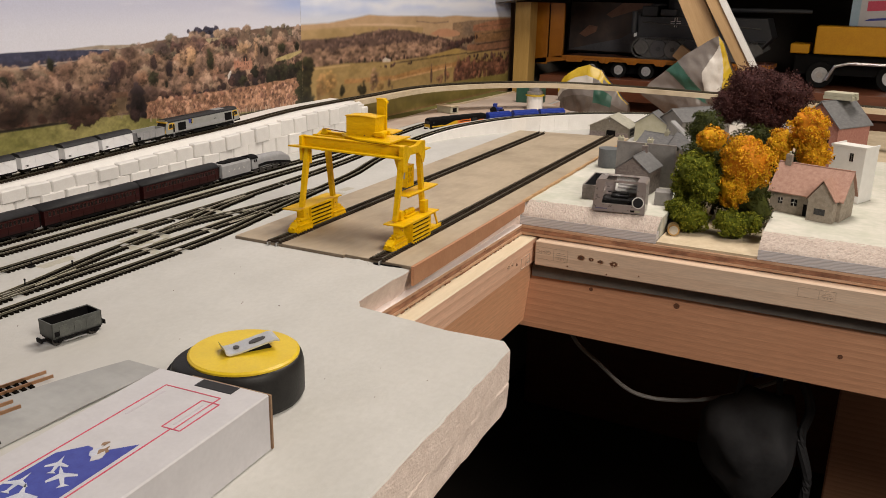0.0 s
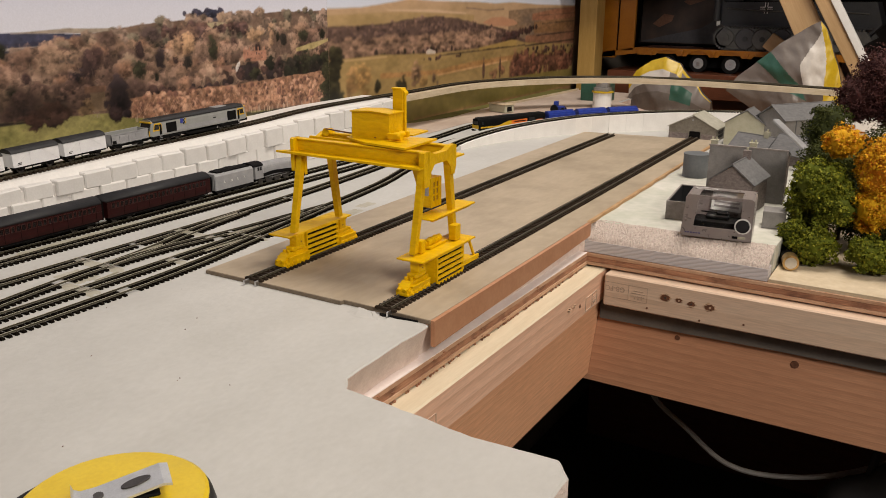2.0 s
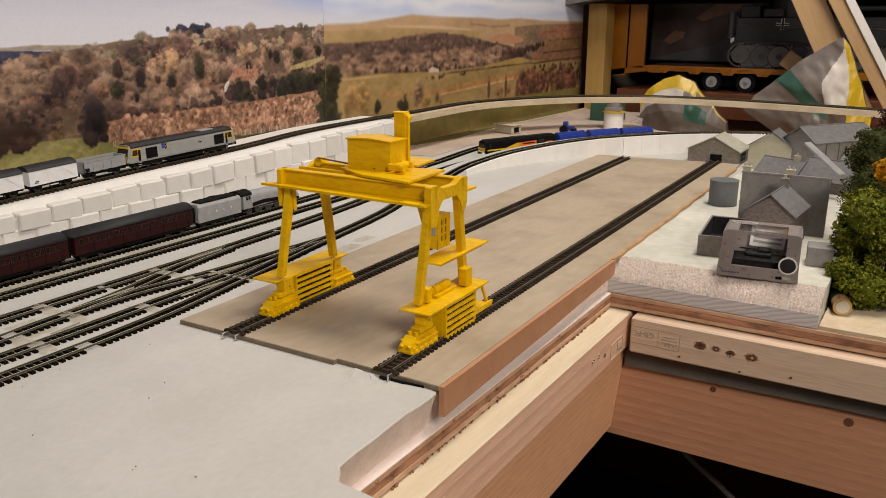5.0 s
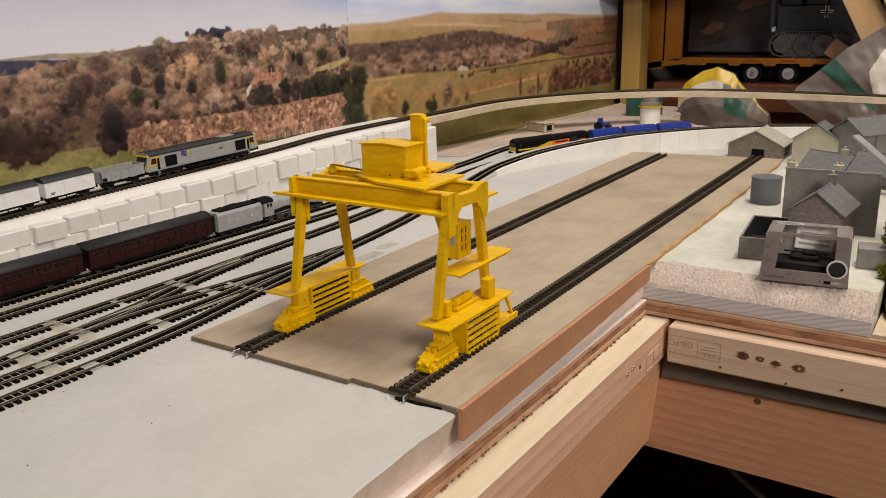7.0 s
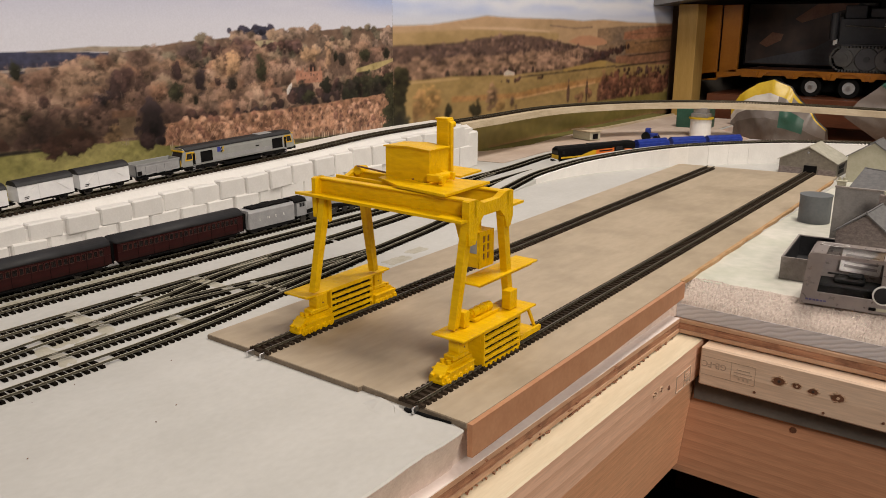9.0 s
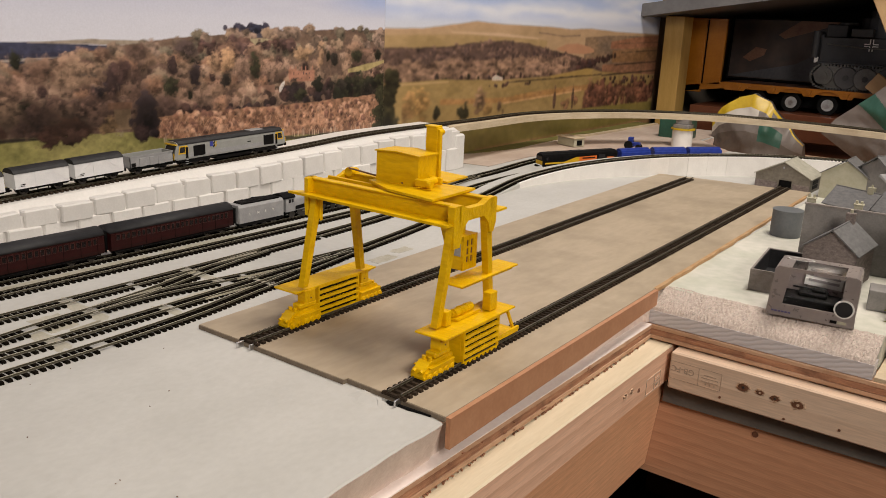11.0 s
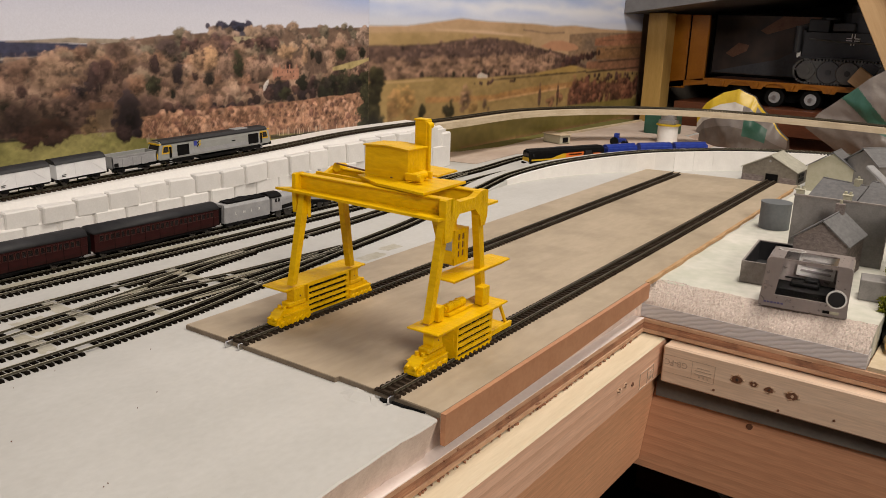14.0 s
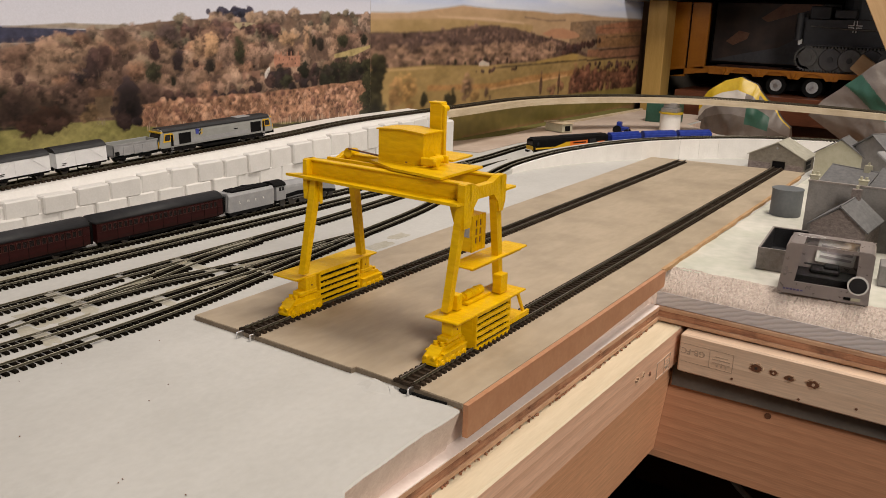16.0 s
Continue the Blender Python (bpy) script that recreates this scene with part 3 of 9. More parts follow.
for x, z, r in ((-0.255, -0.094, 0.0030), (-0.154, -0.096, 0.0042), (0.02, -0.12, 0.003)):
    knot("wood_knot", (x, 0.912, z), r, "y", "dark round knot in the reddish beam")
def gouge(c, r, axis, seed, label):
    """A screw hole torn into the wood: a dark ragged pit with pale splinters standing round it."""
    t = thing("screw_hole", label, "screw hole", kind="structure", m=Matrix.Translation(c) @ (Matrix() if axis == "y" else Matrix.Rotation(math.pi / 2, 4, "Z")))
    rg = random.Random(seed)
    rim = [(r * (0.8 + 0.5 * rg.random()) * 1.5 * math.cos(a), r * (0.8 + 0.5 * rg.random()) * math.sin(a)) for a in np.linspace(0, math.tau, 15)[:-1]]
    part("torn_rim", B().prism([(x * 1.22 + 0.0003, z * 1.16) for x, z in rim], "y", -0.0003, 0.001), M_TORN, t, "pale torn wood")
    part("pit", B().prism(rim, "y", -0.0006, 0.001), M_KNOT, t, "dark ragged pit")
    part("screw_head", B().cyl((0, -0.0010, 0), (0, 0.001, 0), r * 0.42, n=8), M_TORN if seed % 2 else M_WHEEL, t)
    for k in range(7):
        a = rg.uniform(0, math.tau)
        x, z, w = r * 1.7 * math.cos(a), r * 1.3 * math.sin(a), r * rg.uniform(0.25, 0.5)
        part("splinter", B().prism([(x - w, z), (x + w, z + w * 0.5), (x + w * 0.3, z + w)], "y", -0.0011 * rg.random() - 0.0005, 0.0005), M_TORN, t)


for k, (x, z, r) in enumerate(((-0.264, -0.0508, 0.0026), (-0.252, -0.0512, 0.0018), (-0.241, -0.0522, 0.0020), (-0.225, -0.0524, 0.0026))):
    gouge((x, 0.893, z), r, "y", k, "ragged screw hole torn in the pine batten")
for k, (y, z, r) in enumerate(((0.822, -0.0525, 0.0015), (0.833, -0.0525, 0.0015))):
    gouge((-0.3262, y, z), r, "x", 11 + 2 * k, "filled screw hole in the pine batten")
for k in range(4):
    gouge((-0.3262, 0.574 + 0.0045 * k, -0.0585 + 0.0008 * (k % 2)), 0.0011, "x", 21 + 2 * k, "small torn hole in the pine batten")
for x, z in ((-0.280, -0.064), (-0.196, -0.062), (-0.233, -0.066)):
    knot("wood_knot", (x, 0.893, z), 0.0011, "y", "small brown knot in the pine batten")
knot("screw_hole", (-0.3262, 0.847, -0.0565), 0.0022, "x", "dark screw hole in the pine beam")
knot("screw_hole", (-0.3262, 0.594, -0.056), 0.0026, "x", "dark screw hole in the pine beam")


def stamp(name, at, w, h, axis, lines, label):
    """An inked grading stamp: a box of thin lines with bars or letters in it."""
    t = thing(name, label, "stamp", kind="structure")
    b = B()
    def put(u0, v0, u1, v1):
        if axis == "y":
            b.span((at[0] + u0, at[1] - 0.0003, at[2] + v0), (at[0] + u1, at[1] + 0.0004, at[2] + v1))
        else:
            b.span((at[0] - 0.0004, at[1] + u0, at[2] + v0), (at[0] + 0.0003, at[1] + u1, at[2] + v1))
    e = 0.00028
    put(0, 0, w, e), put(0, h - e, w, h), put(0, e, e, h - e), put(w - e, e, w, h - e), put(w * 0.56, e, w * 0.56 + e, h - e)
    for u0, v0, u1, v1 in lines:
        put(u0 * w, v0 * h, u1 * w, v1 * h)
    part("ink", b, M_STAMPINK, t)
    return t


bars = [(0.62, 0.30, 0.94, 0.36), (0.62, 0.5, 0.94, 0.54), (0.70, 0.15, 0.73, 0.26), (0.78, 0.15, 0.81, 0.26), (0.86, 0.15, 0.89, 0.26), (0.66, 0.66, 0.90, 0.70)]
stamp_1 = stamp("grading_stamp", (-0.3205, 0.893, -0.0600), 0.040, 0.0145, "y", bars, "faint inked timber stamp on the batten")
stamp("grading_stamp", (-0.03, 0.893, -0.0545), 0.036, 0.0105, "y", bars, "faint inked timber stamp on the batten")
stamp("grading_stamp", (-0.3260, 0.861, -0.0665), 0.027, 0.0130, "x", bars, "faint inked timber stamp on the beam")
stamp("grading_stamp", (-0.3260, 0.575, -0.0645), 0.030, 0.0140, "x", bars, "faint inked timber stamp on the beam")
word = bpy.data.curves.new("stamp_word", "FONT")
word.body, word.size, word.extrude, word.align_x = "GB-FC", 0.0066, 0.0001, "CENTER"
word.materials.append(M_STAMPINK)
wo = new("lettering", word)
wo.matrix_world = Matrix.Translation((-0.3105, 0.8927, -0.0490)) @ pose(0, 0, 0, 90, 180, 0)
wo.parent = stamp_1

# hardboard under the crane tracks, turned a little against the frame
SKEW = 0.9
CR = pose(-0.441, 0.622, 0, 0, 0, SKEW)
crane_board = thing("crane_board", "brown hardboard sheet carrying the crane tracks", "hardboard", kind="structure")
b = B().prism([(-0.100, 0.0), (-0.06, 0.0), (0.028, -0.001), (0.0285, 0.002), (0.06, 0.001), (0.099, 0.0), (0.099, 0.30), (0.0975, 0.82), (-0.098, 0.793)], "z", 0.0004, 0.0030)
o = part("sheet", b, M_MDF, crane_board)
o.matrix_world = CR
b = B().prism([(0.0, 0.0028), (0.0, -0.0152), (0.14, -0.0136), (0.285, -0.0098), (0.285, 0.0028)], "x", 0.0992, 0.1022)
front_edge = part("front_edge", B().prism([(-0.100, -0.0006), (-0.06, -0.0006), (0.028, -0.0016), (0.0285, 0.0014), (0.06, 0.0004), (0.0985, -0.0006), (0.0985, 0.0), (0.06, 0.001), (0.0285, 0.002), (0.028, -0.001), (-0.06, 0.0), (-0.100, 0.0)], "z", -0.0001, 0.0026), M_BOARDEDGE, crane_board, "dull brown front edge of the sheet")
front_edge.matrix_world = CR
# black slip put in for the shade in the gap under the sheet
gap = part("shadow_gap", B().prism([(0.0615, -0.0032), (0.065, -0.0044), (0.069, -0.0026), (0.076, -0.0028), (0.083, -0.0016), (0.090, -0.0011), (0.090, -0.0007), (0.0615, -0.0017)], "z", -0.0006, 0.0012), M_BLACK, crane_board, "black slip standing in for the shade under the sheet")
gap.matrix_world = CR
for x, y in ((-0.0565, -0.003), (-0.0475, -0.001), (0.0685, -0.002)):
    j = part("rail_joiner", B().span((x - 0.0006, y - 0.0030, 0.0004), (x + 0.0006, y + 0.004, 0.0040), 0.0002), M_STEEL, crane_board, "bright rail joiner at the track end")
    j.matrix_world = CR
for k in range(26):
    y = 0.286 + 0.0193 * k
    e = part("glue_smear", B().prism([(0.0975, y), (0.1006 + 0.0007 * math.sin(k * 2.1), y), (0.1006 + 0.0007 * math.sin(k * 2.1 + 2.1), y + 0.0193), (0.0975, y + 0.0193)], "z", 0.0002, 0.00315), M_GLUE, crane_board, "orange-brown stained edge")
    e.matrix_world = CR
o = part("side_strip", b, M_MDF_EDGE, crane_board, "reddish brown edging strip")
o.matrix_world = CR


# broken foam standing up along the front of the hardboard
ring = [(-0.403, 0.6110), (-0.3990, 0.6180), (-0.3975, 0.6218), (-0.3930, 0.6212), (-0.3880, 0.6196), (-0.3835, 0.6203), (-0.3790, 0.6165), (-0.3740, 0.6110), (-0.385, 0.6060), (-0.395, 0.6060)]
lip = B().loft([[(x, y, -0.0008) for x, y in ring], [(x, y, 0.0014 if y > 0.615 else -0.0004) for x, y in ring], [(-0.389 + (x + 0.389) * 0.6, 0.6165 + (y - 0.6165) * 0.6, 0.0016 if y > 0.615 else 0.0003) for x, y in ring]])
single("foam_lip", lip, M_FOAM, "broken lip of white foam along the hardboard", "foam board", "structure")

# ---- railway tracks ----
def sleeper_shape(b, x, y, z, half, turn=0.0):
    """One moulded sleeper: a bar with sloping sides and the four chairs that hold the rails."""
    m = Matrix.Translation((x, y, z)) @ Matrix.Rotation(turn, 4, "Z")
    vs = [b.bm.verts.new(m @ Vector(p)) for p in ((-half, -0.00125, 0), (half, -0.00125, 0), (half, 0.00125, 0), (-half, 0.00125, 0),
                                                  (-half + 0.0002, -0.00105, 0.0016), (half - 0.0002, -0.00105, 0.0016), (half - 0.0002, 0.00105, 0.0016), (-half + 0.0002, 0.00105, 0.0016))]
    for f in ((4, 5, 6, 7), (0, 1, 5, 4), (1, 2, 6, 5), (2, 3, 7, 6), (3, 0, 4, 7)):
        b.bm.faces.new([vs[k] for k in f])
    return b


chair_b = sleeper_shape(B(), 0, 0, 0, 0.0083)
for sx in (-0.0058, -0.0032, 0.0032, 0.0058):
    chair_b.box((sx, 0, 0.0018), (0.0011, 0.0015, 0.0008))
chair_me = chair_b.mesh("sleeper")
chair_me.materials.append(M_SLEEPER)
brown_me = chair_me.copy()
brown_me.materials[0] = M_BROWNTIE


def track(name, pts, label, pitch=0.0048, skip=None, rail=None):
    """A length of narrow model track along a line: two rails and its sleepers."""
    t = thing(name, label, "railway track", "tracks of the layout", kind="structure")
    line = spline(pts, 0.006)
    side = []
    for i, p in enumerate(line):
        d = line[min(i + 1, len(line) - 1)] - line[max(i - 1, 0)]
        d.z = 0
        d.normalize()
        side.append(Vector((d.y, -d.x, 0)))
    for s in (-1, 1):
        rings = []
        for p, n in zip(line, side):
            c = p + n * (0.0045 * s)
            foot, head = 0.0005, 0.00038
            rings.append([c - n * foot + Vector((0, 0, 0.0016)), c + n * foot + Vector((0, 0, 0.0016)), c + n * foot * 0.5 + Vector((0, 0, 0.0019)),
                          c + n * head + Vector((0, 0, 0.0030)), c - n * head + Vector((0, 0, 0.0030)), c - n * foot * 0.5 + Vector((0, 0, 0.0019))])
        r = B().loft(rings)
        for f in r.bm.faces:
            f.normal_update()
            f.material_index = 1 if f.normal.z < 0.7 else 0
        part("rail", r, rail or M_RAIL, t).data.materials.append(M_RAILSIDE)
    places = spline(pts, pitch)
    places = [(p, math.atan2((q - p).y, (q - p).x) - math.pi / 2) for p, q in zip(places, places[1:]) if p.y > 0.30 and not (skip and skip(p))]
    for p, turn in places[:300]:
        o = new("sleeper", brown_me if rail else chair_me)
        o.parent = t
        o.matrix_world = Matrix.Translation(p) @ Matrix.Rotation(turn, 4, "Z")
    if places[300:]:
        rest = B()
        for p, turn in places[300:]:
            sleeper_shape(rest, p.x, p.y, p.z, 0.0083, turn)
        part("sleepers", rest, M_BROWNTIE if rail else M_SLEEPER, t)["kind"] = "stuff"
    return t


def on_board(x, y, z=0.003):
    return CR @ Vector((x, y, z))


track("crane_track", [on_board(-0.052, 0.0005), on_board(-0.052, 0.30), on_board(-0.0525, 0.7870)], "dull brown model track that one pair of crane legs runs on", rail=M_RAILDULL)
track("crane_track", [on_board(0.064, 0.0005), on_board(0.064, 0.30), on_board(0.064, 0.83)], "dull brown model track on the outer side of the crane", rail=M_RAILDULL)
INNER = [(-0.558, 0.02, 0), (-0.558, 0.30, 0), (-0.559, 0.58, 0), (-0.572, 0.70, 0), (-0.590, 0.82, 0), (-0.607, 0.94, 0), (-0.629, 1.03, 0), (-0.646, 1.12, 0.0005), (-0.651, 1.185, 0.0060), (-0.645, 1.23, 0.0105),
         (-0.632, 1.28, 0.0152), (-0.614, 1.325, 0.0185), (-0.592, 1.368, 0.0215), (-0.562, 1.415, 0.0243), (-0.530, 1.452, 0.0260), (-0.485, 1.500, 0.0272), (-0.440, 1.540, 0.0275), (-0.36, 1.585, 0.0275), (-0.20, 1.625, 0.0275), (-0.10, 1.635, 0.0275)]
OUTER = [(-0.719, 0.02, 0), (-0.719, 0.30, 0), (-0.719, 0.95, 0), (-0.719, 1.16, 0), (-0.722, 1.25, 0), (-0.731, 1.34, 0), (-0.733, 1.42, 0), (-0.720, 1.49, 0), (-0.696, 1.541, 0), (-0.660, 1.572, 0), (-0.62, 1.594, 0), (-0.55, 1.622, 0)]
YARD = [(-0.645, 0.02, 0), (-0.645, 0.40, 0), (-0.646, 0.70, 0), (-0.651, 0.86, 0), (-0.663, 1.00, 0), (-0.675, 1.09, 0), (-0.683, 1.17, 0), (-0.685, 1.24, 0), (-0.679, 1.305, 0), (-0.665, 1.358, 0), (-0.631, 1.432, 0), (-0.603, 1.489, 0), (-0.566, 1.543, 0), (-0.524, 1.594, 0), (-0.46, 1.640, 0), (-0.30, 1.690, 0)]
SIDING = [(-0.5845, 0.02, 0), (-0.5845, 0.30, 0), (-0.585, 0.62, 0), (-0.592, 0.80, 0)]
LOOP = [(-0.5850, 0.355, 0.0002), (-0.5885, 0.40, 0.0002), (-0.5950, 0.44, 0.0002), (-0.6045, 0.49, 0.0002), (-0.6115, 0.54, 0.0002), (-0.6150, 0.58, 0.0002), (-0.6140, 0.64, 0.0002), (-0.602, 0.72, 0.0002), (-0.592, 0.84, 0.0002)]
CROSSOVER = [(-0.615, 0.585, 0.0003), (-0.622, 0.64, 0.0003), (-0.637, 0.71, 0.0003), (-0.645, 0.77, 0.0003)]
YARD_END = 1.10
track("inner_track", INNER, "yard track running into the inner curve of the layout", skip=lambda p: p.y < YARD_END)
track("outer_track", OUTER, "main track under the maroon train, running into the outer curve")
track("yard_track", YARD, "yard track swinging round behind the inner curve", skip=lambda p: p.y < YARD_END)
track("yard_track", SIDING, "straight yard track joining the inner line", skip=lambda p: True)
track("yard_track", LOOP, "yard track leaving and rejoining the straight line", skip=lambda p: True)
track("crossover_track", CROSSOVER, "crossover of interlaced rails between the yard tracks", skip=lambda p: True)
# the sleepers of the yard: where lines run into one another, one long timber carries both
points = thing("yard_timbers", "dark brown sleepers and long point timbers of the yard", "railway sleepers", kind="structure")
GAPS = [(-0.662, -0.598, 0.5835, 0.5945), (-0.613, -0.572, 0.5400, 0.5515), (-0.600, -0.571, 0.6245, 0.6320), (-0.570, -0.54, 0.5590, 0.5655), (-0.662, -0.6035, 0.6885, 0.6965),
        (-0.6040, -0.560, 0.7095, 0.7160), (-0.612, -0.594, 0.7450, 0.7520), (-0.665, -0.640, 0.8335, 0.8410), (-0.650, -0.633, 0.6395, 0.6455), (-0.600, -0.575, 0.4000, 0.4080), (-0.660, -0.630, 0.4250, 0.4370)]
lines = []
for pts in (INNER, YARD, SIDING, LOOP, CROSSOVER):
    sp = spline(pts, 0.004)
    lines.append(([p.y for p in sp], [p.x for p in sp], [p.z for p in sp]))
tie_me = {}
extra = B()
for k in range(int((YARD_END - 0.30) / 0.0048)):
    y = 0.30 + 0.0048 * k
    spans = sorted((float(np.interp(y, ly, lx)) - 0.0083, float(np.interp(y, ly, lx)) + 0.0083, float(np.interp(y, ly, lz))) for ly, lx, lz in lines if ly[0] <= y <= ly[-1])
    merged = []
    for a, c, z in spans:
        if merged and a < merged[-1][1] + 0.0012 and c - merged[-1][0] < 0.048:
            merged[-1][1] = max(c, merged[-1][1])
        else:
            merged.append([a, c, min(z, 0.0003)])
    for a, c, z in merged:
        mid = (a + c) / 2
        if any(g[0] < mid < g[1] and g[2] < y < g[3] for g in GAPS):
            continue
        half = round((c - a) * 500) / 1000
        if y < 0.40 or y > 0.83:
            sleeper_shape(extra, mid, y, z, half)
            continue
        if half not in tie_me:
            tie_me[half] = sleeper_shape(B(), 0, 0, 0, half).mesh("sleeper")
            tie_me[half].materials.append(M_SLEEPER)
        o = new("sleeper", tie_me[half])
        o.parent = points
        o.matrix_world = Matrix.Translation((mid, y, z))
part("sleepers", extra, M_SLEEPER, points)["kind"] = "stuff"
# clouded joiners, switch blades and check rails
for x, y in ((-0.6495, 0.589), (-0.6405, 0.590), (-0.6195, 0.590), (-0.6105, 0.589), (-0.589, 0.546), (-0.580, 0.546), (-0.5895, 0.628), (-0.5805, 0.628), (-0.5635, 0.562), (-0.5545, 0.562), (-0.6505, 0.692),
             (-0.6415, 0.693), (-0.6105, 0.692), (-0.5735, 0.713), (-0.5955, 0.713), (-0.6545, 0.838), (-0.6455, 0.838), (-0.6495, 0.642), (-0.590, 0.404), (-0.5810, 0.404), (-0.650, 0.431), (-0.6405, 0.431)):
    part("rail_joiner", B().box((x, y, 0.0021), (0.0013, 0.0042, 0.0012), 0.0003), M_JOINER, points, "clouded plastic rail joiner")
for x0, y0, x1, y1 in ((-0.6205, 0.615, -0.6235, 0.650), (-0.6335, 0.660, -0.6365, 0.690), (-0.5915, 0.560, -0.5935, 0.582), (-0.5790, 0.655, -0.5770, 0.695), (-0.5985, 0.700, -0.5955, 0.735), (-0.6420, 0.705, -0.6455, 0.760), (-0.5860, 0.425, -0.5915, 0.470)):
    b = B().span((-0.0003, 0, 0.0016), (0.0003, math.hypot(x1 - x0, y1 - y0), 0.0028))
    o = part("check_rail", b, M_RAIL, points)
    o.matrix_world = Matrix.Translation((x0, y0, 0.0003)) @ Matrix.Rotation(-math.atan2(x1 - x0, y1 - y0), 4, "Z")


def patch(x0, y0, x1, y1, seed):
    """A thin ragged smear of dried glue on the foam."""
    rg = random.Random(seed)
    cx, cy, rx, ry = (x0 + x1) / 2, (y0 + y1) / 2, (x1 - x0) / 2, (y1 - y0) / 2
    ring = []
    for a in np.linspace(0, math.tau, 25)[:-1]:
        k = 1.0 / max(abs(math.cos(a)), abs(math.sin(a))) * rg.uniform(0.78, 1.02)
        ring.append((cx + rx * k * math.cos(a), cy + ry * k * math.sin(a)))
    single("glue_smear", B().prism(ring, "z", -0.0004, 0.00008 + 0.00001 * (seed % 7)), M_STAIN, "thin cream smear of dried glue on the foam", "glue smear", "structure", group="glue smears")


for k, g in enumerate(((-0.660, 0.5835, -0.597, 0.5950), (-0.612, 0.5395, -0.570, 0.5520), (-0.599, 0.6240, -0.571, 0.6325), (-0.661, 0.6880, -0.603, 0.6970), (-0.604, 0.7090, -0.562, 0.7165), (-0.612, 0.7445, -0.594, 0.7525),
                       (-0.633, 0.552, -0.600, 0.575), (-0.601, 0.640, -0.590, 0.690), (-0.710, 0.56, -0.6985, 0.70), (-0.710, 0.702, -0.699, 0.79), (-0.567, 0.812, -0.553, 0.842), (-0.573, 0.848, -0.560, 0.872), (-0.634, 0.46, -0.622, 0.50))):
    patch(*g, k)
track("main_track", [(-0.690, 0.02, 0), (-0.690, 0.30, 0), (-0.690, 0.95, 0), (-0.694, 1.04, 0), (-0.704, 1.12, 0), (-0.716, 1.20, 0.0001)], "straight main track beside the maroon train", skip=lambda p: p.y > 1.085)
def wall_top(y):
    """Height of the embankment that the upper track climbs on."""
    return float(np.interp(y, [0, 0.3, 0.5, 0.635, 0.735, 0.795, 0.865, 0.925, 1.08, 1.3], [0.020, 0.029, 0.0372, 0.0420, 0.0462, 0.0481, 0.0497, 0.0515, 0.0575, 0.0575]))


UPPER = [(-0.800, y, wall_top(y)) for y in (0.02, 0.20, 0.40, 0.55, 0.70, 0.85, 0.95)] + [(-0.802, 1.08, 0.0575), (-0.803, 1.30, 0.0575), (-0.796, 1.49, 0.0575), (-0.715, 1.655, 0.0575),
         (-0.59, 1.748, 0.0575), (-0.445, 1.768, 0.0575), (-0.307, 1.756, 0.0575), (-0.10, 1.72, 0.0575), (0.25, 1.66, 0.0575)]
track("upper_track", UPPER, "raised track above the white retaining wall", rail=M_RAILDULL)


def ribbon(name, pts, half_in, half_out, top, thick, material, label, category, step=0.02):
    """A flat strip that follows a line, with thickness."""
    line = spline(pts, step)
    rings = []
    for i, p in enumerate(line):
        d = line[min(i + 1, len(line) - 1)] - line[max(i - 1, 0)]
        d.z = 0
        d.normalize()
        n = Vector((d.y, -d.x, 0))
        a, c = p + n * half_in, p - n * half_out
        rings.append([a + Vector((0, 0, top)), c + Vector((0, 0, top)), c + Vector((0, 0, top - thick)), a + Vector((0, 0, top - thick))])
    return single(name, B().loft(rings), material, label, category, "structure")


BRIDGE = [p for p in UPPER if p[1] > 1.2]
ribbon("bridge_deck", [(-0.803, 1.225, 0.0575)] + BRIDGE, 0.019, 0.019, -0.0002, 0.009, M_BRIDGE, "pale plywood strip carrying the upper track round the corner", "bridge deck")

# retaining wall: foam bank behind, plaster blocks in front, top edge climbing
WALL_X = -0.777


def block_top(y):
    return float(np.interp(y, [0, 0.3, 0.5, 0.63, 0.70, 0.78, 0.85, 0.89, 1.08, 1.235], [0.020, 0.028, 0.0342, 0.0365, 0.0382, 0.0408, 0.0432, 0.0452, 0.0530, 0.0550]))


def course(y):
    """Height of the joint between the two rows of blocks."""
    return float(np.interp(y, [0, 0.5, 0.63, 0.81, 0.9, 1.08, 1.3], [0.0140, 0.0220, 0.0235, 0.0250, 0.0272, 0.0290, 0.0290]))


bank = B()
ys = np.linspace(-0.2, 1.235, 60)
bank.loft([[(-0.845, y, 0.0), (WALL_X - 0.004, y, 0.0), (WALL_X - 0.002 + 0.0015 * noise.noise(Vector((y * 40, 3, 0))), y, block_top(y) - 0.0012), (WALL_X - 0.0095 + 0.001 * noise.noise(Vector((y * 60, 8, 0))), y, wall_top(y) - 0.0006), (-0.790, y, wall_top(y) - 0.0002), (-0.845, y, wall_top(y) - 0.0002)] for y in ys])
single("embankment", bank, M_BLOCK, "white foam embankment under the upper track", "embankment", "structure")
retaining = thing("retaining_wall", "white retaining wall of staggered plaster blocks", "retaining wall", kind="structure")
rnd = random.Random(5)


def block(name, c, s, parent):
    b = B().box((0, 0, 0), s)
    bmesh.ops.bevel(b.bm, geom=list(b.bm.edges), offset=0.0011, segments=1, affect="EDGES")
    wobble(b, 0.0008, 150)
    o = part(name, b, M_BLOCK, parent)
    o.matrix_world = Matrix.Translation(c) @ pose(0, 0, 0, rnd.uniform(-2, 2), rnd.uniform(-1.5, 1.5), rnd.uniform(-2.5, 2.5))


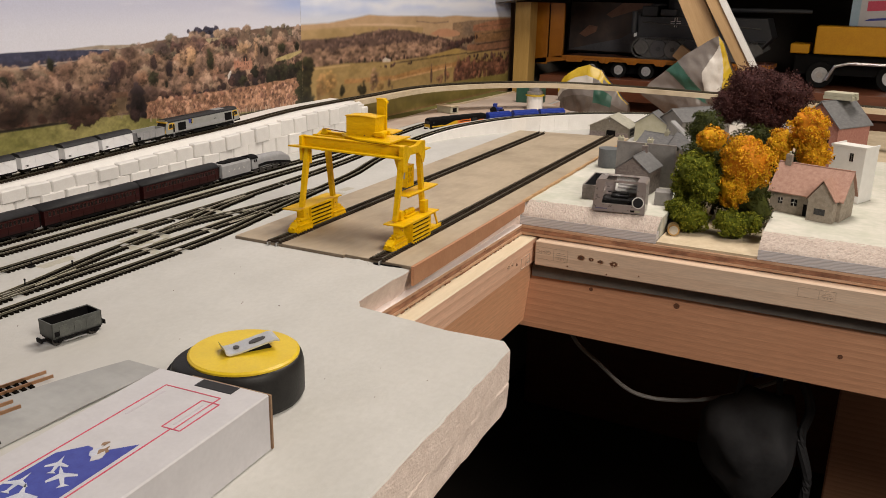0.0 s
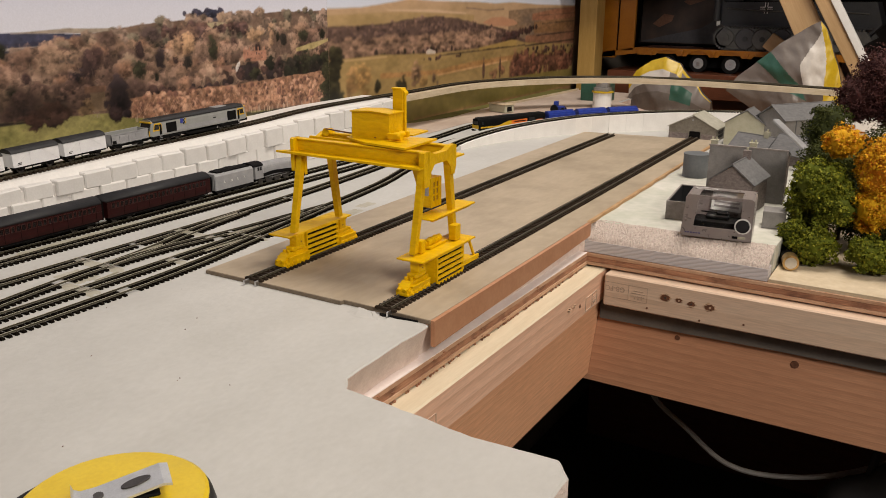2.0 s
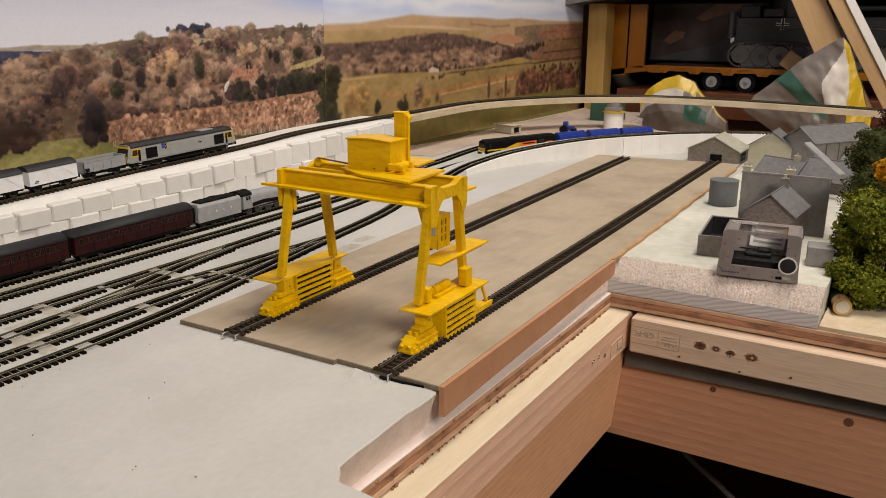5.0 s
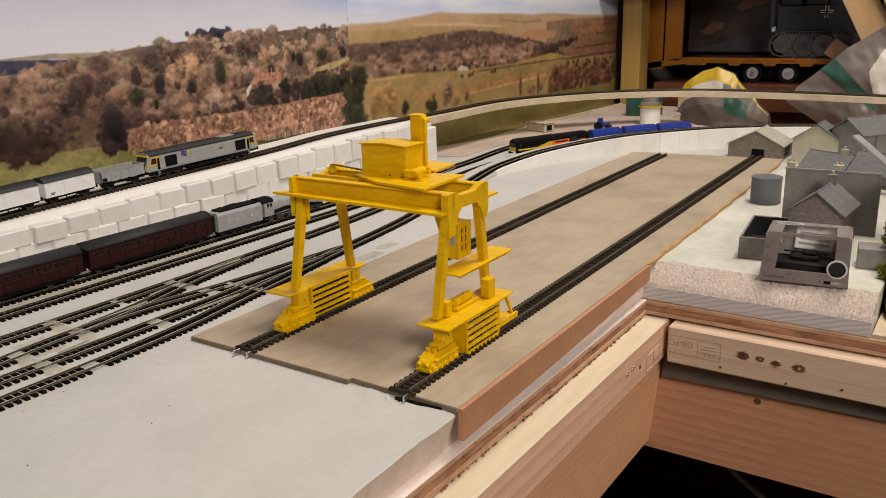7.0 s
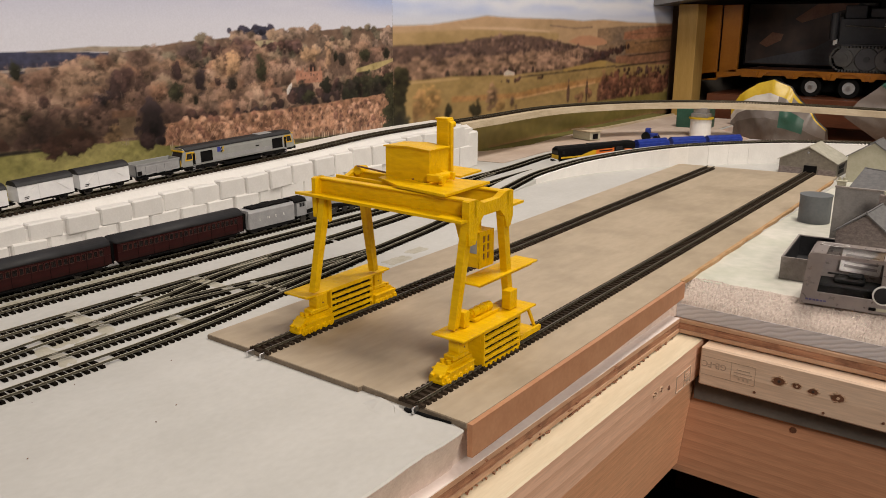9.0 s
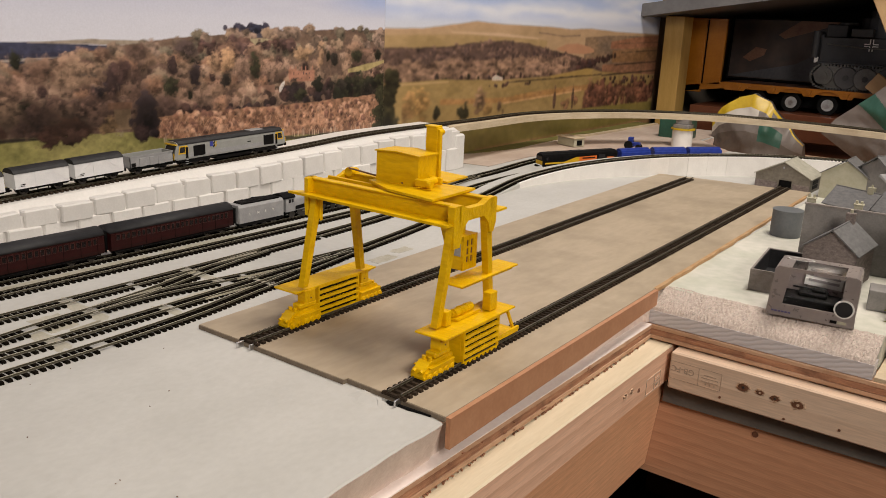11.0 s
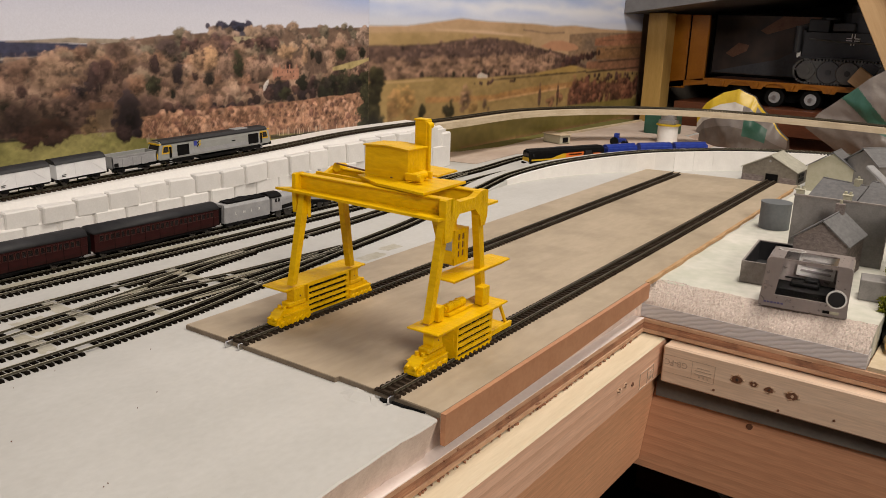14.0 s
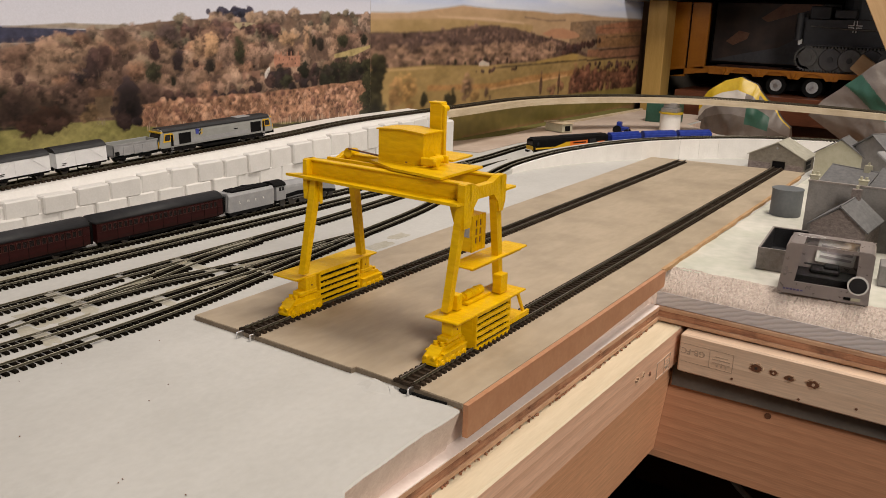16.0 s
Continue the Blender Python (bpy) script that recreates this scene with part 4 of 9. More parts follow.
PITCH = 0.0312
for k in range(46):
    y = -0.1075 + PITCH * k
    if y > 1.222:
        break
    top, mid, low_mid = block_top(y), course(y), course(y + PITCH / 2)
    block("block", (WALL_X - 0.0008 + rnd.uniform(-0.0018, 0.0018), y, (top + mid) / 2 + rnd.uniform(-0.0008, 0.0012)), (0.013, PITCH - rnd.uniform(0.0012, 0.0032), top - mid + 0.0014), retaining)
    block("block", (WALL_X - 0.0003 + rnd.uniform(-0.0018, 0.0018), y + PITCH / 2, low_mid / 2), (0.013, PITCH - rnd.uniform(0.0012, 0.0032), low_mid + 0.0010), retaining)
part("wall_core", B().loft([[(WALL_X - 0.0055, y, 0.0005), (WALL_X + 0.0034, y, 0.0005), (WALL_X + 0.0034, y, block_top(y) - 0.003), (WALL_X - 0.0055, y, block_top(y) - 0.002)] for y in ys]), M_BLOCK, retaining)
part("end_pier", B().span((-0.842, 1.225, -0.001), (-0.7712, 1.246, 0.0475), 0.002), M_BLOCK, retaining, "plain white end of the wall under the bridge")

# low retaining wall under the inner curve, its panels marked by thin joints
curve_wall = thing("curve_retaining_wall", "low white panelled wall under the curved track", "retaining wall", kind="structure")
line = [p for p in spline(INNER, 0.030) if p.y > 1.165 and p.x < -0.12]
for i, (p, q) in enumerate(zip(line, line[1:])):
    d = (q - p)
    d.z = 0
    n = Vector((d.y, -d.x, 0)).normalized()
    a, c = p + n * 0.0115, q + n * 0.0115
    g = d.normalized() * 0.00028
    lo = Vector((0, 0, 0))
    b = B().loft([[Vector((a.x, a.y, -0.0005)) + g, Vector((a.x, a.y, p.z + 0.0005)) + g, Vector((a.x, a.y, p.z + 0.0005)) + g - n * 0.012, Vector((a.x, a.y, -0.0005)) + g - n * 0.012],
                  [Vector((c.x, c.y, -0.0005)) - g, Vector((c.x, c.y, q.z + 0.0005)) - g, Vector((c.x, c.y, q.z + 0.0005)) - g - n * 0.012, Vector((c.x, c.y, -0.0005)) - g - n * 0.012]])
    part("panel", b, M_PANEL, curve_wall)
# foam ramp beneath both curves
ramp_line = spline([p for p in INNER if 1.05 < p[1]], 0.02)
rings = []
for i, p in enumerate(ramp_line):
    d = ramp_line[min(i + 1, len(ramp_line) - 1)] - ramp_line[max(i - 1, 0)]
    n = Vector((d.y, -d.x, 0)).normalized()
    z = Vector((0, 0, p.z - 0.0006))
    p = Vector((p.x, p.y, 0))
    rings.append([p + n * 0.0110 + z, p - n * 0.0240 + z, p - n * 0.0255 + z * 0.9, p - n * 0.0265 + Vector((0, 0, 0.0002)), p - n * 0.0265 - Vector((0, 0, 0.004)), p + n * 0.0110 - Vector((0, 0, 0.004))])
single("track_ramp", B().loft(rings), M_FOAM, "white foam ramp lifting the curved track", "foam board", "structure")
# beyond the curve: bare ply; green sheet and pale strip placed to fit the camera's view
slab_far = B().prism([(-0.8425, 1.262), (-0.752, 1.280), (-0.757, 1.40), (-0.746, 1.47), (-0.722, 1.53), (-0.685, 1.580), (-0.62, 1.630), (-0.56, 1.655), (-0.56, 1.735), (-0.646, 1.83), (-0.6465, 1.99), (-0.8425, 1.99)], "z", 0.0003, 0.0009)
single("bare_ply", slab_far, M_BAREPLY, "bare pinkish plywood behind the curved tracks", "plywood", "structure")
single("grass_mat", B().prism([(-0.8425, 1.335), (-0.830, 1.355), (-0.812, 1.45), (-0.818, 1.54), (-0.822, 1.653), (-0.810, 1.702), (-0.805, 1.818), (-0.799, 1.985), (-0.8425, 1.985)], "z", 0.0010, 0.0016), M_GRASS, "olive green sheet laid at the foot of the backdrop", "grass mat", "structure")
single("card_strip", B().prism([(-0.822, 1.650), (-0.810, 1.702), (-0.805, 1.818), (-0.799, 1.985), (-0.793, 1.985), (-0.799, 1.817), (-0.804, 1.701), (-0.816, 1.648)], "z", 0.0010, 0.0042), M_BRIDGE, "narrow pale strip edging the green sheet", "card strip", "structure")

# ---- printed backdrop: two landscape sheets on the left wall ----
WX = -0.8435
SEAM = 1.1535
rp = random.Random(11)


def lattice(y, z, cell_y, cell_z, seed):
    """Smooth value noise over the plane of the sheet, 0 to 1."""
    tab = np.random.RandomState(seed).rand(256, 256)
    u, v = y / cell_y, z / cell_z
    i, j = np.floor(u).astype(int), np.floor(v).astype(int)
    f, g = u - i, v - j
    f, g = f * f * (3 - 2 * f), g * g * (3 - 2 * g)
    a, b, c, d = tab[i % 256, j % 256], tab[(i + 1) % 256, j % 256], tab[i % 256, (j + 1) % 256], tab[(i + 1) % 256, (j + 1) % 256]
    return (a * (1 - f) + b * f) * (1 - g) + (c * (1 - f) + d * f) * g


def octaves(y, z, cell_y, cell_z, seed, n=4):
    s, w, k = 0.0, 0.0, 1.0
    for o in range(n):
        s = s + k * lattice(y, z, cell_y / 2 ** o, cell_z / 2 ** o, seed + o)
        w += k
        k *= 0.6
    return s / w


def ink_of(c, cast):
    """The press: a harder tone curve for the land than for the sky, and a cool cast."""
    lum = c.mean(1, keepdims=True)
    k = np.where(lum > 0.42, 1.0, np.clip(lum / 0.155, 0.1, 1.5) ** 0.35)
    return c * k * np.where(lum > 0.42, np.array((0.935, 0.955, 0.985)), np.array(cast))


class Print:
    """A printed landscape: ink laid on a fine grid of the sheet, from the sky down to the nearest bushes."""

    def __init__(self, ys, zs, seed, wide=1.0):
        self.ys, self.zs = ys, zs
        self.Y, self.Z = np.meshgrid(ys, zs)
        self.C = np.zeros(self.Y.shape + (3,))
        self.twig = octaves(self.Y, self.Z, 0.0040 * wide, 0.0046, seed, 3)
        self.leafy = octaves(self.Y, self.Z, 0.0120 * wide, 0.0120, seed + 20, 4)
        self.broad = octaves(self.Y, self.Z, 0.090, 0.040, seed + 40, 4)

    def blend(self, sl, alpha, colour):
        self.C[sl] = self.C[sl] * (1 - alpha[..., None]) + colour * alpha[..., None]

    def sky(self, stops, cloud, seed):
        c = np.stack([np.interp(self.Z, [s[0] for s in stops], [s[1][k] for s in stops]) for k in range(3)], -1)
        n = octaves(self.Y, self.Z, 0.30, 0.035, seed, 5)
        a = np.clip((n - 0.50) * 5, 0, 1) * cloud * np.clip((self.Z - 0.185) / 0.03, 0, 1)
        self.C[:] = c * (1 - a[..., None]) + np.array((0.88, 0.87, 0.90)) * a[..., None]

    def land(self, tops, bottoms, c1, c2, rough=0.001, soft=0.0012, grain=0.35):
        """A stretch of country between two outlines, mottled between two colours."""
        y = self.ys
        wob = rough * 2 * (octaves(y, y * 0 + tops[0][1] * 900, 0.02, 1.0, 77, 4) - 0.5)
        zt = np.interp(y, [p[0] for p in tops], [p[1] for p in tops]) + wob
        zb = np.interp(y, [p[0] for p in bottoms], [p[1] for p in bottoms])
        a = np.clip((zt[None, :] - self.Z) / soft + 0.5, 0, 1) * np.clip((self.Z - zb[None, :]) / soft + 0.5, 0, 1)
        a *= ((self.Y >= tops[0][0]) & (self.Y <= tops[-1][0]))
        t = np.clip((self.broad - 0.5) * 2.2 + 0.5 + (self.leafy - 0.5) * 0.8, 0, 1)[..., None]
        self.blend(Ellipsis, a, (np.array(c1) * (1 - t) + np.array(c2) * t) * (1 + grain * (self.twig[..., None] - 0.5) * 2))

    def tree(self, y, z, w, h, colour, ragged=0.55, soft=0.30, shade=0.55, grain=0.62, pointed=0.0):
        """One tree or bush about (y, z): a frayed crown, lit from above, darker at its foot."""
        i0, i1 = np.searchsorted(self.ys, (y - w * 0.75, y + w * 0.75))
        j0, j1 = np.searchsorted(self.zs, (z - h * 0.75, z + h * 0.75))
        if i1 - i0 < 2 or j1 - j0 < 2:
            return
        sl = (slice(j0, j1), slice(i0, i1))
        v = (self.Z[sl] - z) / (h * 0.5)
        u = (self.Y[sl] - y) / (w * 0.5 * np.clip(1 - pointed * 0.5 * (v + 1), 0.12, 1))
        r = np.sqrt(u * u + v * v)
        edge = 1 - r + ragged * (self.leafy[sl] - 0.5) * 1.6 + ragged * (self.twig[sl] - 0.5) * 1.5
        a = np.clip(edge / soft, 0, 1)
        tone = 1 + shade * v * 0.7 - 0.14 * u + grain * 1.3 * (self.twig[sl] - 0.5) * 2 + 0.5 * grain * (self.leafy[sl] - 0.5) * 2
        self.blend(sl, a, np.array(colour) * np.clip(tone, 0.15, 2.2)[..., None])

    def soften(self, times):
        """Blur the colours, in place of the lens's soft focus."""
        for _ in range(times):
            c = self.C
            c[:, 1:-1] = 0.25 * c[:, :-2] + 0.5 * c[:, 1:-1] + 0.25 * c[:, 2:]
            c[1:-1] = 0.25 * c[:-2] + 0.5 * c[1:-1] + 0.25 * c[2:]

    def trees(self, n, place, size, palette, tall=1.0, **how):
        for y, z in sorted((place() for _ in range(n)), key=lambda p: -p[1]):
            w = size * rp.uniform(0.6, 1.35)
            self.tree(y, z, w, w * tall * rp.uniform(0.8, 1.3), np.array(rp.choice(palette)) * rp.uniform(0.8, 1.2), **how)

    def posts(self, n, place, h, w, colour, lean=0.2, strong=0.8):
        """Thin upright strokes: stems, fence posts, reeds."""
        for _ in range(n):
            y, z = place()
            hh, d = h * rp.uniform(0.5, 1.3), rp.uniform(-lean, lean)
            i0, i1 = np.searchsorted(self.ys, (y - w - abs(d) * hh - 0.001, y + w + abs(d) * hh + 0.001))
            j0, j1 = np.searchsorted(self.zs, (z, z + hh))
            if i1 <= i0 or j1 <= j0:
                continue
            sl = (slice(j0, j1), slice(i0, i1))
            a = np.clip(1.3 - np.abs(self.Y[sl] - y - d * (self.Z[sl] - z)) / w, 0, 1) * strong
            self.blend(sl, a, np.array(colour) * rp.uniform(0.75, 1.25))

    def mesh(self, name, x, cast):
        nz, ny = self.Y.shape
        me = bpy.data.meshes.new(name)
        co = np.stack([np.full(self.Y.size, x), self.Y.ravel(), self.Z.ravel()], -1)
        k = np.arange((nz - 1) * (ny - 1))
        a = k // (ny - 1) * ny + k % (ny - 1)
        quads = np.stack([a, a + 1, a + ny + 1, a + ny], -1)
        me.vertices.add(len(co))
        me.vertices.foreach_set("co", co.ravel())
        me.loops.add(quads.size)
        me.loops.foreach_set("vertex_index", quads.ravel().astype(np.int32))
        me.polygons.add(len(quads))
        me.polygons.foreach_set("loop_start", (np.arange(len(quads)) * 4).astype(np.int32))
        me.update(calc_edges=True)
        ink = me.color_attributes.new("ink", "FLOAT_COLOR", "POINT")
        ink.data.foreach_set("color", np.concatenate([np.clip(ink_of(self.C.reshape(-1, 3), cast), 0.004, 0.95), np.ones((len(co), 1))], 1).ravel())
        return me


def print_mat(name):
    """Ink on satin paper, with a very fine printed grain and slightly uneven gloss."""
    m = bpy.data.materials.new(name)
    m.use_nodes = True
    N, L = m.node_tree.nodes, m.node_tree.links.new
    bs = N["Principled BSDF"]
    bs.inputs["Specular IOR Level"].default_value = 0.35
    at = N.new("ShaderNodeVertexColor")
    at.layer_name = "ink"
    tc, no = N.new("ShaderNodeTexCoord"), N.new("ShaderNodeTexNoise")
    L(tc.outputs["Object"], no.inputs["Vector"])
    no.inputs["Scale"].default_value, no.inputs["Detail"].default_value, no.inputs["Roughness"].default_value = 520, 4, 0.6
    mr, rr = N.new("ShaderNodeMapRange"), N.new("ShaderNodeMapRange")
    for n, a, b in ((mr, 0.96, 1.04), (rr, 0.38, 0.55)):
        n.inputs["From Min"].default_value, n.inputs["From Max"].default_value = 0.3, 0.7
        n.inputs["To Min"].default_value, n.inputs["To Max"].default_value = a, b
        L(no.outputs["Fac"], n.inputs[0])
    mx = N.new("ShaderNodeVectorMath")
    mx.operation = "SCALE"
    L(at.outputs["Color"], mx.inputs[0])
    L(mr.outputs[0], mx.inputs["Scale"])
    L(mx.outputs[0], bs.inputs["Base Color"])
    L(rr.outputs[0], bs.inputs["Roughness"])
    return m


M_INK = print_mat("printed_landscape")
WARM = [(0.19, 0.118, 0.076), (0.24, 0.155, 0.100), (0.16, 0.095, 0.064), (0.27, 0.180, 0.122), (0.22, 0.122, 0.074), (0.13, 0.080, 0.058), (0.18, 0.130, 0.086), (0.25, 0.158, 0.108), (0.11, 0.066, 0.050)]
HAZY = [(0.20, 0.142, 0.105), (0.24, 0.168, 0.122), (0.17, 0.140, 0.095), (0.31, 0.215, 0.14), (0.17, 0.12, 0.085)]
PLUM = [(0.060, 0.036, 0.032), (0.085, 0.048, 0.040), (0.10, 0.055, 0.042), (0.050, 0.034, 0.034)]
PINE = [(0.030, 0.030, 0.018), (0.048, 0.046, 0.024), (0.040, 0.032, 0.024)]
GOLD = [(0.33, 0.205, 0.12), (0.36, 0.22, 0.12), (0.31, 0.195, 0.11)]
heights = np.concatenate([np.linspace(-0.02, 0.036, 30), np.arange(0.037, 0.202, 0.00095), np.linspace(0.203, 0.30, 50), np.linspace(0.31, 0.62, 16)])


def sheet(name, label, y0, y1, x, pr, cast):
    t = thing(name, label, "backdrop poster", "backdrop sheets")
    part("paper", B().span((x - 0.0012, y0 + 0.002, -0.02), (x - 0.0001, y1 - 0.002, 0.62)), M_PAPER, t)
    part("print", pr.mesh("print", x, cast), M_INK, t)
    return t


# left sheet: a brown winter valley
P = Print(np.concatenate([np.linspace(-1.2, 0.30, 90), np.arange(0.301, SEAM - 0.0003, 0.00105), [SEAM]]), heights, 3, 1.5)
P.sky([(0.15, (0.75, 0.73, 0.78)), (0.19, (0.69, 0.68, 0.76)), (0.215, (0.58, 0.58, 0.70)), (0.25, (0.50, 0.52, 0.67)), (0.40, (0.42, 0.47, 0.66))], 0.35, 5)
P.blend(Ellipsis, 0.75 * np.clip((P.Y - 1.03) / 0.10, 0, 1) * np.clip((P.Z - 0.196) / 0.018, 0, 1), np.array((0.36, 0.46, 0.76)))
low = lambda z: [(-1.2, z), (SEAM, z)]
P.land([(-1.2, 0.172), (0.60, 0.167), (0.70, 0.167), (0.80, 0.162)], [(-1.2, 0.12), (0.80, 0.12)], (0.062, 0.066, 0.115), (0.085, 0.085, 0.125), 0.0008)
P.land([(-1.2, 0.157), (0.66, 0.157), (0.76, 0.160), (0.80, 0.158)], [(-1.2, 0.12), (0.80, 0.12)], (0.055, 0.056, 0.095), (0.085, 0.075, 0.095), 0.002)
P.land([(0.68, 0.1668), (0.74, 0.1698), (0.80, 0.168)], [(0.68, 0.1662), (0.80, 0.1635)], (0.30, 0.25, 0.19), (0.36, 0.30, 0.22), 0.0005)
P.land([(0.62, 0.1505), (0.72, 0.1545)], [(0.62, 0.1480), (0.72, 0.1535)], (0.34, 0.30, 0.26), (0.42, 0.38, 0.32), 0.0005)
SKY_L = [(-1.2, 0.146), (0.66, 0.146), (0.72, 0.155), (0.78, 0.165), (0.828, 0.170), (0.87, 0.174), (0.91, 0.176), (0.945, 0.174), (0.976, 0.180), (1.03, 0.182), (SEAM, 0.182)]
sky_l = lambda y: float(np.interp(y, [p[0] for p in SKY_L], [p[1] for p in SKY_L]))
P.land(SKY_L, low(-0.02), (0.16, 0.102, 0.072), (0.22, 0.146, 0.10), 0.002)
P.land([(0.895, 0.177), (0.955, 0.179)], [(0.895, 0.171), (0.955, 0.172)], (0.075, 0.07, 0.095), (0.10, 0.09, 0.11), 0.0006)
P.trees(40, lambda: (rp.uniform(0.908, 0.950), 0.180 + 0.004 * rp.random()), 0.009, [(0.045, 0.046, 0.072), (0.06, 0.055, 0.08)], 0.8)
P.tree(0.894, 0.182, 0.006, 0.006, (0.09, 0.085, 0.11))
P.trees(560, lambda: (lambda y: (y, sky_l(y) - rp.uniform(-0.001, 0.024)))(rp.uniform(-0.9, SEAM)), 0.0170, HAZY, 0.75, ragged=0.5)
P.land([(0.900, 0.1690), (0.945, 0.1710), (0.965, 0.169)], [(0.900, 0.1640), (0.965, 0.164)], (0.30, 0.25, 0.14), (0.38, 0.32, 0.19), 0.0008)
P.trees(60, lambda: (rp.uniform(0.86, 0.99), rp.uniform(0.158, 0.166)), 0.012, [(0.11, 0.065, 0.055), (0.15, 0.085, 0.065)])
for k in range(3):
    P.trees(300, lambda: (lambda y: (y, min(sky_l(y) - 0.006, rp.uniform(0.126 - 0.014 * k, 0.160 - 0.018 * k))))(rp.uniform(-0.9, SEAM)), 0.028 + 0.006 * k, WARM, 0.68, ragged=0.55, soft=0.45, shade=0.80)
    P.trees(24 - 4 * k, lambda: (rp.uniform(0.3, SEAM), rp.uniform(0.118 - 0.006 * k, 0.152 - 0.014 * k)), 0.013, PLUM + PINE[:1], 1.3, ragged=0.8, soft=0.4)
# trees that stand out of the wood
for y, z, w, h, c in ((0.879, 0.146, 0.020, 0.026, GOLD[0]), (0.896, 0.146, 0.022, 0.026, GOLD[1]), (1.007, 0.153, 0.034, 0.020, GOLD[2]), (1.038, 0.150, 0.014, 0.034, GOLD[0]), (0.715, 0.137, 0.050, 0.034, WARM[1]), (0.690, 0.141, 0.026, 0.022, WARM[2]),
                      (0.760, 0.128, 0.030, 0.034, PLUM[0]), (0.745, 0.120, 0.020, 0.024, PLUM[3]), (0.770, 0.138, 0.020, 0.026, PLUM[1]), (0.674, 0.111, 0.019, 0.018, PINE[1]), (0.696, 0.110, 0.022, 0.026, PLUM[3]), (0.852, 0.132, 0.018, 0.026, PLUM[3]),
                      (0.824, 0.124, 0.020, 0.022, PINE[1]), (0.826, 0.143, 0.014, 0.022, PLUM[0]), (0.934, 0.140, 0.020, 0.030, PINE[1]), (1.101, 0.150, 0.022, 0.017, PINE[1]), (1.060, 0.145, 0.018, 0.022, PINE[2]), (1.141, 0.151, 0.016, 0.014, PINE[0]),
                      (0.895, 0.126, 0.016, 0.022, PINE[2]), (0.905, 0.118, 0.026, 0.020, WARM[0]), (0.787, 0.158, 0.026, 0.020, (0.12, 0.075, 0.055)), (0.845, 0.160, 0.030, 0.022, (0.10, 0.068, 0.058))):
    P.tree(y, z, w, h, c, ragged=0.75, soft=0.40)
P.posts(320, lambda: (rp.uniform(0.3, SEAM), rp.uniform(0.10, 0.155)), 0.007, 0.0004, (0.30, 0.22, 0.15), 0.45, 0.20)
P.posts(260, lambda: (rp.uniform(0.3, SEAM), rp.uniform(0.10, 0.150)), 0.007, 0.0005, (0.075, 0.048, 0.036), 0.5, 0.32)
P.land([(1.085, 0.1345), (SEAM, 0.1445)], [(1.085, 0.1300), (1.12, 0.1315), (SEAM, 0.1410)], (0.36, 0.29, 0.12), (0.44, 0.35, 0.17), 0.0008)
P.land([(0.937, 0.1185), (0.963, 0.1200)], [(0.937, 0.111), (0.963, 0.111)], (0.27, 0.15, 0.10), (0.31, 0.18, 0.125), 0.0004)
# the big house with its chimneys, and the white cottage
brick = ((0.33, 0.155, 0.095), (0.38, 0.19, 0.12))
P.land([(0.985, 0.1345), (1.026, 0.1345)], [(0.985, 0.122), (1.026, 0.122)], *brick, 0.0002)
P.land([(0.984, 0.1365), (0.996, 0.1365)], [(0.984, 0.126), (0.996, 0.126)], *brick, 0.0002)
for y in (0.986, 0.994, 1.004, 1.010, 1.022):
    P.land([(y, 0.1395), (y + 0.0022, 0.1395)], [(y, 0.134), (y + 0.0022, 0.134)], *brick, 0.0001)
P.posts(14, lambda: (rp.uniform(0.988, 1.024), rp.choice([0.1245, 0.1295])), 0.0030, 0.0008, (0.10, 0.07, 0.06), 0.0)
P.land([(0.9690, 0.1160), (0.9735, 0.1215), (0.9775, 0.1235)], [(0.9690, 0.111), (0.9735, 0.111), (0.9775, 0.1195)], (0.66, 0.60, 0.54), (0.72, 0.66, 0.60), 0.0002)
P.trees(60, lambda: (rp.uniform(0.975, 1.15), rp.uniform(0.098, 0.116) + 0.06 * 0), 0.018, PLUM + PINE, 0.95, ragged=0.7)
P.trees(16, lambda: (rp.uniform(1.06, 1.14), rp.uniform(0.100, 0.118)), 0.022, PINE, 1.0, ragged=0.7)
P.trees(24, lambda: (rp.uniform(0.90, 0.965), rp.uniform(0.098, 0.112)), 0.014, WARM, 1.0)
P.trees(22, lambda: (rp.uniform(0.83, 0.96), rp.uniform(0.094, 0.102)), 0.012, PLUM, 0.8)
# foot of the wood, the meadow, the reed bed
P.trees(120, lambda: (rp.uniform(-0.9, 0.80), rp.uniform(0.088, 0.112)), 0.030, [(0.15, 0.090, 0.064), (0.11, 0.064, 0.048), (0.18, 0.112, 0.076), (0.085, 0.05, 0.04)], 0.95, ragged=0.7, soft=0.4)
P.trees(30, lambda: (rp.uniform(-0.9, 0.70), rp.uniform(0.085, 0.092)), 0.022, [(0.15, 0.075, 0.05), (0.11, 0.06, 0.045)], 0.8)
P.land([(-1.2, 0.0865), (0.55, 0.0850), (0.66, 0.0840), (0.74, 0.0825), (0.80, 0.0800), (0.88, 0.066), (SEAM, 0.050)], low(-0.02), (0.17, 0.165, 0.045), (0.27, 0.24, 0.085), 0.0012, grain=0.35)
P.land([(-1.2, 0.086), (0.66, 0.0845), (0.69, 0.083)], [(-1.2, 0.082), (0.69, 0.0815)], (0.030, 0.026, 0.020), (0.055, 0.042, 0.03), 0.0012)
P.land([(0.800, 0.092), (0.86, 0.096), (0.957, 0.0945), (1.06, 0.0985), (1.145, 0.0995)], [(0.800, 0.073), (0.86, 0.066), (0.97, 0.060), (1.145, 0.0570)], (0.21, 0.105, 0.060), (0.39, 0.215, 0.125), 0.0026, grain=0.7)
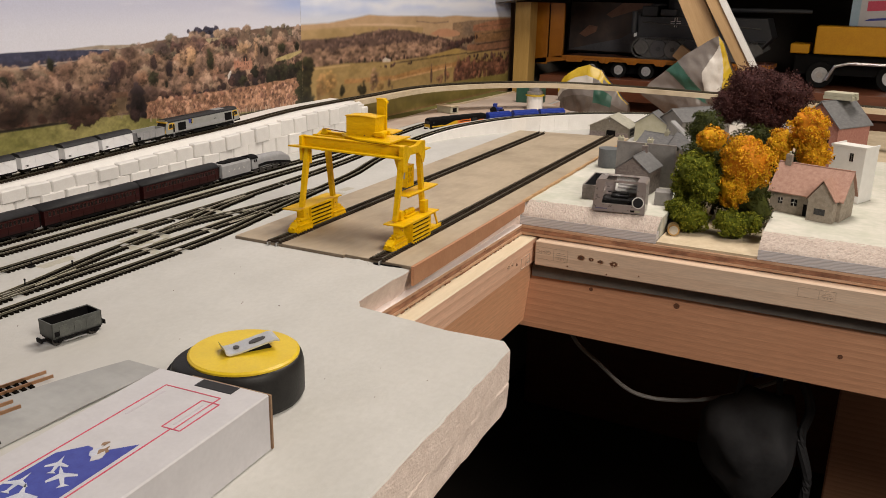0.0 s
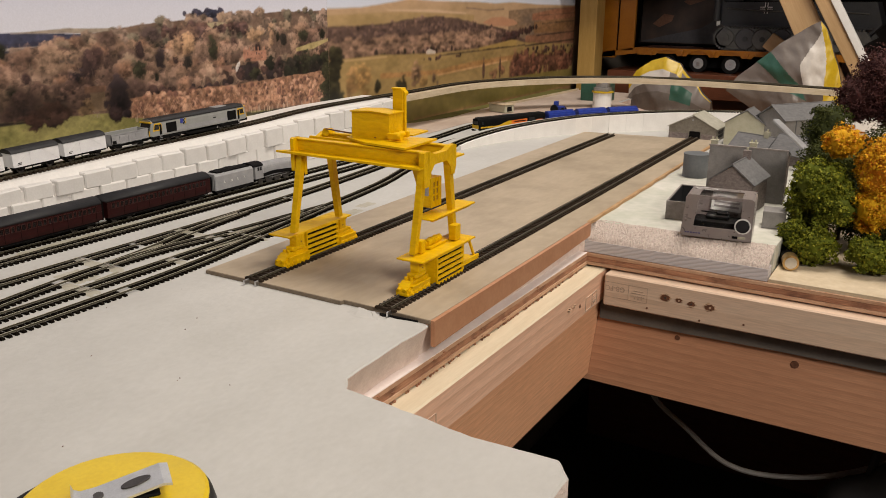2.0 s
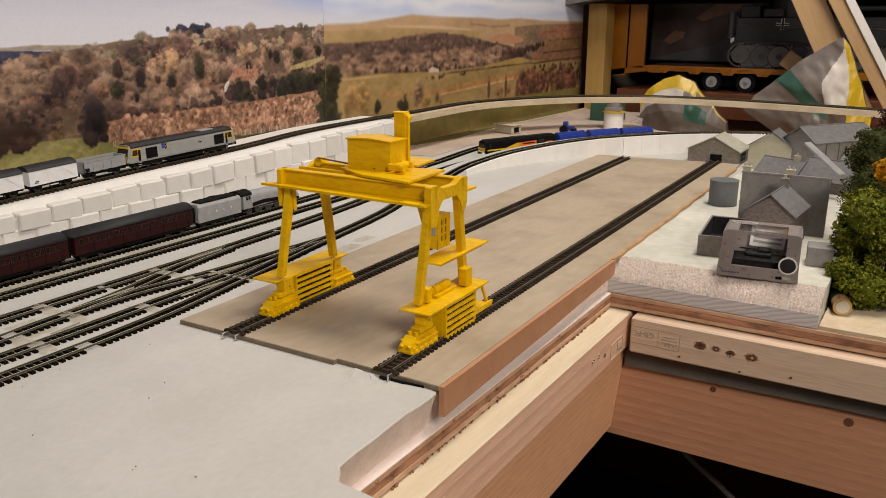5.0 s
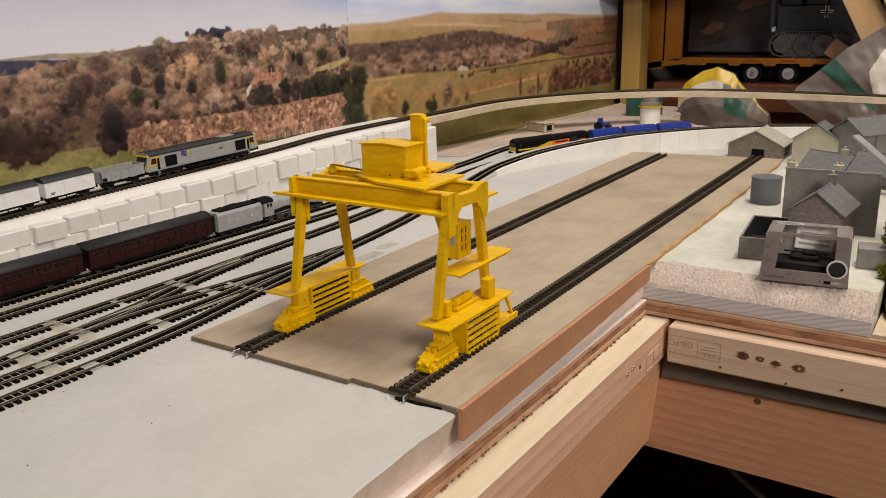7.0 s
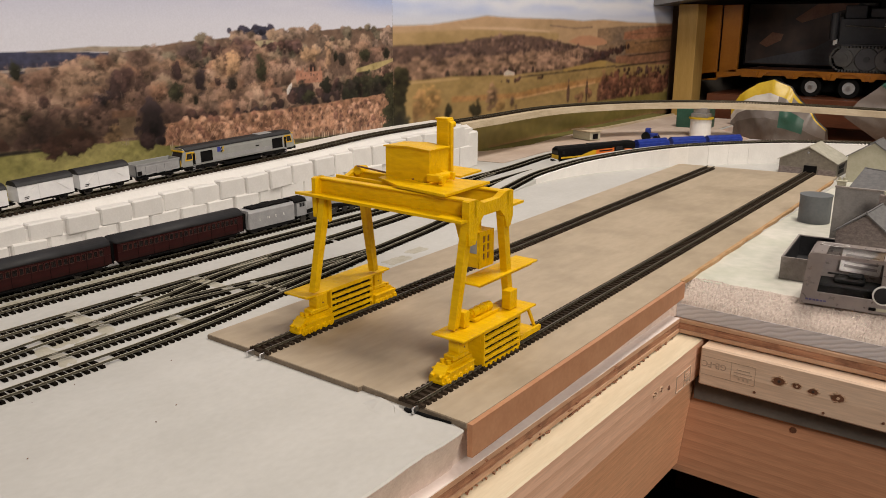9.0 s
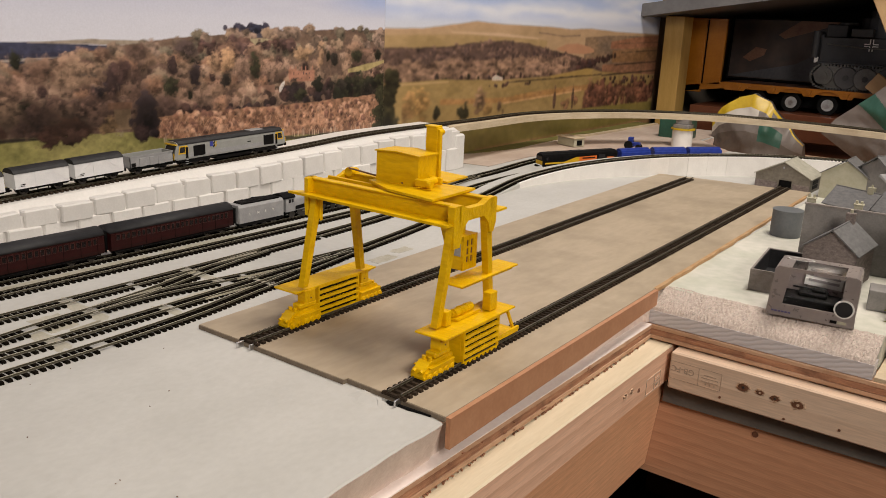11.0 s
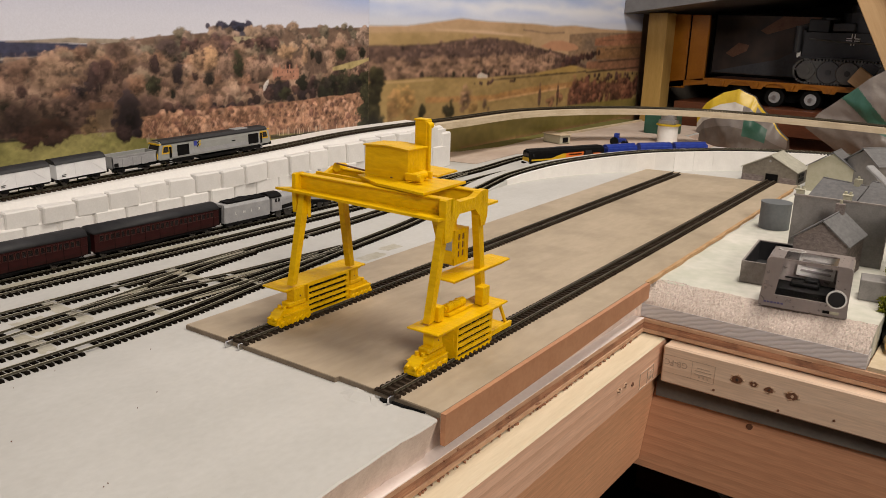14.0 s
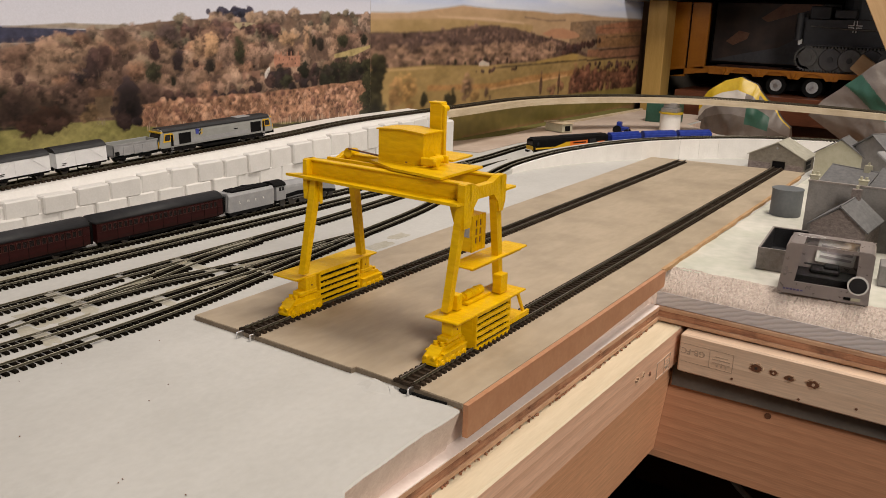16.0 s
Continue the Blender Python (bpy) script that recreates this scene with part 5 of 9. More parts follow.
P.trees(420, lambda: (lambda y: (y, rp.uniform(float(np.interp(y, [0.8, 0.97, SEAM], [0.076, 0.064, 0.061])), 0.094)))(rp.uniform(0.81, 1.14)), 0.0075, [(0.36, 0.20, 0.12), (0.20, 0.10, 0.062), (0.15, 0.075, 0.052), (0.42, 0.25, 0.16)], 0.9, ragged=0.6, soft=0.6)
P.posts(600, lambda: (lambda y: (y, rp.uniform(float(np.interp(y, [0.8, 0.97, SEAM], [0.072, 0.060, 0.057])), 0.088)))(rp.uniform(0.80, 1.145)), 0.0050, 0.0006, (0.46, 0.27, 0.16), 0.9, 0.34)
P.posts(350, lambda: (lambda y: (y, rp.uniform(float(np.interp(y, [0.8, 0.97, SEAM], [0.070, 0.059, 0.056])), 0.086)))(rp.uniform(0.80, 1.145)), 0.0050, 0.0006, (0.16, 0.075, 0.045), 0.9, 0.34)
P.posts(80, lambda: (lambda y: (y, float(np.interp(y, [0.8, 0.97, SEAM], [0.068, 0.058, 0.054]))))(rp.uniform(0.80, 1.145)), 0.0075, 0.0005, (0.44, 0.33, 0.23), 0.08, 0.9)
P.land([(0.86, 0.0645), (1.0, 0.0575), (1.145, 0.055)], [(0.86, 0.0635), (1.0, 0.0535), (1.145, 0.0495)], (0.05, 0.045, 0.025), (0.11, 0.085, 0.045), 0.0022)
P.land([(0.752, 0.1105), (0.778, 0.1105)], [(0.752, 0.104), (0.778, 0.104)], (0.20, 0.105, 0.065), (0.25, 0.14, 0.085), 0.0006)
P.land([(0.758, 0.104), (0.776, 0.104)], [(0.758, 0.084), (0.776, 0.084)], (0.20, 0.13, 0.075), (0.26, 0.175, 0.10), 0.0008)
for y, z, w, h, c in ((0.694, 0.0840, 0.030, 0.026, (0.105, 0.052, 0.036)), (0.724, 0.0880, 0.046, 0.036, (0.115, 0.058, 0.038)), (0.713, 0.0800, 0.028, 0.018, (0.085, 0.045, 0.032)), (0.792, 0.0920, 0.032, 0.042, PLUM[3]), (0.788, 0.0805, 0.024, 0.022, PLUM[0]),
                      (0.752, 0.0880, 0.020, 0.022, (0.26, 0.165, 0.085)), (0.803, 0.0760, 0.014, 0.012, PLUM[3]), (0.605, 0.0940, 0.040, 0.026, (0.11, 0.058, 0.04)), (0.52, 0.092, 0.05, 0.030, PLUM[2])):
    for _ in range(5):
        P.tree(y + rp.gauss(0, w * 0.14), z + rp.gauss(0, h * 0.09), w * rp.uniform(0.6, 0.9), h * rp.uniform(0.55, 0.85), np.array(c) * rp.uniform(0.6, 1.05), ragged=0.7, soft=0.4)
P.posts(4, lambda: (rp.uniform(0.762, 0.776), 0.077), 0.006, 0.0004, (0.26, 0.21, 0.14), 0.05)
P.posts(4, lambda: (0.762, rp.uniform(0.077, 0.083)), 0.003, 0.0004, (0.26, 0.21, 0.14), 3.0)
for _ in range(46):
    z = rp.uniform(0.050, 0.126)
    P.tree(1.153 + rp.gauss(0, 0.004), z, 0.020 + 0.012 * (0.13 - z) / 0.08, 0.016, np.array((0.040, 0.038, 0.018)) * rp.uniform(0.6, 1.6), ragged=0.8)
# dusk painted into the ink: colours multiplied darker along the foot of the wood
foot_dusk = 1 - 0.45 * np.clip((0.125 - P.Z) / 0.02, 0, 1) * np.clip((0.84 - P.Y) / 0.08, 0, 1) * np.clip((P.Z - 0.080) / 0.01, 0, 1)
P.C *= foot_dusk[..., None]
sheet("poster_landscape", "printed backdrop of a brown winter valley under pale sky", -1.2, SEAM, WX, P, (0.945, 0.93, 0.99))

# right sheet: golden fields and rounded downs
R0, R1 = SEAM + 0.00005, 2.06
P = Print(np.concatenate([np.arange(R0, 2.0595, 0.00125), [R1]]), heights, 9, 2.6)
P.sky([(0.17, (0.72, 0.70, 0.72)), (0.195, (0.66, 0.68, 0.78)), (0.210, (0.44, 0.53, 0.80)), (0.25, (0.44, 0.53, 0.76)), (0.40, (0.40, 0.49, 0.74))], 0.9, 15)
lowr = lambda z: [(R0, z), (R1, z)]
P.land([(R0, 0.185), (1.235, 0.186), (1.30, 0.192), (1.367, 0.198), (1.44, 0.195), (1.595, 0.193), (1.664, 0.190), (1.74, 0.192), (1.855, 0.187), (R1, 0.184)], lowr(-0.02), (0.33, 0.245, 0.13), (0.42, 0.31, 0.18), 0.0006, grain=0.10)
P.land([(R0, 0.176), (1.45, 0.181), (1.58, 0.170)], [(R0, 0.15), (1.58, 0.15)], (0.29, 0.22, 0.095), (0.36, 0.27, 0.13), 0.0006, grain=0.12)
P.land([(1.30, 0.182), (1.44, 0.181), (1.55, 0.174)], [(1.30, 0.1805), (1.55, 0.172)], (0.46, 0.35, 0.22), (0.50, 0.38, 0.24), 0.0003, grain=0.08)
P.land([(1.55, 0.184), (1.64, 0.178), (1.70, 0.180)], [(1.55, 0.182), (1.64, 0.1765), (1.70, 0.178)], (0.15, 0.11, 0.085), (0.20, 0.14, 0.10), 0.0008)
P.land([(1.72, 0.176), (1.82, 0.180), (R1, 0.180)], [(1.72, 0.11), (R1, 0.10)], (0.16, 0.13, 0.095), (0.25, 0.18, 0.105), 0.001)
P.land([(1.615, 0.156), (1.65, 0.164), (1.69, 0.165), (1.74, 0.159), (1.76, 0.153)], [(1.615, 0.155), (1.66, 0.148), (1.72, 0.146), (1.76, 0.149)], (0.36, 0.20, 0.11), (0.40, 0.235, 0.135), 0.0004, grain=0.1)
P.land([(1.83, 0.168), (1.93, 0.176), (R1, 0.182)], [(1.83, 0.155), (R1, 0.152)], (0.24, 0.115, 0.065), (0.30, 0.155, 0.085), 0.0008)
P.land([(1.84, 0.152), (R1, 0.158)], [(1.84, 0.128), (R1, 0.128)], (0.20, 0.115, 0.05), (0.27, 0.165, 0.08), 0.0008)
P.land([(1.80, 0.125), (R1, 0.130)], [(1.80, 0.105), (R1, 0.100)], (0.20, 0.11, 0.062), (0.28, 0.15, 0.085), 0.0008)
wt = [(R0, 0.160), (1.28, 0.160), (1.36, 0.167), (1.445, 0.170), (1.52, 0.165), (1.60, 0.154), (1.70, 0.143), (1.76, 0.128), (1.80, 0.118)]
top = lambda y: float(np.interp(y, [p[0] for p in wt], [p[1] for p in wt]))
P.land(wt, [(R0, 0.112), (1.40, 0.108), (1.80, 0.112)], (0.115, 0.078, 0.062), (0.155, 0.105, 0.078), 0.0015)
P.trees(330, lambda: (lambda y: (y, top(y) - 0.002 - 0.024 * rp.random()))(rp.uniform(R0, 1.76)), 0.011, [(0.105, 0.070, 0.056), (0.125, 0.084, 0.064), (0.15, 0.10, 0.074), (0.09, 0.062, 0.052)], 0.8, ragged=0.45, soft=0.5)
P.trees(420, lambda: (rp.uniform(R0, 1.66), rp.uniform(0.112, 0.136)), 0.024, [(0.205, 0.138, 0.088), (0.23, 0.155, 0.10), (0.18, 0.12, 0.08), (0.15, 0.10, 0.068)], 0.62, ragged=0.5, soft=0.5)
P.posts(260, lambda: (rp.uniform(R0, 1.72), rp.uniform(0.112, 0.140)), 0.010, 0.0005, (0.26, 0.185, 0.12), 0.12, 0.3)
P.posts(160, lambda: (lambda y: (y, top(y) - 0.022))(rp.uniform(1.50, 1.74)), 0.010, 0.0006, (0.07, 0.05, 0.045), 0.05, 0.40)
P.trees(30, lambda: (rp.uniform(R0, 1.52), rp.uniform(0.108, 0.116)), 0.010, PLUM + PINE, 1.2)
P.trees(50, lambda: (lambda u: (1.70 + 0.16 * u, 0.118 + 0.024 * u + 0.008 * rp.random()))(rp.random()), 0.014, PLUM, 0.8)
P.land([(R0, 0.1135), (1.28, 0.1145), (1.45, 0.1085), (1.62, 0.1095), (1.76, 0.1185), (1.80, 0.112), (R1, 0.098)], lowr(-0.02), (0.245, 0.185, 0.068), (0.32, 0.24, 0.095), 0.0008, grain=0.15)
P.land([(R0, 0.1115), (1.30, 0.1115)], [(R0, 0.1100), (1.30, 0.1100)], (0.46, 0.33, 0.15), (0.48, 0.36, 0.18), 0.0003, grain=0.1)
P.land([(1.60, 0.110), (1.74, 0.120), (1.76, 0.118)], [(1.60, 0.106), (1.76, 0.104)], (0.30, 0.22, 0.07), (0.34, 0.25, 0.08), 0.0005, grain=0.1)
for z0, z1, y0, y1 in ((0.1050, 0.1030, 1.46, 1.80), (0.125, 0.1225, 1.85, R1), (0.1065, 0.1035, 1.80, R1), (0.148, 0.1465, 1.88, R1), (0.165, 0.164, 1.86, R1)):
    P.land([(y0, z0), (y1, z0 + 0.003)], [(y0, z1), (y1, z1 + 0.003)], (0.05, 0.038, 0.028), (0.10, 0.07, 0.045), 0.0016)
P.trees(26, lambda: (rp.uniform(1.78, R1), rp.uniform(0.086, 0.098)), 0.013, PLUM, 0.8)
P.land([(1.28, 0.086), (1.45, 0.080), (1.62, 0.088), (1.80, 0.090)], [(1.28, 0.078), (1.45, 0.072), (1.62, 0.078), (1.80, 0.080)], (0.30, 0.175, 0.06), (0.36, 0.215, 0.085), 0.0012)
P.land([(1.45, 0.072), (1.62, 0.078), (1.72, 0.082)], [(1.45, 0.070), (1.62, 0.0755), (1.72, 0.079)], (0.46, 0.29, 0.13), (0.50, 0.33, 0.16), 0.0006)
P.trees(170, lambda: (rp.uniform(1.74, R1), rp.uniform(0.046, 0.080)), 0.022, [(0.135, 0.062, 0.038), (0.17, 0.085, 0.050), (0.10, 0.048, 0.032)], 1.15, ragged=0.6)
P.land([(1.415, 0.1130), (1.425, 0.1165), (1.440, 0.1130), (1.446, 0.1120)], [(1.415, 0.109), (1.446, 0.108)], (0.60, 0.52, 0.42), (0.66, 0.58, 0.48), 0.0002)
P.trees(12, lambda: (rp.choice([1.43, 1.455, 1.518]) + rp.gauss(0, 0.006), rp.uniform(0.099, 0.103)), 0.007, PLUM, 0.9)
for y, z, w, h, c in ((1.232, 0.082, 0.050, 0.050, (0.28, 0.18, 0.065)), (1.205, 0.078, 0.040, 0.050, (0.22, 0.14, 0.055)), (1.273, 0.066, 0.016, 0.026, PINE[1]), (1.340, 0.064, 0.030, 0.034, PINE[1]), (1.384, 0.076, 0.036, 0.040, (0.19, 0.125, 0.07)), (1.443, 0.063, 0.022, 0.026, (0.15, 0.10, 0.06)), (1.41, 0.062, 0.030, 0.024, (0.24, 0.16, 0.06)),
                      (1.70, 0.062, 0.030, 0.022, (0.22, 0.12, 0.06)), (1.66, 0.056, 0.030, 0.016, (0.19, 0.11, 0.055))):
    for _ in range(7):
        P.tree(y + rp.gauss(0, w * 0.14), z + rp.gauss(0, h * 0.10), w * rp.uniform(0.5, 0.8), h * rp.uniform(0.6, 0.9), np.array(c) * rp.uniform(0.75, 1.25), ragged=0.85, soft=0.5)
for y in (1.621, 1.689):
    P.tree(y, 0.068, 0.010, 0.052, (0.10, 0.06, 0.04), ragged=0.5)
P.posts(1, lambda: (1.655, 0.081), 0.003, 0.0006, (0.10, 0.06, 0.04), 12.0)
P.land([(R0, 0.052), (1.375, 0.042), (1.70, 0.046), (R1, 0.042)], lowr(-0.02), (0.165, 0.148, 0.036), (0.215, 0.185, 0.055), 0.001, grain=0.2)
P.land([(1.375, 0.003), (1.70, 0.004), (R1, 0.003)], [(1.375, -0.004), (R1, -0.003)], (0.26, 0.15, 0.08), (0.32, 0.19, 0.10), 0.001)
for _ in range(60):
    z = rp.uniform(0.052, 0.128)
    P.tree(1.165 + rp.gauss(0, 0.006), z, 0.018 + 0.012 * (0.13 - z) / 0.08, 0.016, np.array((0.040, 0.038, 0.018)) * rp.uniform(0.6, 1.6), ragged=0.8)
P.soften(3)
sheet("poster_landscape", "printed backdrop of golden fields and rounded downs", R0, R1, WX + 0.0002, P, (1.06, 0.95, 0.98))

# ---- gantry crane ----
def crane():
    t = thing("gantry_crane", "bright yellow hand-painted model gantry crane on rails", "gantry crane", m=CR)
    Y = M_YELLOW

    def leg(x, y0, y1, name="leg"):
        """A plate leg, wider at the head, leaning in the direction of the rails."""
        zt, zb = 0.088, 0.0285
        b = B().prism([(y0 - 0.0032, zt), (y0 + 0.0032, zt), (y1 + 0.0024, zb), (y1 - 0.0024, zb)], "x", x - 0.0020, x + 0.0020)
        bmesh.ops.bevel(b.bm, geom=list(b.bm.edges), offset=0.0004, segments=1, affect="EDGES")
        o = part(name, b, Y, t)
        part("flange", B().prism([(y0 - 0.0036, zt), (y0 - 0.0028, zt), (y1 - 0.0020, zb), (y1 - 0.0028, zb)], "x", x - 0.0023, x + 0.0023), Y, o)

    for x in (-0.0515, 0.0570):
        leg(x, 0.060, 0.047)
        leg(x, 0.095, 0.104)
    # main beams: a web with a walkway along its foot
    near = part("beam", B().span((-0.0575, 0.0605, 0.0895), (0.0605, 0.0635, 0.0990), 0.0004), Y, t)
    part("walkway", B().prism([(-0.0705, 0.0520), (0.0595, 0.0495), (0.0605, 0.0625), (-0.0600, 0.0625)], "z", 0.0882, 0.0898), Y, near)
    part("upper_flange", B().span((-0.0575, 0.0592, 0.0982), (0.0605, 0.0648, 0.0994), 0.0003), Y, near)
    part("end_plate", B().span((-0.0592, 0.0590, 0.0900), (-0.0560, 0.0650, 0.0998), 0.0008), Y, near)
    far = part("beam", B().span((-0.0575, 0.0935, 0.0895), (0.0605, 0.0965, 0.0990), 0.0004), Y, t)
    part("walkway", B().prism([(-0.0575, 0.0950), (0.0605, 0.0950), (0.0600, 0.1140), (-0.0575, 0.1140)], "z", 0.0892, 0.0906), Y, far)
    part("upper_flange", B().span((-0.0575, 0.0922, 0.0982), (0.0605, 0.0978, 0.0994), 0.0003), Y, far)
    part("drum_end", B().cyl((-0.0520, 0.0900, 0.1000), (-0.0520, 0.0980, 0.0990), 0.0032, n=16), Y, far)
    # arched end frames joining the leg heads
    for x in (-0.0575, 0.0575):
        b = B()
        b.prism([(0.0555, 0.0840), (0.0555, 0.0992), (0.0570, 0.0998), (0.0630, 0.0998), (0.0655, 0.0985), (0.0700, 0.0968), (0.0860, 0.0968), (0.0905, 0.0985), (0.0930, 0.0998),
                 (0.0995, 0.0998), (0.1010, 0.0990), (0.1010, 0.0840), (0.0985, 0.0780), (0.0945, 0.0780), (0.0925, 0.0845), (0.0870, 0.0895), (0.0700, 0.0895), (0.0650, 0.0845),
                 (0.0625, 0.0745), (0.0560, 0.0745)], "x", x - 0.0016, x + 0.0030 if x > 0 else x + 0.0016)
        part("end_frame", b, Y, t)
    # gusset on the near head of each pair
    for x in (-0.0500, 0.0515):
        part("gusset", B().prism([(x - 0.0035, 0.0885), (x + 0.0020, 0.0885), (x + 0.0020, 0.0720)], "y", 0.0585, 0.0612), Y, t)
    # walkways above the bogies and at mid height
    for x0, x1, y0, y1, z in ((-0.0700, -0.0500, 0.038, 0.119, 0.0255), (0.0490, 0.0710, 0.0365, 0.114, 0.0260), (0.0450, 0.0612, 0.0655, 0.131, 0.0485)):
        b = B().span((x0, y0, z), (x1, y1, z + 0.0013), 0.0003)
        b.span((x0 + 0.002, y0 + 0.004, z - 0.0016), (x0 + 0.004, y1 - 0.004, z - 0.0001))
        b.span((x1 - 0.004, y0 + 0.004, z - 0.0016), (x1 - 0.002, y1 - 0.004, z - 0.0001))
        part("platform", b, Y, t)

    def cooler(x0, x1, y0, y1):
        """A louvred cabinet: a dark core with proud yellow slats on its outer face."""
        z0, z1 = 0.0040, 0.0262
        body = part("equipment_box", B().span((x0, y0, z0), (x1 - 0.0022, y1, z1), 0.0004), Y, t)
        part("louvre_recess", B().span((x1 - 0.0023, y0 + 0.0012, z0 + 0.0012), (x1 - 0.0016, y1 - 0.0012, z1 - 0.0012)), M_BLACK, body, "black gaps between the slats")
        part("side_post", B().span((x1 - 0.0022, y0, z0), (x1, y0 + 0.0012, z1)), Y, body)
        part("side_post", B().span((x1 - 0.0022, y1 - 0.0012, z0), (x1, y1, z1)), Y, body)
        for k in range(6):
            z = z0 + 0.0008 + k * (z1 - z0 - 0.0016) / 5.0
            b = B().span((x1 - 0.0018, y0 + 0.001, z - 0.0010), (x1 + 0.0002, y1 - 0.001, z + 0.0009))
            bmesh.ops.subdivide_edges(b.bm, edges=[e for e in b.bm.edges if e.calc_length() > 0.02], cuts=22)
            for v in b.bm.verts:
                if 0 < k and v.co.z > z:
                    v.co.z += 0.00035 * math.sin(v.co.y * 1900 + k)
            wobble(b, 0.0003, 500)
            part("slat", b, Y, body)

    cooler(-0.0680, -0.0500, 0.0595, 0.1005)
    cooler(0.0510, 0.0700, 0.0580, 0.0975)

    def bogie(x, y0, y1, s):
        """A drive unit: a low hull with sloping nose between two wheeled side frames, deck fittings on top."""
        a, z = (y0, y1) if s > 0 else (y1, y0)
        u = lambda f: a + (z - a) * f
        lo, hi = min(y0, y1), max(y0, y1)
        W = 0.0056
        hull = part("bogie", B().prism([(u(0.0), 0.0066), (u(0.05), 0.0100), (u(0.22), 0.0142), (u(0.97), 0.0146), (u(1.0), 0.0120), (u(1.0), 0.0046), (u(0.05), 0.0046)], "x", x - W * 0.72, x + W * 0.72), Y, t)
        for e in (-1, 1):
            frame_ = part("side_frame", B().prism([(u(0.03), 0.0056), (u(0.07), 0.0088), (u(0.20), 0.0108), (u(0.97), 0.0108), (u(0.99), 0.0084), (u(0.99), 0.0042), (u(0.06), 0.0040)], "x", x + e * W * 0.70, x + e * W), Y, hull)
            for k in range(5):
                f = 0.14 + 0.74 * k / 4
                part("wheel", B().cyl((x + e * (W - 0.0002), u(f), 0.0064), (x + e * (W + 0.0010), u(f), 0.0064), 0.0022, 0.0018, n=12).cyl((x + e * (W + 0.0009), u(f), 0.0064), (x + e * (W + 0.0015), u(f), 0.0064), 0.0008, n=8), Y, frame_)
            part("fender", B().span((x + e * W * 0.66, min(u(0.16), u(0.98)), 0.0108), (x + e * (W + 0.0008), max(u(0.16), u(0.98)), 0.0117), 0.0002), Y, hull)
            part("deck_boss", B().cyl((x + e * 0.0022, u(0.30), 0.0143), (x + e * 0.0022, u(0.30), 0.0163), 0.0013, n=10), Y, hull)
        part("housing", B().span((x - 0.0038, min(u(0.40), u(0.92)), 0.0144), (x + 0.0038, max(u(0.40), u(0.92)), 0.0178), 0.0007), Y, hull)
        part("strut", B().span((x - 0.0036, min(u(0.56), u(0.88)), 0.0176), (x + 0.0036, max(u(0.56), u(0.88)), 0.0262), 0.0003), Y, hull)
        part("bolt_hole", B().cyl((x + 0.0033, u(0.74), 0.0205), (x + 0.0038, u(0.74), 0.0205), 0.0006, n=8), M_KNOT, hull, "small dark bolt hole")
        part("nose_plate", B().span((x - W * 0.9, lo if s > 0 else hi - 0.0016, 0.0050), (x + W * 0.9, lo + 0.0016 if s > 0 else hi, 0.0068), 0.0004), Y, hull)
        part("nose_lamp", B().cyl((x - 0.0026, u(0.04), 0.0098), (x - 0.0026, u(-0.02), 0.0094), 0.0011, n=10).cyl((x + 0.0026, u(0.04), 0.0098), (x + 0.0026, u(-0.02), 0.0094), 0.0011, n=10), Y, hull)

    bogie(-0.0525, 0.0290, 0.0590, 1)
    bogie(-0.0540, 0.1005, 0.1250, -1)
    bogie(0.0620, 0.0235, 0.0525, 1)
    # the open bracket with its perforated stay behind the outer cooler
    br = part("bracket", B().span((0.0540, 0.1000, 0.0066), (0.0690, 0.1240, 0.0082), 0.0005).span((0.0672, 0.1000, 0.0082), (0.0690, 0.1240, 0.0104)), Y, t)
    part("stay", B().prism([(0.0990, 0.0258), (0.1040, 0.0258), (0.1130, 0.0080), (0.1090, 0.0080)], "x", 0.0560, 0.0580), Y, br)
    part("stay", B().prism([(0.1100, 0.0258), (0.1120, 0.0258), (0.1225, 0.0080), (0.1205, 0.0080)], "x", 0.0655, 0.0670), Y, br)
    part("stay_holes", B().prism([(0.1016, 0.0240), (0.1028, 0.0240), (0.1102, 0.0100), (0.1090, 0.0100)], "x", 0.0579, 0.0582), M_BLACK, br)
    # motor and control boxes on the lower right platform
    mo = part("motor", B().cyl((0.0555, 0.0660, 0.0315), (0.0555, 0.0850, 0.0315), 0.0028, n=14).cyl((0.0555, 0.0640, 0.0315), (0.0555, 0.0665, 0.0315), 0.0017, n=12), Y, t)
    part("motor_cradle", B().span((0.0515, 0.0640, 0.0278), (0.0600, 0.0900, 0.0292)), Y, mo)
    part("band", B().cyl((0.0555, 0.0720, 0.0315), (0.0555, 0.0735, 0.0315), 0.0031, n=14), Y, mo)
    part("band", B().cyl((0.0555, 0.0790, 0.0315), (0.0555, 0.0805, 0.0315), 0.0031, n=14), Y, mo)
    part("control_box", B().span((0.0590, 0.0930, 0.0278), (0.0650, 0.1010, 0.0395), 0.0003), Y, t)
    part("control_box", B().span((0.0545, 0.0520, 0.0278), (0.0605, 0.0575, 0.0370), 0.0003), Y, t)
    # trolley, hoist cabin, tower, winch and cable rod on top
    tr = part("trolley", B().prism([(0.0060, 0.0610), (0.0360, 0.0572), (0.0440, 0.0560), (0.0420, 0.1040), (0.0230, 0.0990), (-0.0200, 0.0990), (-0.0200, 0.0740)], "z", 0.1000, 0.1015), Y, t)
    part("trolley_rail", B().span((-0.0540, 0.0720, 0.0975), (0.0150, 0.0740, 0.0996), 0.0003), Y, tr)
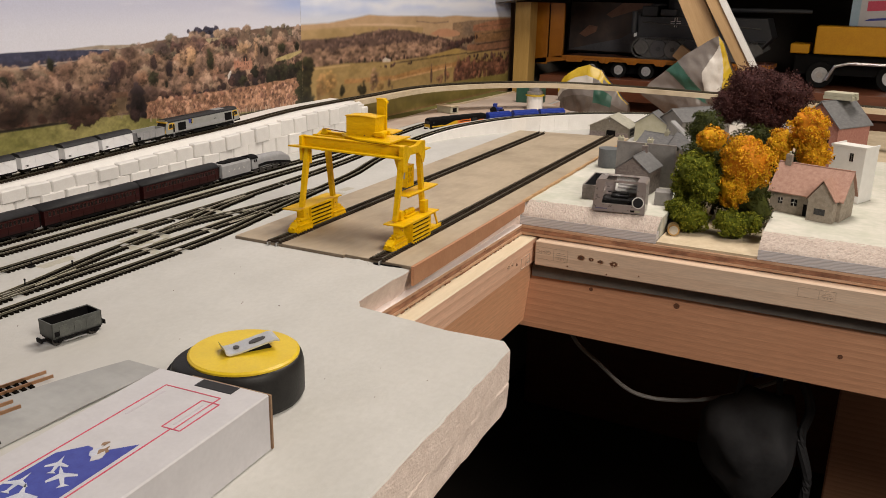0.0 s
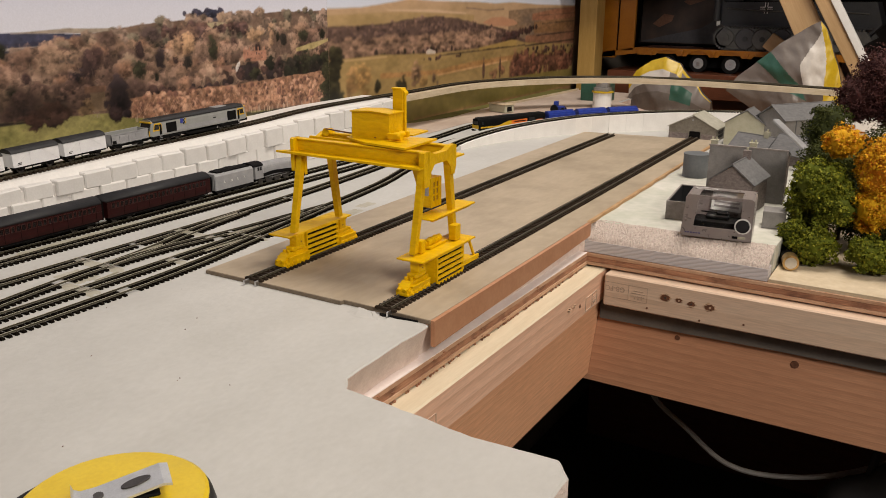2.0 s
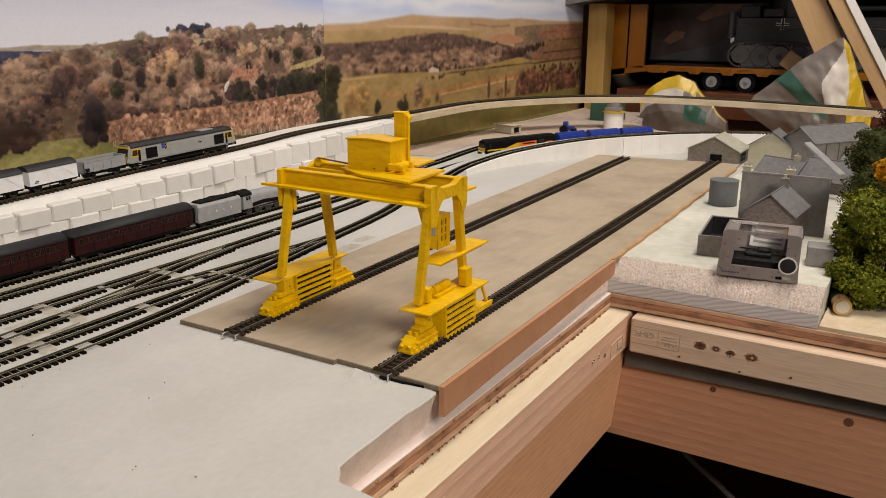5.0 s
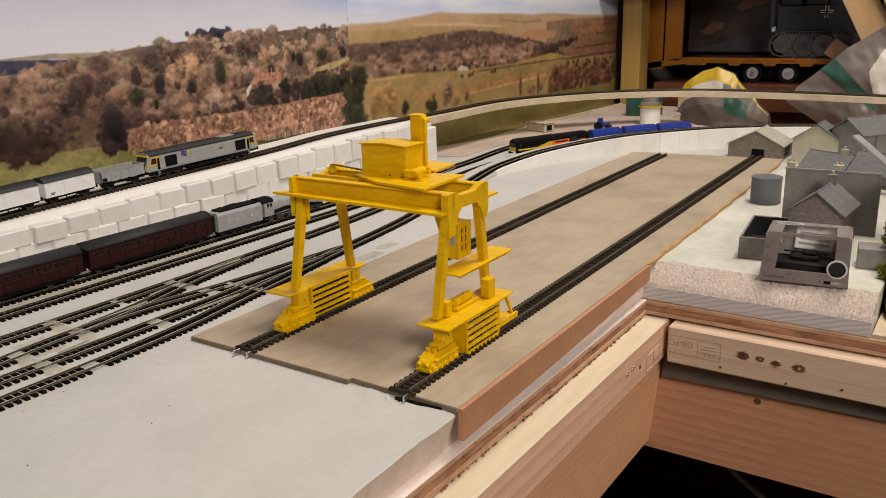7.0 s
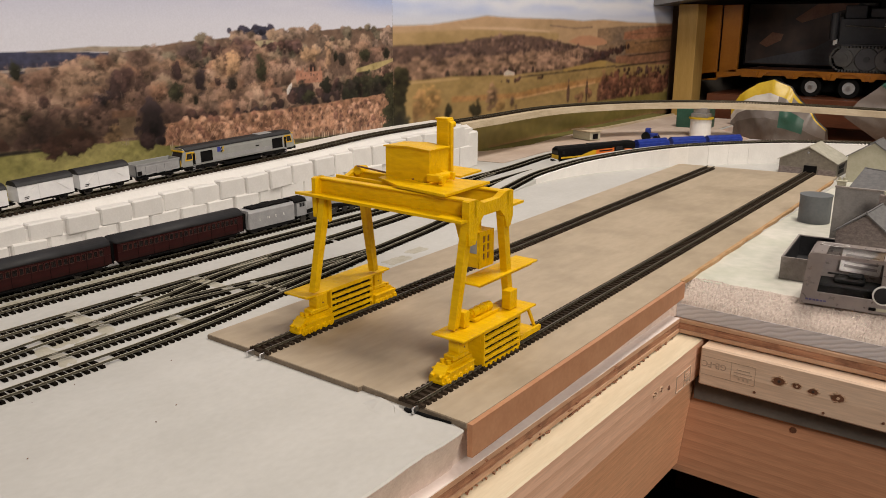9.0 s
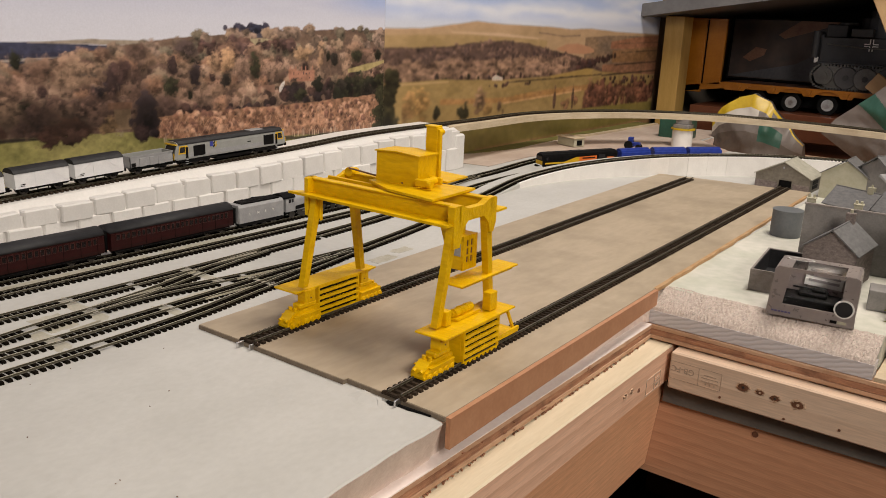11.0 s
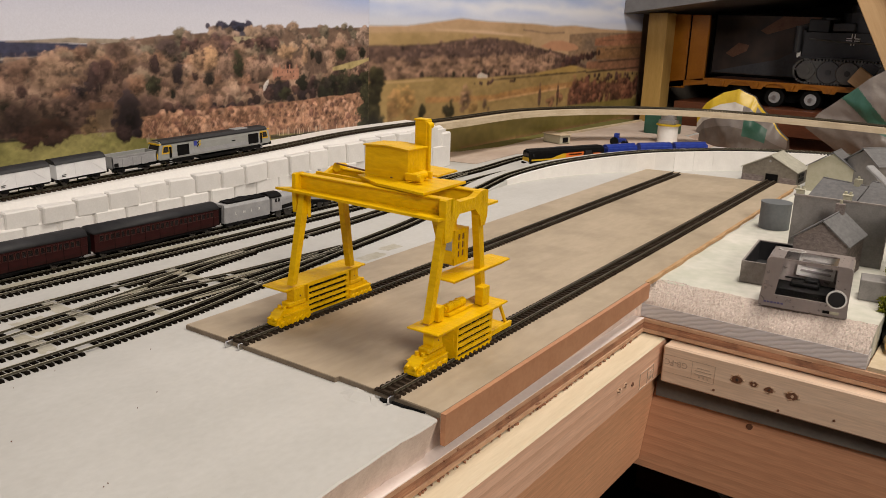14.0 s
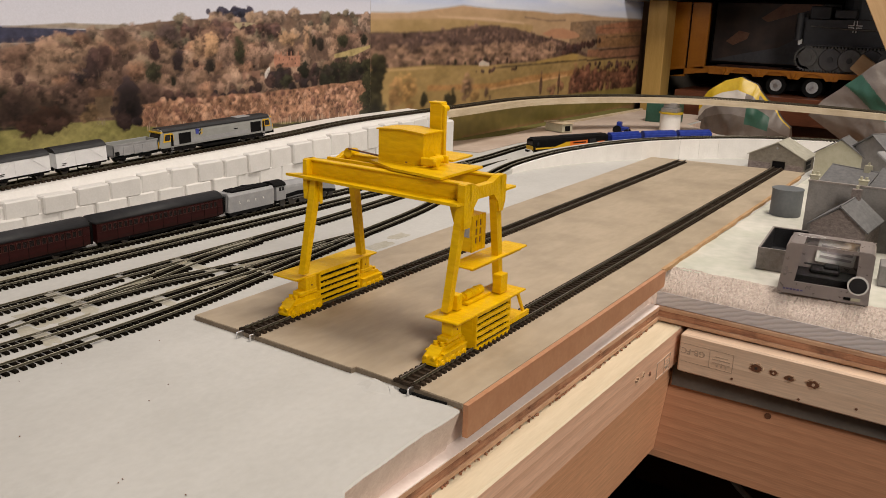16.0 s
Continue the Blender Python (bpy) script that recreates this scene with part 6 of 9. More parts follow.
    part("cable_rod", B().cyl((-0.0505, 0.0890, 0.1030), (0.0050, 0.0780, 0.1024), 0.0006, n=8), M_KNOT, tr, "thin bare brass rod")
    cab = part("hoist_house", B().prism([(-0.0170, 0.1010), (0.0165, 0.1010), (0.0165, 0.1208), (-0.0170, 0.1208)], "y", 0.0778, 0.0962), Y, t)
    part("roof", B().prism([(-0.0180, 0.1202), (0.0000, 0.1212), (0.0175, 0.1202), (0.0175, 0.1210), (0.0000, 0.1221), (-0.0180, 0.1210)], "y", 0.0768, 0.0972), Y, cab)
    tw = part("hoist_tower", B().span((0.0060, 0.0985, 0.0994), (0.0150, 0.1045, 0.1365), 0.0004), Y, t)
    part("sheave", B().cyl((0.0150, 0.0990, 0.1335), (0.0150, 0.1040, 0.1335), 0.0020, n=14), Y, tw)
    part("front_rib", B().span((0.0150, 0.0990, 0.0994), (0.0170, 0.1015, 0.1330), 0.0003), Y, tw)
    part("cap", B().span((0.0054, 0.0980, 0.1363), (0.0142, 0.1050, 0.1374), 0.0003), Y, tw)
    wi = part("winch", B().cyl((0.0220, 0.0760, 0.1052), (0.0220, 0.0880, 0.1052), 0.0026, n=14), Y, t)
    part("winch_frame", B().span((0.0170, 0.0740, 0.1030), (0.0270, 0.0765, 0.1075), 0.0005).span((0.0170, 0.0880, 0.1030), (0.0270, 0.0900, 0.1075), 0.0005), Y, wi)
    part("gear", B().cyl((0.0265, 0.0755, 0.1050), (0.0290, 0.0755, 0.1050), 0.0024, n=12), Y, wi)
    part("access_plate", B().prism([(-0.0040, 0.1012), (0.0225, 0.1012), (0.0205, 0.1270), (-0.0060, 0.1290)], "z", 0.1016, 0.1028), Y, tr)
    # operator's cab hanging under the beams: frame with openings, pane behind
    x0, x1, y0, y1, z0, z1 = 0.0400, 0.0505, 0.0815, 0.0965, 0.0535, 0.0755
    oc = part("operator_cab", B().span((x0, y0, z0), (x1 - 0.0012, y1, z1), 0.0004), Y, t)
    part("dark_interior", B().span((x1 - 0.0013, y0 + 0.0008, z0 + 0.001), (x1 - 0.0010, y1 - 0.0008, z1 - 0.001)), M_KNOT, oc, "dark window openings")
    for ya, yb in ((y0, y0 + 0.0035), (y0 + 0.0065, y0 + 0.0080), (y0 + 0.0110, y1)):
        part("mullion", B().span((x1 - 0.0012, ya, z0), (x1, yb, z1)), Y, oc)
    for za, zb in ((z0, z0 + 0.0045), (z0 + 0.0085, z0 + 0.0096), (z0 + 0.0138, z0 + 0.0149), (z0 + 0.0190, z1)):
        part("rail", B().span((x1 - 0.0013, y0, za), (x1 - 0.0003, y1, zb)), Y, oc)
    part("front_window", B().span((x0 + 0.0025, y0 - 0.0004, z0 + 0.009), (x0 + 0.0085, y0 + 0.0002, z1 - 0.005)), M_LIGHTGREY, oc, "pale unpainted opening")
    part("hanger", B().span((x0 + 0.002, y0 + 0.003, z1 - 0.0002), (x0 + 0.006, y0 + 0.008, 0.0905)), Y, oc)
    return t


crane()

# ---- trains ----
RAILTOP = 0.0030


def bogie_unit(parent, y, n, pitch, w=0.0145, r=0.0036, name="bogie"):
    """A dark bogie frame with its wheels and axle boxes."""
    L = pitch * (n - 1) + 0.006
    b = B().span((-w / 2, y - L / 2, 0.0030), (w / 2, y + L / 2, 0.0056), 0.0004)
    for k in range(n):
        yy = y + (k - (n - 1) / 2) * pitch
        for s in (-1, 1):
            b.box((s * (w / 2 + 0.0002), yy, 0.0040), (0.0012, 0.0022, 0.0022))
    o = part(name, b, M_BLACK, parent)
    for k in range(n):
        yy = y + (k - (n - 1) / 2) * pitch
        part("wheelset", B().cyl((-0.0049, yy, r), (-0.0037, yy, r), r, n=16).cyl((0.0037, yy, r), (0.0049, yy, r), r, n=16).cyl((-0.0055, yy, r), (0.0055, yy, r), 0.0007, n=6), M_WHEEL, o)
    return o


def coupling(parent, y, s):
    part("coupling", B().span((-0.0016, min(y, y + s * 0.005), 0.0042), (0.0016, max(y, y + s * 0.005), 0.0056)).span((-0.0030, y + s * 0.0046, 0.0042), (0.0030, y + s * 0.0058, 0.0072)), M_BLACK, parent)


def diesel_grey(m):
    t = thing("diesel_locomotive", "two-tone grey model diesel locomotive with yellow cab ends", "locomotive", "trains on the layout", m)
    L, w = 0.0720, 0.0090
    prof = [(w * 0.96, 0.0072), (w, 0.0085), (w, 0.0190), (w * 0.93, 0.0222), (0.0060, 0.0243), (0.0, 0.0248)]
    rings = []
    for y, zc, k in ((-L, 0.0, 0.90), (-L + 0.004, 0.0, 1.0), (L - 0.004, 0.0, 1.0), (L, 0.0, 0.90)):
        ring = [(x * k, z) for x, z in prof] + [(-x * k, z) for x, z in reversed(prof[:-1])]
        rings.append([(x, y, z) for x, z in ring])
    rings[0] = [(x, y + max(0, (z - 0.0140)) * 0.45, min(z, 0.0232)) for x, y, z in rings[0]]
    rings[3] = [(x, y - max(0, (z - 0.0140)) * 0.45, min(z, 0.0232)) for x, y, z in rings[3]]
    body = part("body", B().loft(rings), M_GREY, t)
    for s in (-1, 1):
        part("lower_side_band", B().span((s * w, -L + 0.014, 0.0088), (s * (w + 0.0002), L - 0.014, 0.0130)), M_LIGHTGREY, body, "lighter grey band along the lower side")
        for y0, y1 in ((-0.0500, -0.0360), (0.0400, 0.0540)):
            part("side_grille", B().span((s * w, y0, 0.0092), (s * (w + 0.0004), y1, 0.0196), 0.0001), M_BLACK, body, "black louvred side grille")
        for e in (-1, 1):
            part("yellow_cab_side", B().prism([(e * (L - 0.0042), 0.0128), (e * (L - 0.0062), 0.0208), (e * (L - 0.0150), 0.0208), (e * (L - 0.0150), 0.0196), (e * (L - 0.0160), 0.0196), (e * (L - 0.0160), 0.0128)], "x", s * w, s * (w + 0.0002)), M_TOYYELLOW, body, "yellow surround of the cab window")
            part("cab_window", B().prism([(e * (L - 0.0055), 0.0142), (e * (L - 0.0068), 0.0196), (e * (L - 0.0120), 0.0196), (e * (L - 0.0120), 0.0142)], "x", s * w, s * (w + 0.0004)), M_GLASSDARK, body)
            part("cab_door", B().span((s * w, min(e * (L - 0.0155), e * (L - 0.0128)), 0.0085), (s * (w + 0.0004), max(e * (L - 0.0155), e * (L - 0.0128)), 0.0192)), M_BLACK, body)
            for k in range(3):
                part("step", B().span((s * (w - 0.001), e * (L - 0.0140) - 0.0014, 0.0028 + 0.0018 * k), (s * (w + 0.0004), e * (L - 0.0140) + 0.0014, 0.0033 + 0.0018 * k)), M_LIGHTGREY, body)
        # sector emblem: blue square and yellow chevrons
        part("emblem", B().span((s * w, -0.0300, 0.0165), (s * (w + 0.00035), -0.0262, 0.0212)), M_PRINTBLUE, body)
        for k in range(4):
            y0, z0 = -0.0262 + 0.0022 * (k % 2), 0.0150 + 0.0030 * (k // 2)
            part("chevron", B().prism([(y0, z0), (y0 + 0.0022, z0 + 0.0018), (y0 + 0.0022, z0 + 0.0032), (y0, z0 + 0.0014)], "x", s * w, s * (w + 0.0004)), M_BAGYELLOW if k % 2 else M_BLACK, body)
        part("name_plate", B().span((s * w, 0.0180, 0.0150), (s * (w + 0.0003), 0.0225, 0.0160)), M_BLACK, body)
    part("roof", B().prism([(-0.0089, 0.0216), (-0.0086, 0.0228), (-0.0060, 0.0251), (0.0060, 0.0251), (0.0086, 0.0228), (0.0089, 0.0216)], "y", -L + 0.0052, L - 0.0052), M_DARKGREY, body, "dark grey roof")
    part("roof_fan", B().span((-0.0050, 0.0260, 0.0248), (0.0050, 0.0440, 0.0258), 0.0004), M_LIGHTGREY, body, "pale grey radiator fan grille")
    part("roof_panel", B().span((-0.0040, -0.0300, 0.0248), (0.0040, -0.0140, 0.0255), 0.0003), M_DARKGREY, body)
    for s, y in ((-1, -L), (1, L)):
        part("yellow_end", B().span((-0.0079, y - 0.0003 if s < 0 else y - 0.0004, 0.0078), (0.0079, y + 0.0004 if s < 0 else y + 0.0003, 0.0140)), M_TOYYELLOW, body, "yellow cab front")
        part("windscreen", B().prism([(y - s * 0.0001, 0.0148), (y - s * 0.0032, 0.0212), (y - s * 0.0036, 0.0212), (y - s * 0.0006, 0.0148)] if True else [], "x", -0.0068, 0.0068), M_GLASSDARK, body)
        part("yellow_surround", B().span((-0.0084, y - s * 0.0048, 0.0214), (0.0084, y - s * 0.0020, 0.0226)), M_TOYYELLOW, body)
        part("buffer_beam", B().span((-0.0085, y - s * 0.0015, 0.0052), (0.0085, y + s * 0.0006, 0.0080)), M_BLACK, body)
        coupling(t, y, s)
    part("underframe", B().span((-0.0084, -L + 0.004, 0.0052), (0.0084, L - 0.004, 0.0086)), M_BLACK, t)
    part("fuel_tank", B().span((-0.0084, -0.0220, 0.0020), (0.0084, 0.0240, 0.0075), 0.0010), M_BLACK, t)
    bogie_unit(t, -0.0450, 3, 0.0125, 0.0160)
    bogie_unit(t, 0.0450, 3, 0.0125, 0.0160)
    return t


def goods_van(m, label):
    t = thing("goods_van", label, "railway van", "trains on the layout", m)
    L, w = 0.0235, 0.0088
    body = part("body", B().prism([(w, 0.0066), (w, 0.0195), (0.0050, 0.0222), (0, 0.0230), (-0.0050, 0.0222), (-w, 0.0195), (-w, 0.0066)], "y", -L, L), M_WAGONWHITE, t)
    roof = [(w + 0.0004, 0.0193)] + [(w * math.cos(a), 0.0193 + 0.0044 * math.sin(a)) for a in np.linspace(0.25, math.pi - 0.25, 9)] + [(-w - 0.0004, 0.0193)]
    part("roof", B().prism(roof, "y", -L - 0.0004, L + 0.0004), M_DARKGREY, t, "dark grey arched roof")
    for s in (-1, 1):
        part("door", B().span((s * w, -0.0062, 0.0070), (s * (w + 0.0003), 0.0062, 0.0190)), M_WAGONWHITE, body)
        part("diagonal_brace", B().prism([(0.0080, 0.0185), (0.0086, 0.0185), (0.0228, 0.0072), (0.0220, 0.0072)], "x", s * w, s * (w + 0.0003)), M_WAGONWHITE, body)
        part("diagonal_brace", B().prism([(-0.0080, 0.0185), (-0.0086, 0.0185), (-0.0228, 0.0072), (-0.0220, 0.0072)], "x", s * w, s * (w + 0.0003)), M_WAGONWHITE, body)
        part("printed_mark", B().span((s * w, -0.0190, 0.0098), (s * (w + 0.0003), -0.0150, 0.0104)).span((s * w, -0.0190, 0.0085), (s * (w + 0.0003), -0.0158, 0.0090)), M_BLACK, body)
        part("solebar", B().span((s * 0.0062, -L + 0.001, 0.0050), (s * 0.0085, L - 0.001, 0.0066)), M_BLACK, t)
        part("brake_gear", B().span((s * 0.0072, -0.0050, 0.0030), (s * 0.0080, 0.0050, 0.0036)).span((s * 0.0072, -0.0050, 0.0030), (s * 0.0080, -0.0043, 0.0052)).span((s * 0.0072, 0.0043, 0.0030), (s * 0.0080, 0.0050, 0.0052)), M_BLACK, t)
        coupling(t, s * L, s)
    for y in (-0.0150, 0.0150):
        bogie_unit(t, y, 1, 0.006, 0.0150, name="axle_guard")
    return t


def mineral_wagon(m, label, body_mat, kind="mineral_wagon", L=0.0220, inner=M_BLACK):
    t = thing(kind, label, "railway wagon", "trains on the layout", m)
    w, z0, z1 = 0.0086, 0.0066, 0.0178
    b = B().span((-w, -L, z0), (w, L, z0 + 0.0012))
    b.span((-w, -L, z0), (-w + 0.0008, L, z1)).span((w - 0.0008, -L, z0), (w, L, z1)).span((-w, -L, z0), (w, -L + 0.0008, z1)).span((-w, L - 0.0008, z0), (w, L, z1))
    body = part("body", b, body_mat, t)
    part("floor_inside", B().span((-w + 0.0008, -L + 0.0008, z0 + 0.0012), (w - 0.0008, L - 0.0008, z0 + 0.0016)), inner, body)
    lining = B()
    for s in (-1, 1):
        lining.span((s * (w - 0.0008), -L + 0.0008, z0 + 0.0016), (s * (w - 0.0011), L - 0.0008, z1 - 0.0002))
        lining.span((-w + 0.0011, s * (L - 0.0008), z0 + 0.0016), (w - 0.0011, s * (L - 0.0011), z1 - 0.0002))
    part("lining", lining, inner, body)
    part("top_rim", B().span((-w - 0.0003, -L, z1 - 0.0010), (-w, L, z1 + 0.0002)).span((w, -L, z1 - 0.0010), (w + 0.0003, L, z1 + 0.0002)), body_mat, body)
    for s in (-1, 1):
        for y0, y1 in ((-0.0135, -0.0065), (-0.0025, 0.0025), (0.0065, 0.0135)):
            part("side_door", B().span((s * w, y0, z0 + 0.0008), (s * (w + 0.0004), y1, z1 - 0.0025), 0.0001), body_mat, body)
        part("number_panel", B().span((s * w, -L + 0.0015, z0 + 0.0015), (s * (w + 0.0003), -L + 0.0058, z0 + 0.0050)), M_BLACK, body)
        part("solebar", B().span((s * 0.0062, -L + 0.001, 0.0048), (s * 0.0082, L - 0.001, 0.0066)), M_BLACK, t)
        part("brake_lever", B().span((s * 0.0082, -0.0100, 0.0030), (s * 0.0087, 0.0060, 0.0036)), M_LIGHTGREY, t)
        coupling(t, s * L, s)
    for y in (-0.0135, 0.0135):
        bogie_unit(t, y, 1, 0.006, 0.0150, name="axle_guard")
    return t


def coach(m, label):
    t = thing("passenger_coach", label, "railway coach", "trains on the layout", m)
    L, w = 0.0620, 0.0092
    prof = [(w * 0.93, 0.0062), (w, 0.0090), (w, 0.0200), (w * 0.97, 0.0212)]
    ring = prof + [(-x, z) for x, z in reversed(prof)]
    body = part("body", B().prism(ring, "y", -L, L), M_MAROON, t)
    roof = [(w * 1.02 * math.cos(a), 0.0210 + 0.0058 * math.sin(a)) for a in np.linspace(0, math.pi, 13)]
    part("roof", B().prism(roof, "y", -L - 0.0003, L + 0.0003), M_DARKGREY, t, "dark grey arched roof", True)
    for s in (-1, 1):
        part("waist_moulding", B().span((s * w, -L, 0.0138), (s * (w + 0.0002), L, 0.0142)), M_MAROON, body)
        part("cantrail", B().span((s * w, -L, 0.0196), (s * (w + 0.0003), L, 0.0201)), M_MAROON, body)
        k = 0
        y = -L + 0.0045
        while y < L - 0.006:
            wide = 0.0028 if k % 3 else 0.0036
            win = part("window", B().span((s * w, y, 0.0148), (s * (w + 0.0002), y + wide, 0.0192)), M_COACHGLASS, body)
            e = 0.00035
            part("window_frame", B().span((s * w, y - e, 0.0148 - e), (s * (w + 0.00035), y, 0.0192 + e)).span((s * w, y + wide, 0.0148 - e), (s * (w + 0.00035), y + wide + e, 0.0192 + e)).span((s * w, y, 0.0148 - e), (s * (w + 0.00035), y + wide, 0.0148)).span((s * w, y, 0.0192), (s * (w + 0.00035), y + wide, 0.0192 + e)), M_MAROONTRIM, win)
            if k % 3 == 2:
                part("door_line", B().span((s * w, y + wide + 0.0006, 0.0068), (s * (w + 0.00025), y + wide + 0.0009, 0.0195)), M_BLACK, body)
            y += wide + 0.0017
            k += 1
        part("footboard", B().span((s * 0.0088, -L + 0.004, 0.0046), (s * 0.0096, L - 0.004, 0.0050)), M_BLACK, t)
        part("gangway", B().span((-0.0040, min(s * L, s * (L + 0.0020)), 0.0070), (0.0040, max(s * L, s * (L + 0.0020)), 0.0210), 0.0003), M_BLACK, t)
        coupling(t, s * L, s)
        bogie_unit(t, s * 0.0440, 2, 0.0165, 0.0150)
    part("underframe", B().span((-0.0080, -L + 0.003, 0.0050), (0.0080, L - 0.003, 0.0066)), M_BLACK, t)
    part("truss_frame", B().span((-0.0076, -0.0300, 0.0034), (0.0076, 0.0300, 0.0052)), M_BLACK, t)
    part("battery_box", B().span((-0.0078, -0.0120, 0.0026), (0.0078, 0.0060, 0.0052), 0.0004), M_BLACK, t)
    return t


def steam_tender(m):
    t = thing("steam_tender", "pale grey model tender with coal and four raised letters", "railway tender", "trains on the layout", m)
    L, w = 0.0275, 0.0090
    body = part("body", B().prism([(w, 0.0058), (w, 0.0205), (w - 0.0018, 0.0228), (-w + 0.0018, 0.0228), (-w, 0.0205), (-w, 0.0058)], "y", -L, L), M_LIGHTGREY, t)
    coal = B().span((-0.0062, -L + 0.006, 0.0224), (0.0062, L - 0.003, 0.0244))
    bmesh.ops.subdivide_edges(coal.bm, edges=list(coal.bm.edges), cuts=9, use_grid_fill=True)
    wobble(coal, 0.0014, 700)
    part("coal", coal, M_BLACK, body, "black coal load")
    for s in (-1, 1):
        part("lower_frame", B().span((s * 0.0070, -L + 0.001, 0.0028), (s * 0.0088, L - 0.001, 0.0062)), M_BLACK, t)
        for k in range(4):
            cu = bpy.data.curves.new("letter", "FONT")
            cu.body, cu.size, cu.extrude = "LNER"[k], 0.0034, 0.0001
            cu.materials.append(M_WHITE)
            o = new("lettering", cu)
            o.parent = body
            y = -0.0155 + 0.0095 * k
            o.matrix_local = Matrix.Translation((s * (w + 0.0001), y if s > 0 else -y, 0.0125)) @ pose(0, 0, 0, 90, 0, 90 * s)
    part("gangway", B().span((-0.0040, -L - 0.0024, 0.0060), (0.0040, -L, 0.0205), 0.0003), M_BLACK, t)
    part("end_ladder", B().span((0.0058, -L - 0.0008, 0.0060), (0.0064, -L, 0.0220)).span((0.0080, -L - 0.0008, 0.0060), (0.0086, -L, 0.0220)), M_LIGHTGREY, t)
    coupling(t, -L, -1)
    for k in range(4):
        bogie_unit(t, -0.0180 + 0.0120 * k, 1, 0.006, 0.0130, 0.0038, name="axle_guard")
    return t


def streamliner(m):
    t = thing("steam_locomotive", "pale grey streamlined model steam locomotive", "locomotive", "trains on the layout", m)
    rings = []
    for y, w, zt, zb in ((0.0, 0.0090, 0.0240, 0.0075), (0.0120, 0.0090, 0.0245, 0.0075), (0.0140, 0.0078, 0.0232, 0.0075), (0.0550, 0.0076, 0.0222, 0.0078), (0.0720, 0.0074, 0.0200, 0.0075), (0.0820, 0.0070, 0.0150, 0.0070), (0.0860, 0.0062, 0.0090, 0.0062)):
        n = 9
        ring = [(w, y, zb)] + [(w * math.cos(a), y, zt - (zt - zb) * 0.35 + (zt - zb) * 0.35 * math.sin(a)) for a in np.linspace(0, math.pi, n)] + [(-w, y, zb)]
        rings.append(ring)
    body = part("casing", B().loft(rings), M_LIGHTGREY, t)
    part("cab_roof", B().prism([(0.0092 * math.cos(a), 0.0210 + 0.0044 * math.sin(a)) for a in np.linspace(0, math.pi, 11)], "y", -0.0030, 0.0125), M_BLACK, t, "black cab roof")
    for s in (-1, 1):
        for y in (0.0035, 0.0072):
            part("cab_window", B().span((s * 0.0090, y, 0.0165), (s * 0.0093, y + 0.0026, 0.0200)), M_GLASSDARK, body)
        part("valance", B().prism([(0.0010, 0.0075), (0.0300, 0.0092), (0.0560, 0.0075), (0.0840, 0.0040), (0.0840, 0.0065), (0.0560, 0.0110), (0.0300, 0.0130), (0.0010, 0.0110)], "x", s * 0.0074, s * 0.0084), M_BLACK, body, "black swept side valance")
        part("connecting_rod", B().span((s * 0.0064, 0.0240, 0.0050), (s * 0.0070, 0.0530, 0.0058)), M_STEEL, t)
    for y, r in ((0.0240, 0.0062), (0.0380, 0.0062), (0.0520, 0.0062), (0.0105, 0.0036), (0.0690, 0.0034), (0.0790, 0.0034)):
        part("wheelset", B().cyl((-0.0062, y, r), (-0.0044, y, r), r, n=20).cyl((0.0044, y, r), (0.0062, y, r), r, n=20), M_WHEEL, t)
    part("underframe", B().span((-0.0055, 0.0020, 0.0040), (0.0055, 0.0800, 0.0085)), M_BLACK, t)
    return t


